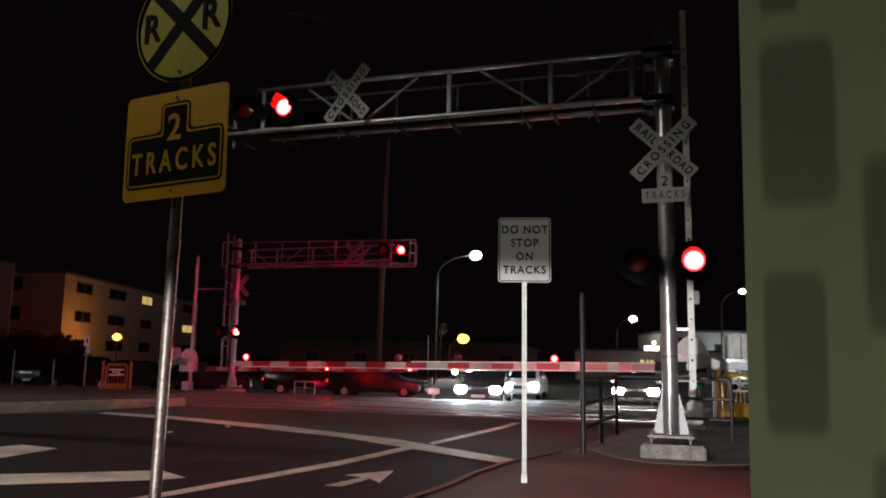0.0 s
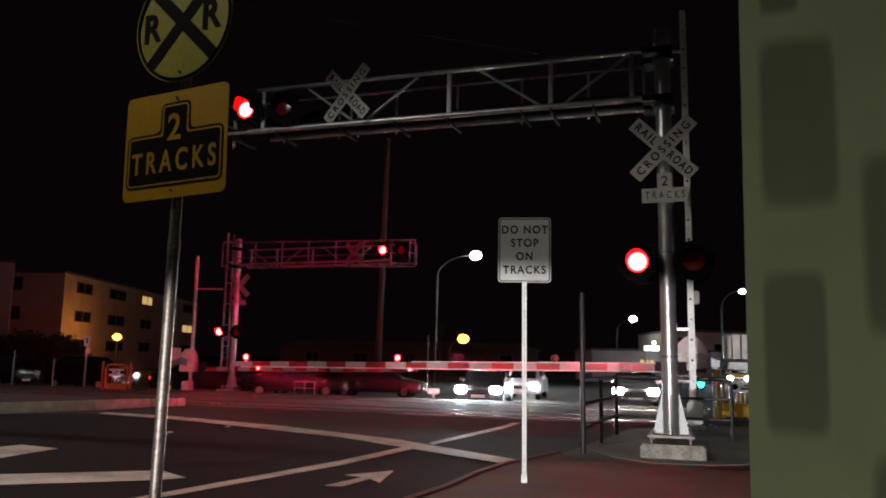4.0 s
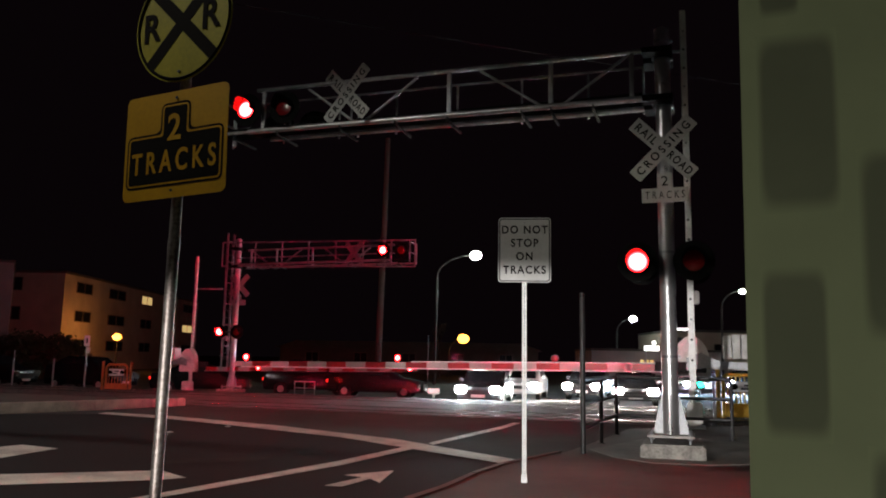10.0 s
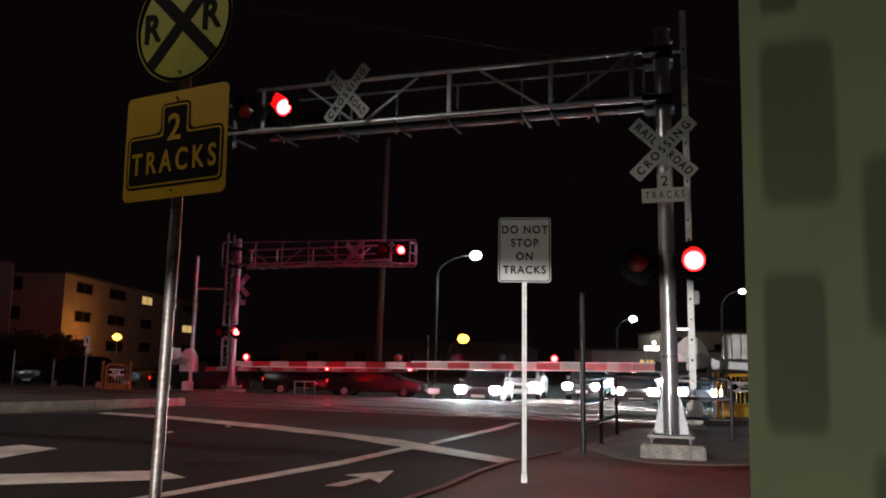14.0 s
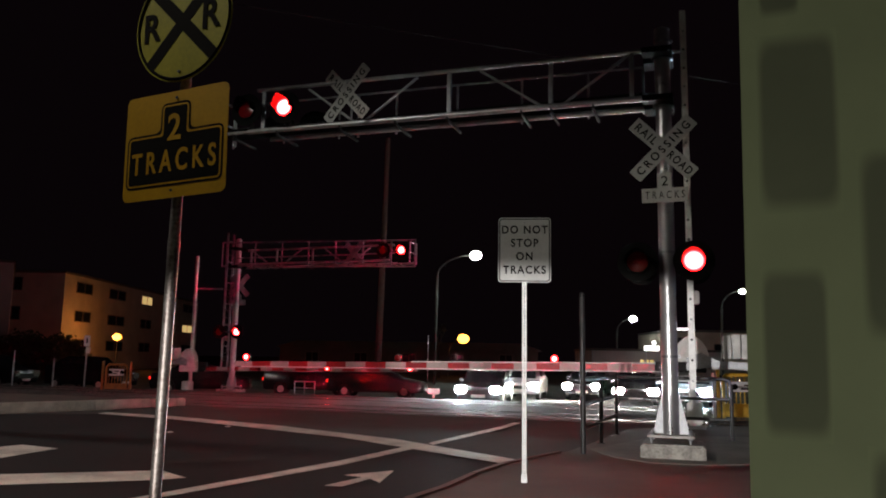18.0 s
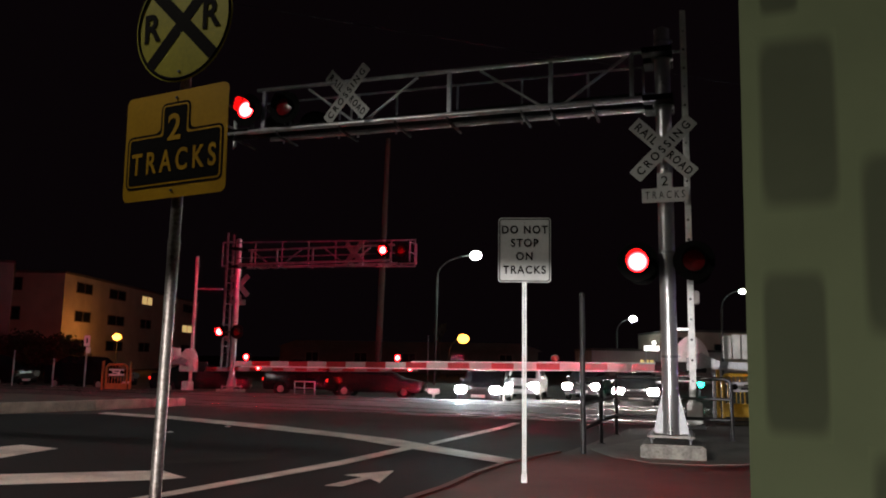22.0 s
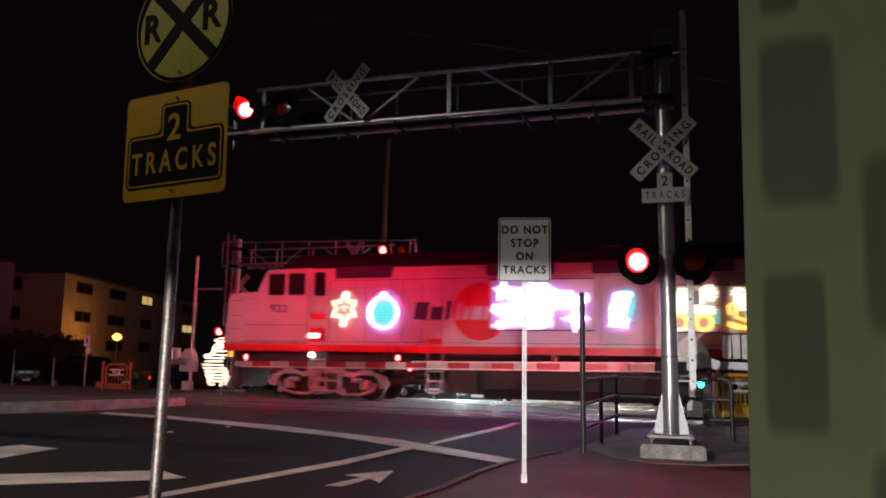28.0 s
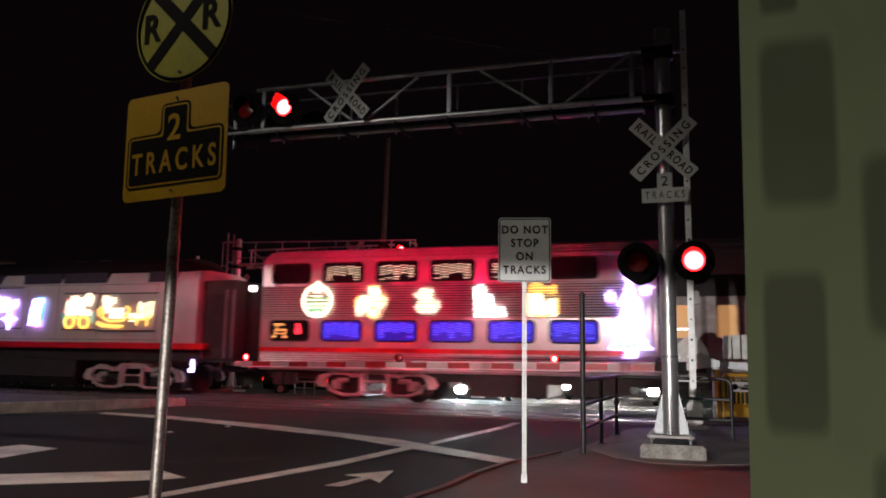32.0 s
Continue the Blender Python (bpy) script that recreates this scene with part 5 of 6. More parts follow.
    lights(root, "sleigh_light", LED_GOLD, [("line", [(16.14, 2.78), (16.1, 3.02), (16.22, 3.1), (16.3, 2.98), (16.28, 2.72), (16.6, 2.6), (17.2, 2.62), (17.4, 2.9), (17.45, 3.05), (17.3, 3.12)], 0.034),
                                            ("line", [(16.05, 2.52), (16.3, 2.42), (17.0, 2.38), (17.2, 2.44)], 0.03), ("line", [(16.08, 2.58), (16.4, 2.48), (17.1, 2.44)], 0.02),
                                            ("line", [(17.45, 2.72), (17.8, 2.66), (18.3, 2.7), (18.42, 2.85)], 0.03), ("line", [(17.78, 2.45), (17.82, 2.7), (17.9, 3.2)], 0.028), ("line", [(18.2, 2.42), (18.25, 2.8), (18.4, 3.3)], 0.028)],
           "yellow sleigh of lights", -0.06)
    riders = slices(rng, disc_pts(0.17, 14, 16.38, 3.4)) + slices(rng, [(16.25, 2.95), (16.6, 2.9), (16.62, 3.3), (16.3, 3.28)]) + slices(rng, disc_pts(0.13, 14, 16.7, 3.36)) + slices(rng, [(16.6, 2.72), (17.2, 2.7), (17.15, 3.05), (16.85, 3.12), (16.62, 3.0)])
    riders += slices(rng, disc_pts(0.17, 14, 17.6, 2.75)) + slices(rng, [(17.75, 2.7), (18.05, 2.7), (18.05, 3.2), (17.85, 3.3)]) + slices(rng, [(18.15, 2.75), (18.42, 2.75), (18.45, 3.25), (18.2, 3.3)])
    lights(root, "rider_light", LED_SOFT, riders, "warm white figures in a sleigh of lights", -0.1, 0.0)
    # reindeer of lights on the pilot
    deer = [("line", [(-0.5, 1.5), (-0.6, 1.42), (-0.74, 1.38)], 0.035), ("line", [(-0.48, 1.52), (-0.4, 1.66), (-0.26, 1.7)], 0.022), ("line", [(-0.52, 1.52), (-0.5, 1.68), (-0.4, 1.76)], 0.02), ("line", [(-0.4, 1.66), (-0.36, 1.76)], 0.018)]
    deer += slices(rng, [(-0.5, 0.55), (-0.2, 0.7), (-0.08, 1.0), (-0.3, 1.2), (-0.14, 1.42), (-0.26, 1.7), (-0.08, 2.02), (-0.34, 1.98), (-0.44, 1.6), (-0.7, 1.45), (-0.76, 1.1), (-0.6, 0.8)], 0.095, 0.022)
    deer += [("line", q, 0.026) for q in ([(-0.6, 1.05), (-0.66, 0.82), (-0.56, 0.7)], [(-0.48, 1.0), (-0.52, 0.76), (-0.62, 0.64)], [(-0.2, 1.0), (-0.12, 0.8), (-0.26, 0.56)], [(-0.14, 1.05), (-0.04, 0.82), (-0.12, 0.6)])]
    deer = [(kind, [(a * 1.42, 1.3 + (b - 1.3) * 1.2) for a, b in q], r) for kind, q, r in deer]
    lights(root, "reindeer_light", LED_SOFT, deer, "warm white reindeer of lights on the front", 0.5, 0.0)
    tube(root, "reindeer_post", (-0.3, 0.5, 0.12), (-0.3, 0.5, 0.95), 0.015, GALV)
    lights(root, "front_arc_light", LED_WARM, [("line", [(0.0, 1.82), (-0.12, 1.72), (-0.2, 1.86), (-0.45, 1.98)], 0.035)], "curved light on the nose's foot", 0.25, 0.05)
    for z0, z1, mat, lab in ((2.75, 3.35, LED_GREEN, "green light strip on the nose"), (1.95, 2.72, LED_ORANGE, "orange light strip on the nose")):
        bm = bmesh.new()
        box(bm, (-0.07, 0.3, z0), (0.02, 0.42, z1), 0.01)
        part("nose_light", bm, mat, root, lab)
    bm = bmesh.new()
    bmesh.ops.create_uvsphere(bm, u_segments=12, v_segments=8, radius=0.085, matrix=Matrix.Translation((3.4, -0.05, 1.53)))
    part("step_glow", bm, HEAD_WARM2, root, "small white step lamp")
    # white step plate; its reflected brightness is put in as glow
    bm = bmesh.new()
    prism(bm, round_rect(0.46, 0.16, 0.05, 3.42, 2.14), -0.05, -0.02)
    part("step_glow", bm, LED_SOFT, root, "white step plate below the cab door, made to glow")
    # small orange marker, bright by a glow in its material
    bm = bmesh.new()
    box(bm, (0.28, -0.04, 1.42), (0.42, 0.0, 1.6), 0.01)
    part("side_marker", bm, LED_ORANGE, root)
    bm = bmesh.new()
    box(bm, (19.9, 0.1, 0.87), (20.12, 0.16, 0.97), 0.01)
    box(bm, (19.97, 0.16, 0.9), (20.05, 0.24, 1.3), 0.01)
    part("rear_marker", bm, LED_WHITE, root)
    return root


HEAD_WARM2 = glow("step_lamp_white", (1.0, 0.95, 0.9), 12)


def gallery_car(m):
    root = thing("passenger_car", m, "fluted stainless gallery passenger car covered in festive lights", "train car")
    L = 25.6
    rng = random.Random(5)
    # side wall in bays, with openings for windows
    low = [(0.4, 1.77), (2.28, 3.66), (4.16, 5.53), (6.0, 7.38), (7.87, 9.25), (9.75, 11.12), (15.6, 17.0), (17.5, 18.9), (19.4, 20.8), (21.3, 22.7), (23.2, 24.6)]
    bm = bmesh.new()
    prism(bm, [(0.05, 1.02), (0.0, 1.1), (0.0, 4.45), (0.12, 4.7), (0.5, 4.96), (1.1, 5.1), (1.55, 5.13), (2.0, 5.1), (2.6, 4.96), (2.98, 4.7), (3.1, 4.45), (3.1, 1.1), (3.05, 1.02)], 0.0, L, 'x')
    part("body", bm, STAINLESS, root, "stainless steel car body")
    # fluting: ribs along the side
    # flat dark strips put the shade between the ribs into the colour
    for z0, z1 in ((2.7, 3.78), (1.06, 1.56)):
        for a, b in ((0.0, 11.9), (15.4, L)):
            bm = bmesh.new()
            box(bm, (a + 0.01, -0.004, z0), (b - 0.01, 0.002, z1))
            part("groove_shade_strip", bm, GROOVE_DARK, root)
    for z0, z1, k in ((2.7, 3.78, 14), (1.06, 1.56, 7), (4.55, 4.66, 2)):
        for i in range(k):
            z = z0 + (z1 - z0) * (i + 0.5) / k
            for a, b in ((0.0, 11.9), (15.4, L)):
                bm = bmesh.new()
                rod(bm, (a + 0.02, -0.012, z), (b - 0.02, -0.012, z), 0.027, seg=8)
                part("fluted_rib", bm, STAINLESS, root)
    for y, z in ((0.06, 4.575), (0.19, 4.76), (0.32, 4.85), (0.45, 4.935)):
        tube(root, "roof_rib", (0.02, y, z), (L - 0.02, y, z), 0.022, STAINLESS, 8)
    bm = bmesh.new()
    box(bm, (0.0, -0.012, 1.62), (11.9, 0.0, 1.76), 0.004)
    box(bm, (15.4, -0.012, 1.62), (L, 0.0, 1.76), 0.004)
    part("red_band", bm, LOCO_RED, root, "red band under the windows")
    for row, (zc, h) in enumerate(((2.3, 0.6), (4.18, 0.58))):
        for i, (a, b) in enumerate(low):
            bm = bmesh.new()
            out = round_rect(b - a + 0.1, h + 0.1, 0.16, (a + b) / 2, zc)
            inn = round_rect(b - a, h, 0.13, (a + b) / 2, zc)
            for y, flip in ((-0.028, 0),):
                vo = [bm.verts.new((x, y, z)) for x, z in out]
                vi = [bm.verts.new((x, y, z)) for x, z in inn]
                vb = [bm.verts.new((x, 0.0, z)) for x, z in out]
                n = len(out)
                for j in range(n):
                    q = (j + 1) % n
                    bm.faces.new((vo[j], vo[q], vi[q], vi[j]))
                    bm.faces.new((vo[q], vo[j], vb[j], vb[q]))
            wf = part("window", bm, RUBBER, root, "dark rounded window")
            bm = bmesh.new()
            prism(bm, inn, -0.016, -0.006)
            if row == 0 and i > 0:
                part("light_curtain", bm, LED_BLUE_DEEP, wf, "deep blue glowing window")
                lights(wf, "light_net", LED_BLUE, rows_of_light(a + 0.08, b - 0.08, zc - 0.2, zc + 0.25, 6, rng, 3), "rows of blue lights", -0.03, 0.0)
            else:
                part("pane", bm, WINDOW_DARK, wf)
                if row == 0:
                    lights(wf, "window_figure", LED_GOLD2, [("line", [(0.5, 2.06), (0.62, 2.34), (0.66, 2.52)], 0.03), ("line", [(0.92, 2.06), (0.95, 2.3)], 0.03), ("line", [(0.52, 2.5), (0.9, 2.5)], 0.034), ("line", [(0.6, 2.32), (1.0, 2.32)], 0.028), ("line", [(0.45, 2.1), (0.62, 2.1)], 0.025), ("line", [(0.84, 2.09), (1.02, 2.09)], 0.025), ("line", [(0.6, 2.2), (0.9, 2.2)], 0.016)], "amber figure of lights", -0.03, 0.0)
                    lights(wf, "window_figure", LED_RED, [("fill", round_rect(0.2, 0.22, 0.03, 1.42, 2.3)), ("fill", round_rect(0.16, 0.1, 0.03, 1.42, 2.48))], "red figure of lights", -0.03, 0.0)
                elif 0 < i and i != 5:
                    lights(wf, "light_net", LED_NET, rows_of_light(a + 0.08, b - 0.08, zc - 0.26, zc + 0.22, 6, rng, 3), "rows of warm white lights", -0.03, 0.0)
    # central doors; a flat dark sheet gives the recess its shade by colour
    bm = bmesh.new()
    box(bm, (12.75, -0.03, 1.05), (15.3, 0.01, 3.9), 0.01)
    part("door_recess_shade", bm, UNDER, root, "flat dark sheet for the shaded central doorway")
    for a, b in ((12.85, 13.98), (14.07, 15.2)):
        bm = bmesh.new()
        box(bm, (a, -0.06, 1.08), (b, -0.02, 3.3), 0.02)
        d = part("door_leaf", bm, TRUCK, root, "steel sliding door leaf")
        bm = bmesh.new()
        prism(bm, round_rect(0.5, 0.9, 0.08, (a + b) / 2, 2.6), -0.068, -0.058)
        part("door_window", bm, LED_ORANGE2, d, "warm lit door window")
    # light figures between the window rows
    lights(root, "bauble_light", LED_SOFT, [("ring", 2.1, 3.26, 0.52, 0.034), ("ring", 2.1, 3.26, 0.44, 0.014), ("ring", 2.11, 3.8, 0.07, 0.035)] + [("line", [(1.95, 3.66), (2.27, 3.66)], 0.04)], "warm white ring of a bauble of lights")
    lights(root, "bauble_core", LED_SOFT, slices(rng, [(2.1, 2.85), (2.4, 3.0), (2.48, 3.26), (2.3, 3.4), (2.2, 3.6), (2.0, 3.6), (1.9, 3.4), (1.72, 3.26), (1.8, 3.0)], 0.13, 0.02, 0.1), "warm bands of a bauble of lights", -0.09, 0.0)
    lights(root, "bauble_band", LED_GREEN, [("line", [(1.72 + 0.02 * k, 3.3 - 0.11 * k), (2.48 - 0.02 * k, 3.29 - 0.11 * k)], 0.02) for k in range(5)], "green bands of a bauble of lights", -0.09, 0.0)
    toy = slices(rng, disc_pts(0.2, 14, 4.1, 3.55)) + slices(rng, disc_pts(0.26, 14, 3.78, 3.15)) + slices(rng, disc_pts(0.22, 14, 4.3, 3.22)) + slices(rng, disc_pts(0.2, 14, 4.12, 2.88)) + slices(rng, disc_pts(0.14, 12, 3.62, 2.92))
    lights(root, "toy_light", LED_SOFT, toy, "warm white toy of lights", -0.09, 0.0)
    lights(root, "toy_trim_light", LED_GOLD, [("ring", 4.1, 2.88, 0.17, 0.024), ("line", [(3.5, 3.05), (3.48, 3.25), (3.62, 3.4)], 0.024), ("line", [(4.45, 3.1), (4.5, 3.3), (4.36, 3.44)], 0.024), ("line", [(3.95, 3.72), (4.28, 3.7)], 0.024)], "yellow trim of a toy of lights", -0.07)
    horse = [(5.42, 3.42), (5.6, 3.5), (5.72, 3.66), (6.08, 3.66), (6.02, 3.3), (6.28, 3.2), (6.3, 3.05), (6.1, 2.86), (5.62, 2.86), (5.5, 3.05), (5.66, 3.3)]
    lights(root, "horse_light", LED_SOFT, slices(rng, horse), "warm white rocking toy of lights", -0.09, 0.0)
    bear = slices(rng, disc_pts(0.18, 14, 7.6, 3.52)) + slices(rng, [(7.45, 2.72), (8.38, 2.72), (8.36, 2.98), (8.0, 3.1), (7.95, 3.4), (7.45, 3.42)])
    lights(root, "bear_light", LED_WHITE2, bear, "white bear of lights", -0.09, 0.0)
    lights(root, "gift_light", LED_SOFT, slices(rng, [(9.15, 2.74), (9.92, 2.74), (9.95, 3.3), (9.6, 3.2), (9.5, 3.4), (9.1, 3.4)]), "warm white gift of lights", -0.09, 0.0)
    lights(root, "bow_light", LED_GOLD, slices(rng, [(9.1, 3.4), (9.4, 3.32), (9.55, 3.5), (9.9, 3.36), (9.95, 3.68), (9.6, 3.62), (9.35, 3.76), (9.12, 3.72)]) + [("line", [(9.08, 2.8), (9.08, 3.4)], 0.03), ("line", [(9.96, 2.8), (9.96, 3.3)], 0.03), ("line", [(9.2, 2.8), (9.5, 2.74), (9.85, 2.82)], 0.025)], "yellow bow of lights", -0.11, 0.0)
    tree = slices(rng, [(11.45, 1.8), (12.6, 1.8), (12.25, 2.35), (12.5, 2.35), (12.15, 3.0), (12.35, 3.0), (12.03, 3.8), (11.7, 3.0), (11.9, 3.0), (11.5, 2.35), (11.8, 2.35)], 0.065, 0.024, 0.35)
    for r, cx, cz in ((0.2, 12.03, 3.95), (0.18, 12.5, 3.5), (0.18, 11.5, 3.3)):
        q = star_pts(r, 5, 0.5, cx, cz)
        tree += slices(rng, q, 0.06, 0.02)
    tree += slices(rng, round_rect(0.3, 0.22, 0.03, 12.03, 1.66))
    lights(root, "tree_light", LED_WHITE, tree, "bright white festive tree of lights", -0.12, 0.0)
    lights(root, "tree_trim", LED_CYAN, [("line", [(11.55, 1.95), (12.0, 1.88), (12.5, 2.0)], 0.03), ("line", [(12.25, 2.5), (12.4, 2.6)], 0.03)], "teal trim of a festive tree", -0.12)
    # ends, underframe, trucks
    bm = bmesh.new()
    box(bm, (-1.1, 0.8, 1.15), (0.02, 2.3, 3.75), 0.05)
    gang = part("end_bellows", bm, RUBBER, root, "black end gangway")
    for i in range(6):
        bm = bmesh.new()
        box(bm, (-1.1 + 0.18 * i, 0.74, 1.1), (-1.03 + 0.18 * i, 2.36, 3.8), 0.02)
        part("bellows_fold", bm, RUBBER, gang)
    bm = bmesh.new()
    rod(bm, (-0.62, 0.3, 3.74), (-0.5, 0.3, 3.74), 0.1, seg=14)
    part("end_lamp", bm, HEAD_WARM2, root, "white end lamp")
    bm = bmesh.new()
    box(bm, (0.2, 0.4, 0.75), (25.3, 2.75, 1.03), 0.03)
    part("underframe", bm, UNDER, root)
    for a, b, z in ((7.2, 9.6, 0.35), (10.2, 12.0, 0.45), (14.2, 17.6, 0.4)):
        bm = bmesh.new()
        box(bm, (a, 0.2, z), (b, 2.9, 1.0), 0.04)
        part("equipment_box", bm, UNDER, root)
    bm = bmesh.new()
    rod(bm, (-1.0, 1.55, 0.98), (0.3, 1.55, 0.98), 0.12, seg=10)
    part("coupler", bm, UNDER, root)
    for x in (0.5, 0.95):
        bm = bmesh.new()
        box(bm, (x, 0.1, 0.55), (x + 0.3, 0.5, 0.95), 0.02)
        part("brake_box", bm, UNDER, root)
    truck(root, 4.1, 1.3)
    truck(root, 21.4, 1.3)
    for x in (2.9, 5.2):
        bm = bmesh.new()
        box(bm, (x, -0.03, 1.12), (x + 0.55, 0.0, 1.22), 0.01)
        part("door_light", bm, LED_RED, root, "red running light")
    return root


LED_ORANGE2 = glow("lit_door_window", (1.0, 0.5, 0.2), 0.4)
NOSE0 = -6.3          # where the nose is at 28 s
LOCO = locomotive(trk(NOSE0, 0))
CAR = gallery_car(trk(NOSE0 + 22.75, 0))


def nose_at(t):
    """The train gathers speed slowly: metres along the track at t seconds."""
    if t < 24.0:
        return nose_at(24.0) + 4.1 * (24.0 - t)
    u = t - 28.0
    return NOSE0 - 4.93 * u - 0.10 * u * u


# ---- road vehicles ----


def car(m, paint, label, head=None, tail=False, suv=False, group="cars in the street"):
    """A car with its front towards -y, wheels on z 0."""
    root = thing("car", m, label, "car", group)
    k = 0.22 if suv else 0.0
    bm = bmesh.new()
    prof = [(-2.25, 0.3), (-2.3, 0.55), (-2.2, 0.78 + k * 0.6), (-1.15, 0.95 + k), (-0.35, 1.4 + k * 1.3), (0.9, 1.45 + k * 1.3), (1.7, 1.08 + k), (2.2, 1.0 + k), (2.28, 0.6), (2.2, 0.3)]
    rows = []
    for x, s in ((-0.9, 0.93), (-0.82, 1.0), (0.82, 1.0), (0.9, 0.93)):
        rows.append([bm.verts.new((x * (0.82 if z > 1.2 + k else 1.0), y * s, 0.3 + (z - 0.3) * s)) for y, z in prof])
    n = len(prof)
    for a, b in zip(rows, rows[1:]):
        for i in range(n):
            bm.faces.new((a[i], b[i], b[(i + 1) % n], a[(i + 1) % n]))
    bm.faces.new(rows[0][::-1])
    bm.faces.new(rows[-1])
    bmesh.ops.recalc_face_normals(bm, faces=bm.faces[:])
    bmesh.ops.bevel(bm, geom=bm.edges[:], offset=0.03, segments=2, affect='EDGES')
    part("body", bm, paint, root)
    bm = bmesh.new()
    zt = 1.37 + k * 1.3
    bm.faces.new([bm.verts.new(v) for v in ((-0.66, -1.12, 0.98 + k), (0.66, -1.12, 0.98 + k), (0.58, -0.46, zt), (-0.58, -0.46, zt))])
    part("windshield", bm, WINDOW_DARK, root, "", pose(0, -0.03, 0.02))
    for sx in (-1, 1):
        bm = bmesh.new()
        prism(bm, [(-0.75, 1.0 + k), (1.35, 1.03 + k), (0.85, zt), (-0.25, zt - 0.02)], sx * 0.76, sx * 0.84, 'x')
        part("side_window", bm, WINDOW_DARK, root)
        bm = bmesh.new()
        box(bm, (sx * 0.97 - 0.09, -0.72, 0.98 + k), (sx * 0.97 + 0.09, -0.58, 1.12 + k), 0.03)
        part("mirror", bm, paint, root)
    for x in (-0.8, 0.8):
        for y in (-1.4, 1.4):
            bm = bmesh.new()
            rod(bm, (x - 0.1, 0, 0), (x + 0.1, 0, 0), 0.33, seg=22)
            w = part("wheel", bm, RUBBER, root, "", pose(0, y, 0.33))
            bm = bmesh.new()
            rod(bm, (x - 0.112, 0, 0), (x + 0.112, 0, 0), 0.16, seg=14)
            part("rim", bm, TRUCK, w)
    bm = bmesh.new()
    box(bm, (-0.55, -2.31, 0.5), (0.55, -2.24, 0.68 + k * 0.4), 0.02)
    part("grille", bm, BLACK, root)
    bm = bmesh.new()
    box(bm, (-0.28, -2.33, 0.38), (0.28, -2.31, 0.5))
    part("number_plate", bm, WHITE_PAINT, root)
    for x in (-0.7, 0.7):
        bm = bmesh.new()
        prism(bm, round_rect(0.46, 0.28, 0.12, x, 0.69 + k * 0.4), -2.315, -2.3)
        part("headlight", bm, head if head else CHROME, root, "lit headlight" if head else "unlit headlight")
        bm = bmesh.new()
        box(bm, (x - 0.16, 2.2, 0.72), (x + 0.16, 2.29, 0.86), 0.02)
        part("tail_light", bm, TAIL_GLINT if tail else RED_DIM, root)
    return root


def on_road(x, y, turn=0.0):
    return pose(x, y, ground_z(x, y), 0, 0, turn)


car(on_road(1.96, 33.2, -12), CAR_GREY, "dark waiting car with glaring white headlights", HEAD_LIT)
car(on_road(4.3, 39.4, -14), CAR_WHITE, "waiting pale car with bright white headlights", HEAD_LIT)
car(on_road(8.55, 34.17, -14), CAR_GREY, "waiting car with bright headlights in the queue", HEAD_WARM)
CAR_JOIN = car(on_road(8.0, 43.0, -62), CAR_GREY, "car with warm headlights waiting to turn", HEAD_WARM)
CAR_PASS = car(on_road(5.0, 33.5, 90), CAR_BLACK, "black car driving along the street behind the tracks")
CAR_RIGHT = car(on_road(26.0, 60.0, -28), CAR_WHITE, "car with bluish headlights on the approach road", HEAD_BLUE)
CAR_LATE = car(on_road(30.0, 74.0, -28), CAR_GREY, "car with bluish white headlights coming up the road", HEAD_BLUE)
for x, y, turn, paint, lab, tail in ((-18.0, 40.0, 70, CAR_BLACK, "parked dark car beside the bushes", False), (-11.5, 37.5, 100, CAR_BLACK, "parked black car behind the far gate", True),
                                     (-6.4, 38.5, 96, CAR_BLACK, "dark parked car behind the barrier", True), (-3.0, 37.0, 84, CAR_BLACK, "black parked car with red tail lamps", True),
                                     (-24.0, 41.5, 75, CAR_BLACK, "parked dark car near the fence posts", False)):
    car(on_road(x, y, turn), paint, lab, None, tail, y > 38, "cars parked behind the tracks")


# ---- barriers, posts and small street things ----


def yellow_barrier(m, w, label, paint):
    root = thing("swing_gate", m, label, "pedestrian gate", "yellow pedestrian gates")
    bm = bmesh.new()
    path_rod(bm, [(-w / 2, 0, 0.0), (-w / 2, 0, 1.05), (-w / 2 + 0.08, 0, 1.15), (w / 2 - 0.08, 0, 1.15), (w / 2, 0, 1.05), (w / 2, 0, 0.0)], 0.045, 10)
    part("gate_frame", bm, paint, root)
    for x in (-w / 2 - 0.13, w / 2 + 0.13):
        tube(root, "post", (x, 0, 0), (x, 0, 1.28), 0.05, paint, 12)
    bm = bmesh.new()
    box(bm, (-w / 2, -0.012, 0.08), (w / 2, 0.012, 0.42), 0.006)
    part("kick_plate", bm, paint, root)
    n = int(w / 0.1)
    for i in range(1, n):
        tube(root, "bar", (-w / 2 + w * i / n, 0, 0.4), (-w / 2 + w * i / n, 0, 1.15), 0.014, paint, 6)
    bm = bmesh.new()
    box(bm, (-w * 0.36, -0.06, 0.72), (w * 0.36, -0.045, 0.98), 0.006)
    s = part("sign_plate", bm, WHITE_SIGN, root, "white notice plate with illegible bars")
    for i, (a, b) in enumerate(((-0.1, 0.12), (-0.16, 0.05))):
        bm = bmesh.new()
        box(bm, (a * w, -0.064, 0.87 - 0.09 * i), (b * w, -0.06, 0.91 - 0.09 * i))
        part("text_bar", bm, SIGN_BLACK, s)
    for x in (-0.28, 0.28):
        bm = bmesh.new()
        prism(bm, disc_pts(0.08, 18, x * w, 0.85), -0.064, -0.06)
        part("symbol", bm, SIGN_BLACK, s)


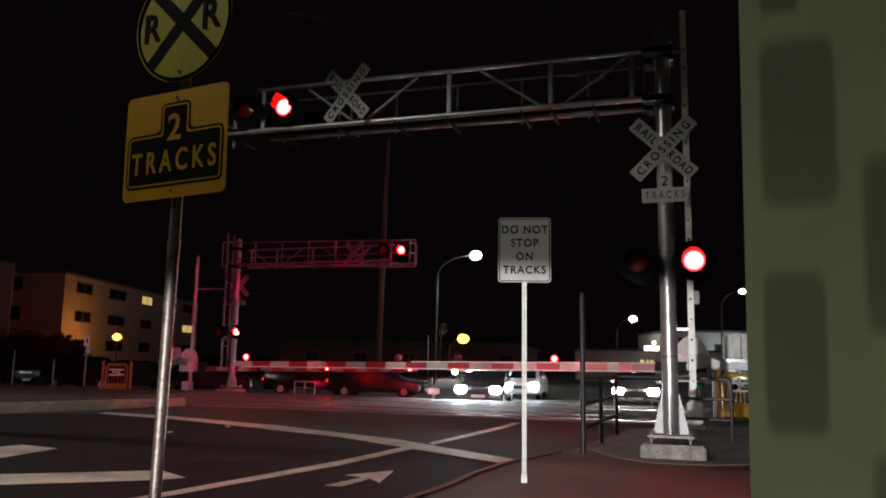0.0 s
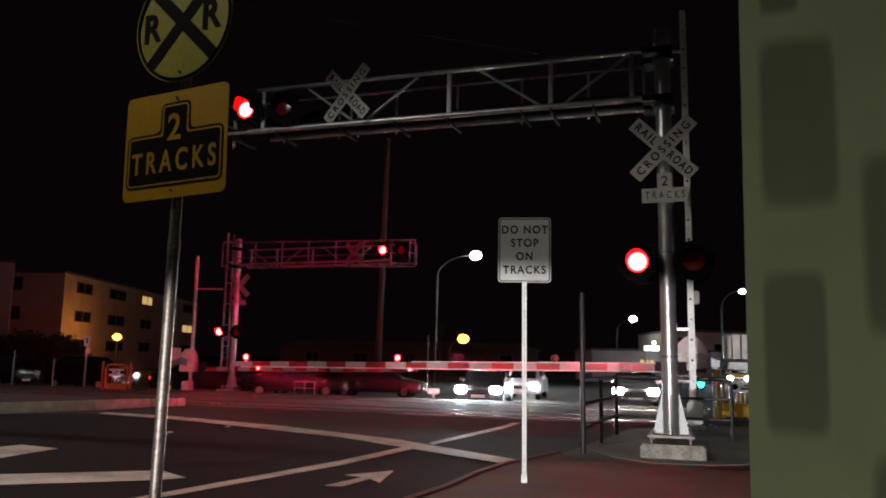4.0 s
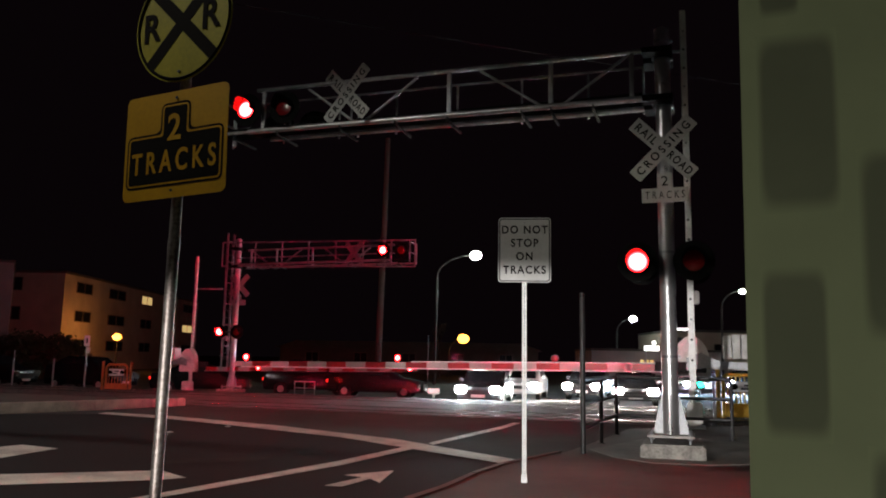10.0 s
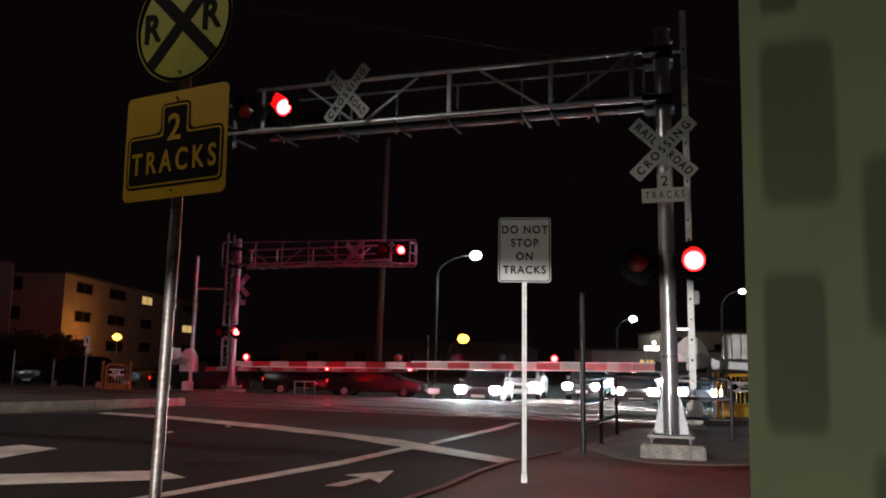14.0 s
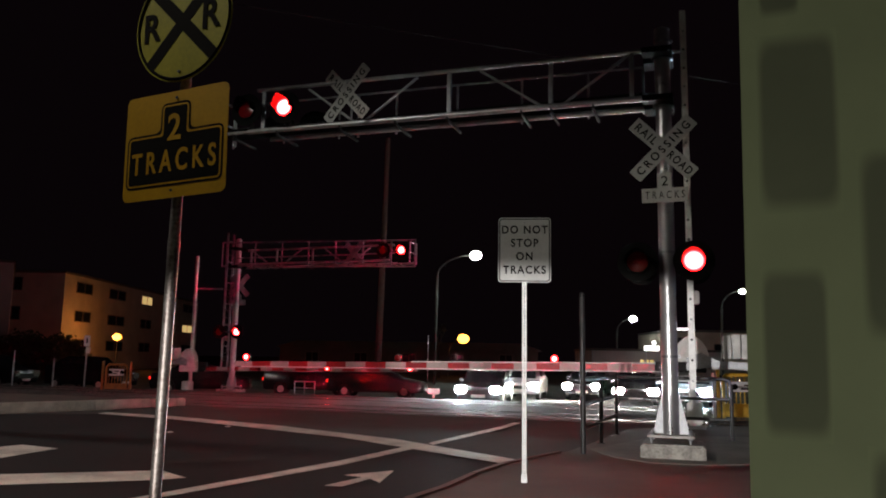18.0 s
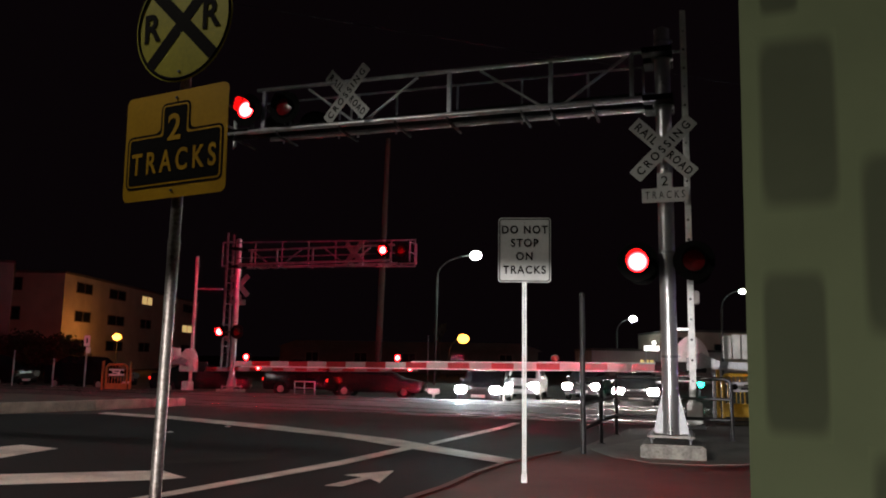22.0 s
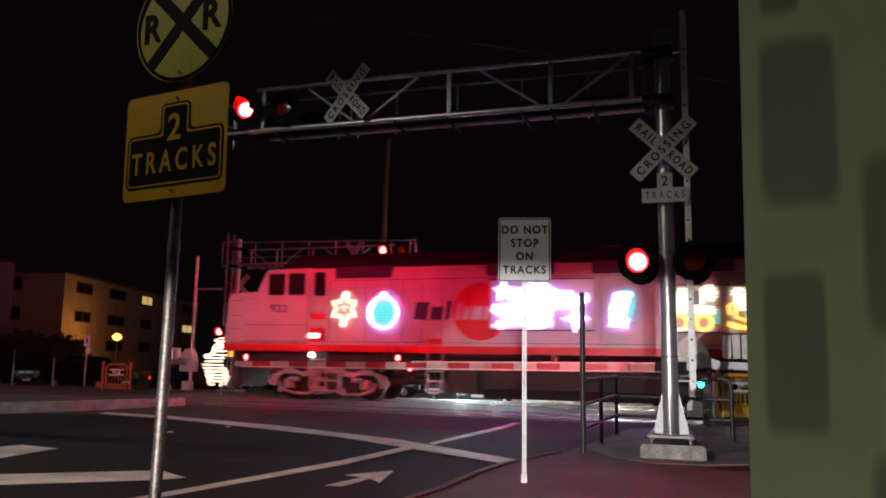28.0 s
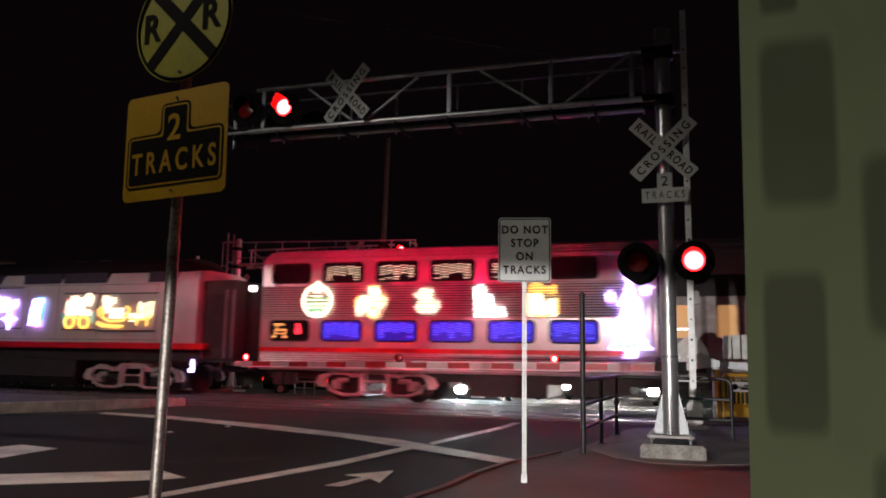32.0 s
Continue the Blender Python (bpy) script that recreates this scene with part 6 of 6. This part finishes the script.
yellow_barrier(pose(-12.75, 30.6, -0.12, 0, 0, 8), 0.78, "dimmed orange pedestrian swing gate with a notice plate", DIM_ORANGE)
yellow_barrier(pose(7.95, 20.1, 0.02, 0, 0, -10), 1.25, "yellow tubular pedestrian gate with a notice plate", YELLOW_PAINT)
bm = bmesh.new()
rod(bm, (0, 0, 0), (0, 0, 1.2), 0.038, seg=14)
thing("bollard", pose(7.0, 19.95, 0.02), "slim white steel post beside the gate", "post", bm=bm, mat=WHITE_PAINT)

rack = thing("bike_rack", trk(-5.84, 5.0, -0.05), "pale tubular steel frame of square cells behind the track", "rack")
for x in (-0.44, 0.0, 0.44):
    tube(rack, "upright", (x, 0, 0), (x, 0, 0.53), 0.016, GALV_DULL, 8)
for z in (0.04, 0.28, 0.53):
    tube(rack, "crossbar", (-0.44, 0, z), (0.44, 0, z), 0.016, GALV_DULL, 8)

box_post = thing("marker_box", pose(-0.3, 33.0, -0.42), "small white box on a short post", "utility box")
tube(box_post, "post", (0, 0, 0), (0, 0, 0.42), 0.06, WHITE_PAINT, 10)
bm = bmesh.new()
box(bm, (-0.24, -0.12, 0.4), (0.26, 0.12, 0.64), 0.02)
part("box", bm, WHITE_PAINT, box_post)

for x, y, h, sign in ((-15.1, 33.0, 1.95, 1), (-17.6, 32.0, 1.48, 0), (-15.95, 32.0, 1.18, 0), (-0.75, 44.0, 3.2, 0)):
    p = thing("sign_post" if sign else "fence_post", pose(x, y, ground_z(x, y) + (0.0 if sign else 0.0)), "small pale sign on a thin post" if sign else "thin dark steel post at the lot's edge", "post", "thin posts")
    tube(p, "shaft", (0, 0, 0), (0, 0, h), 0.03, GALV_DULL, 8)
    if sign:
        bm = bmesh.new()
        box(bm, (-0.13, -0.04, h - 0.25), (0.13, -0.03, h + 0.2), 0.006)
        sp = part("panel", bm, WHITE_SIGN, p)
        bm = bmesh.new()
        box(bm, (-0.03, -0.045, h - 0.12), (0.03, -0.04, h + 0.1))
        part("text_bar", bm, SIGN_BLACK, sp)
        bm = bmesh.new()
        box(bm, (-0.02, -0.04, h - 0.55), (0.17, -0.03, h - 0.3), 0.004)
        part("panel", bm, WHITE_SIGN, p)


def traffic_signal(m, mesh, label, turning=False):
    root = thing("traffic_signal", m, label, "traffic light", "street signals")
    bm = bmesh.new()
    box(bm, (-0.26, 0.06, -0.3), (0.26, 0.4, 0.85), 0.05)
    part("housing", bm, BLACK, root)
    tube(root, "pole", (0, 0.25, -0.42 - m.translation.z), (0, 0.25, -0.25), 0.06, GALV_DULL, 10)
    ln = new("lens", mesh)
    ln.parent = root
    ln["label"] = "round glowing lens"
    return ln


GREEN = traffic_signal(pose(15.03, 45.0, 0.27), LENS_GREEN, "street signal with a green lens across the tracks")
traffic_signal(pose(18.72, 60.0, 2.57), LENS_SMALL, "distant street signal with a small red lens")


def street_lamp(x, y, z, arm, mat, r, label):
    root = thing("street_lamp", pose(x, y, ground_z(x, y)), label, "street lamp", "street lamps")
    h = z - ground_z(x, y)
    if arm:
        tube(root, "pole", (-arm, 0, 0), (-arm + 0.1, 0, h - 1.6), 0.1, POLE_DARK, 12)
        bm = bmesh.new()
        path_rod(bm, [(-arm + 0.1 + (arm - 0.1) * (1 - math.cos(radians(a))), 0, h - 1.6 + 1.65 * math.sin(radians(a))) for a in range(0, 91, 10)], 0.06, 8)
        part("arm", bm, POLE_DARK, root)
    else:
        tube(root, "pole", (0, 0, 0), (0, 0, h - r), 0.07, POLE_DARK, 10)
    bm = bmesh.new()
    box(bm, (-0.35, -0.2, h + 0.08), (0.35, 0.2, h + 0.22), 0.06)
    part("housing", bm, POLE_DARK, root)
    bm = bmesh.new()
    bmesh.ops.create_uvsphere(bm, u_segments=20, v_segments=12, radius=r, matrix=Matrix.Translation((0, -0.1, h)) @ Matrix.Diagonal((1, 1, 0.8, 1)))
    part("globe", bm, mat, root, "glowing lamp globe")


street_lamp(2.42, 56.0, 9.02, 2.9, LAMP_WHITE, 0.42, "tall street lamp with a curved arm and white light")
street_lamp(2.26, 80.0, 3.55, 1.6, LAMP_AMBER, 0.6, "amber street lamp far up the road")
street_lamp(-33.0, 78.7, 3.12, 0, LAMP_AMBER, 0.42, "amber lamp in front of the apartment block")
street_lamp(22.35, 90.0, 6.44, 2.0, LAMP_WHITE, 0.42, "distant white street lamp")
street_lamp(27.4, 70.0, 8.02, 2.0, LAMP_WHITE, 0.28, "distant white street lamp beside the road")

# utility pole and wires
up = thing("utility_pole", pose(-3.69, 45.0, -0.42, 0, 1.0, 0), "tall weathered wooden utility pole beyond the tracks", "utility pole")
bm = bmesh.new()
rod(bm, (0, 0, 0), (0, 0, 15.0), 0.2, 0.13, 14)
part("pole", bm, BARK, up)
bm = bmesh.new()
rod(bm, (0, 0, 15.0), (0, 0, 15.04), 0.14, 0.1, 14)
part("cap", bm, BARK, up)


def cable(a, b, sag, r, label):
    bm = bmesh.new()
    a, b = Vector(a), Vector(b)
    pts = [a.lerp(b, i / 24) - Vector((0, 0, sag * 4 * (i / 24) * (1 - i / 24))) for i in range(25)]
    rows = [[bm.verts.new(p + Vector((0, r * math.cos(math.tau * j / 5), r * math.sin(math.tau * j / 5)))) for j in range(5)] for p in pts]
    for u, v in zip(rows, rows[1:]):
        for j in range(5):
            bm.faces.new((u[j], v[j], v[(j + 1) % 5], u[(j + 1) % 5]))
    thing("overhead_cable", Matrix(), label, "cable", "overhead cables", bm=bm, mat=RUBBER)


copy_thing(up, pose(13.8, 24.6, -3.9, 0, 0, 70))
copy_thing(up, pose(-12.3, 15.6, -3.9, 0, 0, 70))
cable((-12.3, 15.6, 10.2), (13.8, 24.6, 10.2), 0.12, 0.008, "thin overhead cable across the night sky")


# ---- buildings and planting beyond ----


def window_unit(root, m, w, h, lit):
    bm = bmesh.new()
    box(bm, (-w / 2 - 0.08, -0.06, -h / 2 - 0.08), (w / 2 + 0.08, 0.02, -h / 2), 0.01)
    box(bm, (-w / 2 - 0.08, -0.06, h / 2), (w / 2 + 0.08, 0.02, h / 2 + 0.08), 0.01)
    box(bm, (-w / 2 - 0.08, -0.06, -h / 2), (-w / 2, 0.02, h / 2), 0.01)
    box(bm, (w / 2, -0.06, -h / 2), (w / 2 + 0.08, 0.02, h / 2), 0.01)
    box(bm, (-0.035, -0.05, -h / 2), (0.035, 0.02, h / 2))
    fr = part("window", bm, FRAME_BROWN, root, "", m)
    for x0, x1 in ((-w / 2, -0.035), (0.035, w / 2)):
        bm = bmesh.new()
        box(bm, (x0, -0.012, -h / 2), (x1, 0.012, h / 2))
        part("pane", bm, ROOM_LIT if lit else WINDOW_DARK, fr, "lit window pane" if lit else "")


def apartments():
    root = thing("apartment_building", pose(-37.5, 76.0, -0.42), "three-storey stucco apartment block with a flat roof", "building")
    # front along +y (its local x), facing +x
    bm = bmesh.new()
    box(bm, (-14.0, 0.0, 0.0), (0.0, 42.0, 9.7))
    part("wall", bm, STUCCO, root, "tan stucco walls")
    bm = bmesh.new()
    box(bm, (-14.15, -0.15, 9.7), (0.15, 42.15, 9.95), 0.03)
    part("roof", bm, ROOF, root, "flat roof with a thin parapet")
    side = pose(0.03, 0, 0, 0, 0, 90)
    for k, z in enumerate((8.55, 5.6, 2.7)):
        for i, y in enumerate((4.3, 12.6, 21.5, 30.0, 37.5)):
            w = 3.4 if i in (0, 2) else 4.4
            window_unit(root, pose(0.03, y, z, 0, 0, 90), w, 1.0, (k, i) == (0, 2) or (k, i) == (1, 4))
    for z in (8.6, 5.7, 2.8):
        for x in (-10.5, -5.0):
            window_unit(root, pose(x, -0.03, z), 1.6, 1.2, False)


apartments()
b2 = thing("neighbour_building", pose(-33.7, 60.0, -0.42, 0, 0, 29), "dark plain stucco building beside the bushes", "building")
bm = bmesh.new()
box(bm, (-14.0, 0.0, 0.0), (0.0, 12.0, 8.8))
part("wall", bm, STUCCO_GREY, b2)
bm = bmesh.new()
box(bm, (-14.1, -0.1, 8.8), (0.1, 12.1, 9.0), 0.03)
part("roof", bm, ROOF, b2)
for z in (2.4, 5.2, 7.6):
    window_unit(b2, pose(-4.0, -0.03, z), 1.6, 1.2, False)

shop = thing("shop_building", pose(17.5, 72.0, -0.42), "low dark shop with a lit white sign", "building")
bm = bmesh.new()
box(bm, (-3.5, 0.0, 0.0), (9.0, 9.0, 2.9))
part("wall", bm, STUCCO_GREY, shop)
bm = bmesh.new()
box(bm, (-3.6, -0.1, 2.9), (9.1, 9.1, 3.1), 0.02)
part("roof", bm, ROOF, shop)
bm = bmesh.new()
box(bm, (0.86, -2.1, 2.92), (2.2, -1.95, 3.36), 0.02)
part("sign_board", bm, SIGN_LIT, shop, "lit white sign board")
for x in (1.0, 2.05):
    tube(shop, "sign_leg", (x, -2.02, 0.0), (x, -2.02, 2.92), 0.06, GALV_DULL, 8)
bm = bmesh.new()
bmesh.ops.create_uvsphere(bm, u_segments=12, v_segments=8, radius=0.2, matrix=Matrix.Translation((1.75, -2.02, 3.62)))
part("sign_emblem", bm, SIGN_LIT, shop)
for x in (1.0, 1.45, 1.9):
    bm = bmesh.new()
    box(bm, (x, -0.06, 1.35), (x + 0.32, 0.0, 2.1), 0.01)
    w = part("window", bm, ROOM_LIT, shop, "dimly lit shop window")

far = thing("white_building", pose(30.0, 84.0, -0.42), "pale low building across the street", "building")
bm = bmesh.new()
box(bm, (-5.0, 0.0, 0.0), (14.0, 14.0, 5.2))
part("wall", bm, STUCCO, far)
bm = bmesh.new()
box(bm, (-5.1, -0.1, 5.2), (14.1, 14.1, 5.45), 0.02)
part("roof", bm, ROOF, far)
for x in (-3.0, 0.5, 4.0, 8.0):
    window_unit(far, pose(x, -0.03, 3.2), 1.6, 1.4, False)
low = thing("long_low_building", pose(-12.0, 96.0, -0.42), "long low dark building behind the parked cars", "building")
bm = bmesh.new()
box(bm, (-8.0, 0.0, 0.0), (24.0, 10.0, 3.0))
part("wall", bm, ROOF, low)
bm = bmesh.new()
prism(bm, [(-8.5, 3.0), (24.5, 3.0), (22.0, 3.9), (-6.0, 3.9)], -0.4, 10.4)
part("roof", bm, ROOF, low)
for x in (-4.0, 2.0, 8.0, 14.0, 20.0):
    window_unit(low, pose(x, -0.03, 1.9), 1.5, 1.1, False)


def bush(m, r, h, seed, label):
    """A shrub of many small leaf blades round a few stems."""
    root = thing("bush", m, label, "bush", "dark bushes by the lot")
    rng = random.Random(seed)
    for i in range(5):
        a = rng.uniform(0, 6.3)
        tube(root, "stem", (0.2 * math.cos(a), 0.2 * math.sin(a), 0), (r * 0.5 * math.cos(a), r * 0.5 * math.sin(a), h * 0.6), 0.05, BARK, 6)
    bm = bmesh.new()
    lobes = [(rng.uniform(-0.7, 0.7) * r, rng.uniform(-0.5, 0.5) * r, h * rng.uniform(0.35, 0.75), r * rng.uniform(0.35, 0.6)) for _ in range(9)]
    for i in range(5200):
        lx, ly, lz, lr = lobes[rng.randrange(9)]
        d = Vector((rng.gauss(0, 1), rng.gauss(0, 1), rng.gauss(0, 0.8))).normalized() * lr * rng.uniform(0.75, 1.08)
        p = Vector((lx, ly, max(0.05, lz + d.z))) + Vector((d.x, d.y, 0))
        u = Vector((rng.uniform(-1, 1), rng.uniform(-1, 1), rng.uniform(-1, 1))).normalized() * rng.uniform(0.09, 0.17)
        v = u.orthogonal().normalized() * u.length * 0.55
        bm.faces.new([bm.verts.new(p + q) for q in (-u, v, u, -v)])
    part("crown", bm, LEAF, root)


bush(pose(-31.5, 56.0, -0.42), 2.6, 2.8, 3, "dark rounded bush in front of the buildings")
bush(pose(-27.6, 55.0, -0.42), 2.4, 2.7, 4, "dark leafy bush beside the apartment block")
bush(pose(-34.5, 54.0, -0.42), 2.6, 3.0, 6, "dark leafy bush at the lot's end")



def bare_tree(m, h, seed, label):
    """A leafless street tree: a trunk that forks into ever thinner twigs."""
    root = thing("tree", m, label, "tree")
    rng = random.Random(seed)
    bm = bmesh.new()

    def limb(p, d, length, r, depth):
        q = p + d * length
        rod(bm, p, q, r, r * 0.68, 6)
        if depth:
            for i in range(3 if depth > 1 else 4):
                side = Vector((rng.uniform(-1, 1), rng.uniform(-1, 1), rng.uniform(-0.25, 0.8)))
                limb(q, (d + side * 0.75).normalized(), length * rng.uniform(0.6, 0.82), r * 0.6, depth - 1)
    trunk = bmesh.new()
    rod(trunk, (0, 0, 0), (0, 0, h * 0.4), 0.16, 0.11, 10)
    part("trunk", trunk, BARK, root)
    limb(Vector((0, 0, h * 0.39)), Vector((0.05, 0, 1)).normalized(), h * 0.2, 0.1, 5)
    tagged(part("crown", bm, BARK, root, "bare forking branches"), kind="stuff")


bare_tree(pose(-0.2, 77.0, -0.42), 5.2, 8, "leafless street tree beside the amber street lamp")

# ---- unseen posts for the lamps assumed beside the walker's road ----
street = thing("street_lamp", pose(-7.7, 5.0, 0.0), "street lamp by the pavement with a warm light", "street lamp", "street lamps")
tube(street, "pole", (0, 0, 0), (0, 0, 8.7), 0.09, GALV_DULL, 12)
tube(street, "arm", (0, 0, 8.7), (0.7, 0, 9.1), 0.05, GALV_DULL, 8)
copy_thing(street, pose(-18.7, 17.5, 0.2))


# unseen bollard, added only to hold the pillar's helper lamp
post = thing("fill_post", pose(-0.25, -0.6, 0.1), "low dark bollard added out of view round the pillar's fill light", "lamp")
tube(post, "pole", (0, 0, 0), (0, 0, 0.4), 0.05, POLE_DARK, 12)
for a in range(0, 360, 90):
    tube(post, "cage_rod", (0.045 * math.cos(radians(a + 20)), 0.045 * math.sin(radians(a + 20)), 0.4), (0.045 * math.cos(radians(a + 20)), 0.045 * math.sin(radians(a + 20)), 0.64), 0.004, POLE_DARK, 6)
bm = bmesh.new()
rod(bm, (0, 0, 0.64), (0, 0, 0.67), 0.06, 0.04, 14)
part("cap", bm, POLE_DARK, post)


# ---- what moves ----
BEAT, FIRST = 0.5955, 2.0      # the lamps change over every beat


def motions():
    end = 32.0
    # flashing lamps: each lamp unit turns its lit lens outwards for one beat and inwards for the next
    k = -4
    changes = []
    while FIRST + k * BEAT < end + 0.2:
        changes.append((FIRST + k * BEAT, (k % 2) == 0))      # even changes: side 1 comes on
        k += 1
    for lens, side, at_y, base in FLASHERS:
        rows = []
        # before the first listed change the other side is lit
        a = 180.0 if (changes[0][1] == (side == 1)) else 0.0
        rows.append((0.0, a))
        for t, to1 in changes:
            want = 0.0 if (to1 == (side == 1)) else 180.0
            lead = 0.04 if want == 0.0 else 0.0       # the lamp coming on is there as the other goes
            step = [(t - lead + 0.0133 * i, 60.0 * i) for i in range(4)]
            step = [(step[0][0] - 0.0133, 0.0)] + step + [(step[-1][0] + 0.0133, 180.0)]
            for tt, d in step:
                ang = a + d
                if 0.0 < tt < end:
                    rows.append((tt, ang))
            a += 180.0
            if t < 0:
                rows = [(0.0, a)]
        rows.append((end, rows[-1][1]))
        walk(lens, [(t, pose(0, at_y, 0, 0, 0, ang + base)) for t, ang in rows])
    walk(GREEN, [(0.0, pose(0, 0, 0, 0, 0, 180)), (2.6, pose(0, 0, 0, 0, 0, 180)), (2.7, pose(0, 0, 0, 0, 0, 240)), (2.8, pose(0, 0, 0, 0, 0, 300)), (2.9, pose(0, 0, 0, 0, 0, 360)), (end, pose(0, 0, 0, 0, 0, 360))])
    # train
    times = [0.0, 12.0, 22.0, 24.0] + [24.5 + 0.5 * i for i in range(16)]
    for ob, off in ((LOCO, 0.0), (CAR, 22.75)):
        walk(ob, [(t, trk(nose_at(t) + off, 0)) for t in times])
    turn_times = [0.0] + [0.1333 * i for i in range(1, 240)] + [end]
    for w, x, y in WHEELS:
        walk(w, [(t, pose(x, y, 0.58, 0, -math.degrees((nose_at(t) - NOSE0) / -0.5) % 360, 0)) for t in turn_times])

    # road vehicles
    def drive(ob, rows):
        walk(ob, [(t, on_road(x, y, r)) for t, x, y, r in rows])
    drive(CAR_PASS, [(0.0, -14.0, 36.2, 98), (4.0, -6.5, 34.2, 102), (4.7, -1.6, 31.0, 110), (5.1, 1.2, 29.7, 102), (5.5, 4.0, 29.07, 98), (6.0, 5.68, 28.8, 98), (6.5, 7.05, 28.6, 98), (7.2, 9.9, 28.4, 96), (9.0, 17.2, 27.1, 96), (14.0, 60.0, 22.0, 100), (32.0, 90.0, 14.0, 100)])
    drive(CAR_JOIN, [(0.0, 2.0, 75.0, 0), (4.5, 5.6, 52.0, -8), (6.0, 6.9, 42.0, -16), (6.6, 7.55, 39.54, -20), (32.0, 7.55, 39.54, -20)])
    drive(CAR_RIGHT, [(0.0, 33.0, 83.0, -22), (1.0, 30.0, 77.5, -22), (3.0, 27.0, 70.0, -22), (5.5, 23.4, 62.2, -22), (6.5, 22.4, 60.0, -22), (7.5, 21.7, 57.0, -22), (8.5, 19.8, 52.0, -24), (9.5, 17.1, 48.6, -28), (10.4, 15.4, 49.8, -60), (11.4, 14.1, 51.6, -40), (12.2, 14.0, 52.2, -14), (16.6, 14.0, 52.2, -14), (17.3, 13.2, 44.0, -16), (17.9, 11.6, 35.0, -30), (18.2, 11.4, 34.3, -25), (18.6, 11.7, 33.6, 15), (19.0, 12.4, 33.2, 50), (19.6, 14.0, 32.5, 78), (21.5, 24.0, 31.0, 85), (32.0, 80.0, 24.0, 95)])
    drive(CAR_LATE, [(0.0, 52.0, 130.0, -22), (9.0, 23.5, 66.0, -22), (10.3, 17.4, 44.0, -24), (11.0, 12.8, 33.8, -30), (12.0, 12.3, 34.0, -33), (13.0, 12.15, 34.05, -30), (14.0, 12.0, 34.1, -35), (14.3, 11.9, 33.8, -5), (14.7, 12.4, 33.3, 40), (15.3, 14.0, 32.5, 75), (17.0, 22.0, 31.0, 85), (32.0, 80.0, 25.0, 95)])


motions()
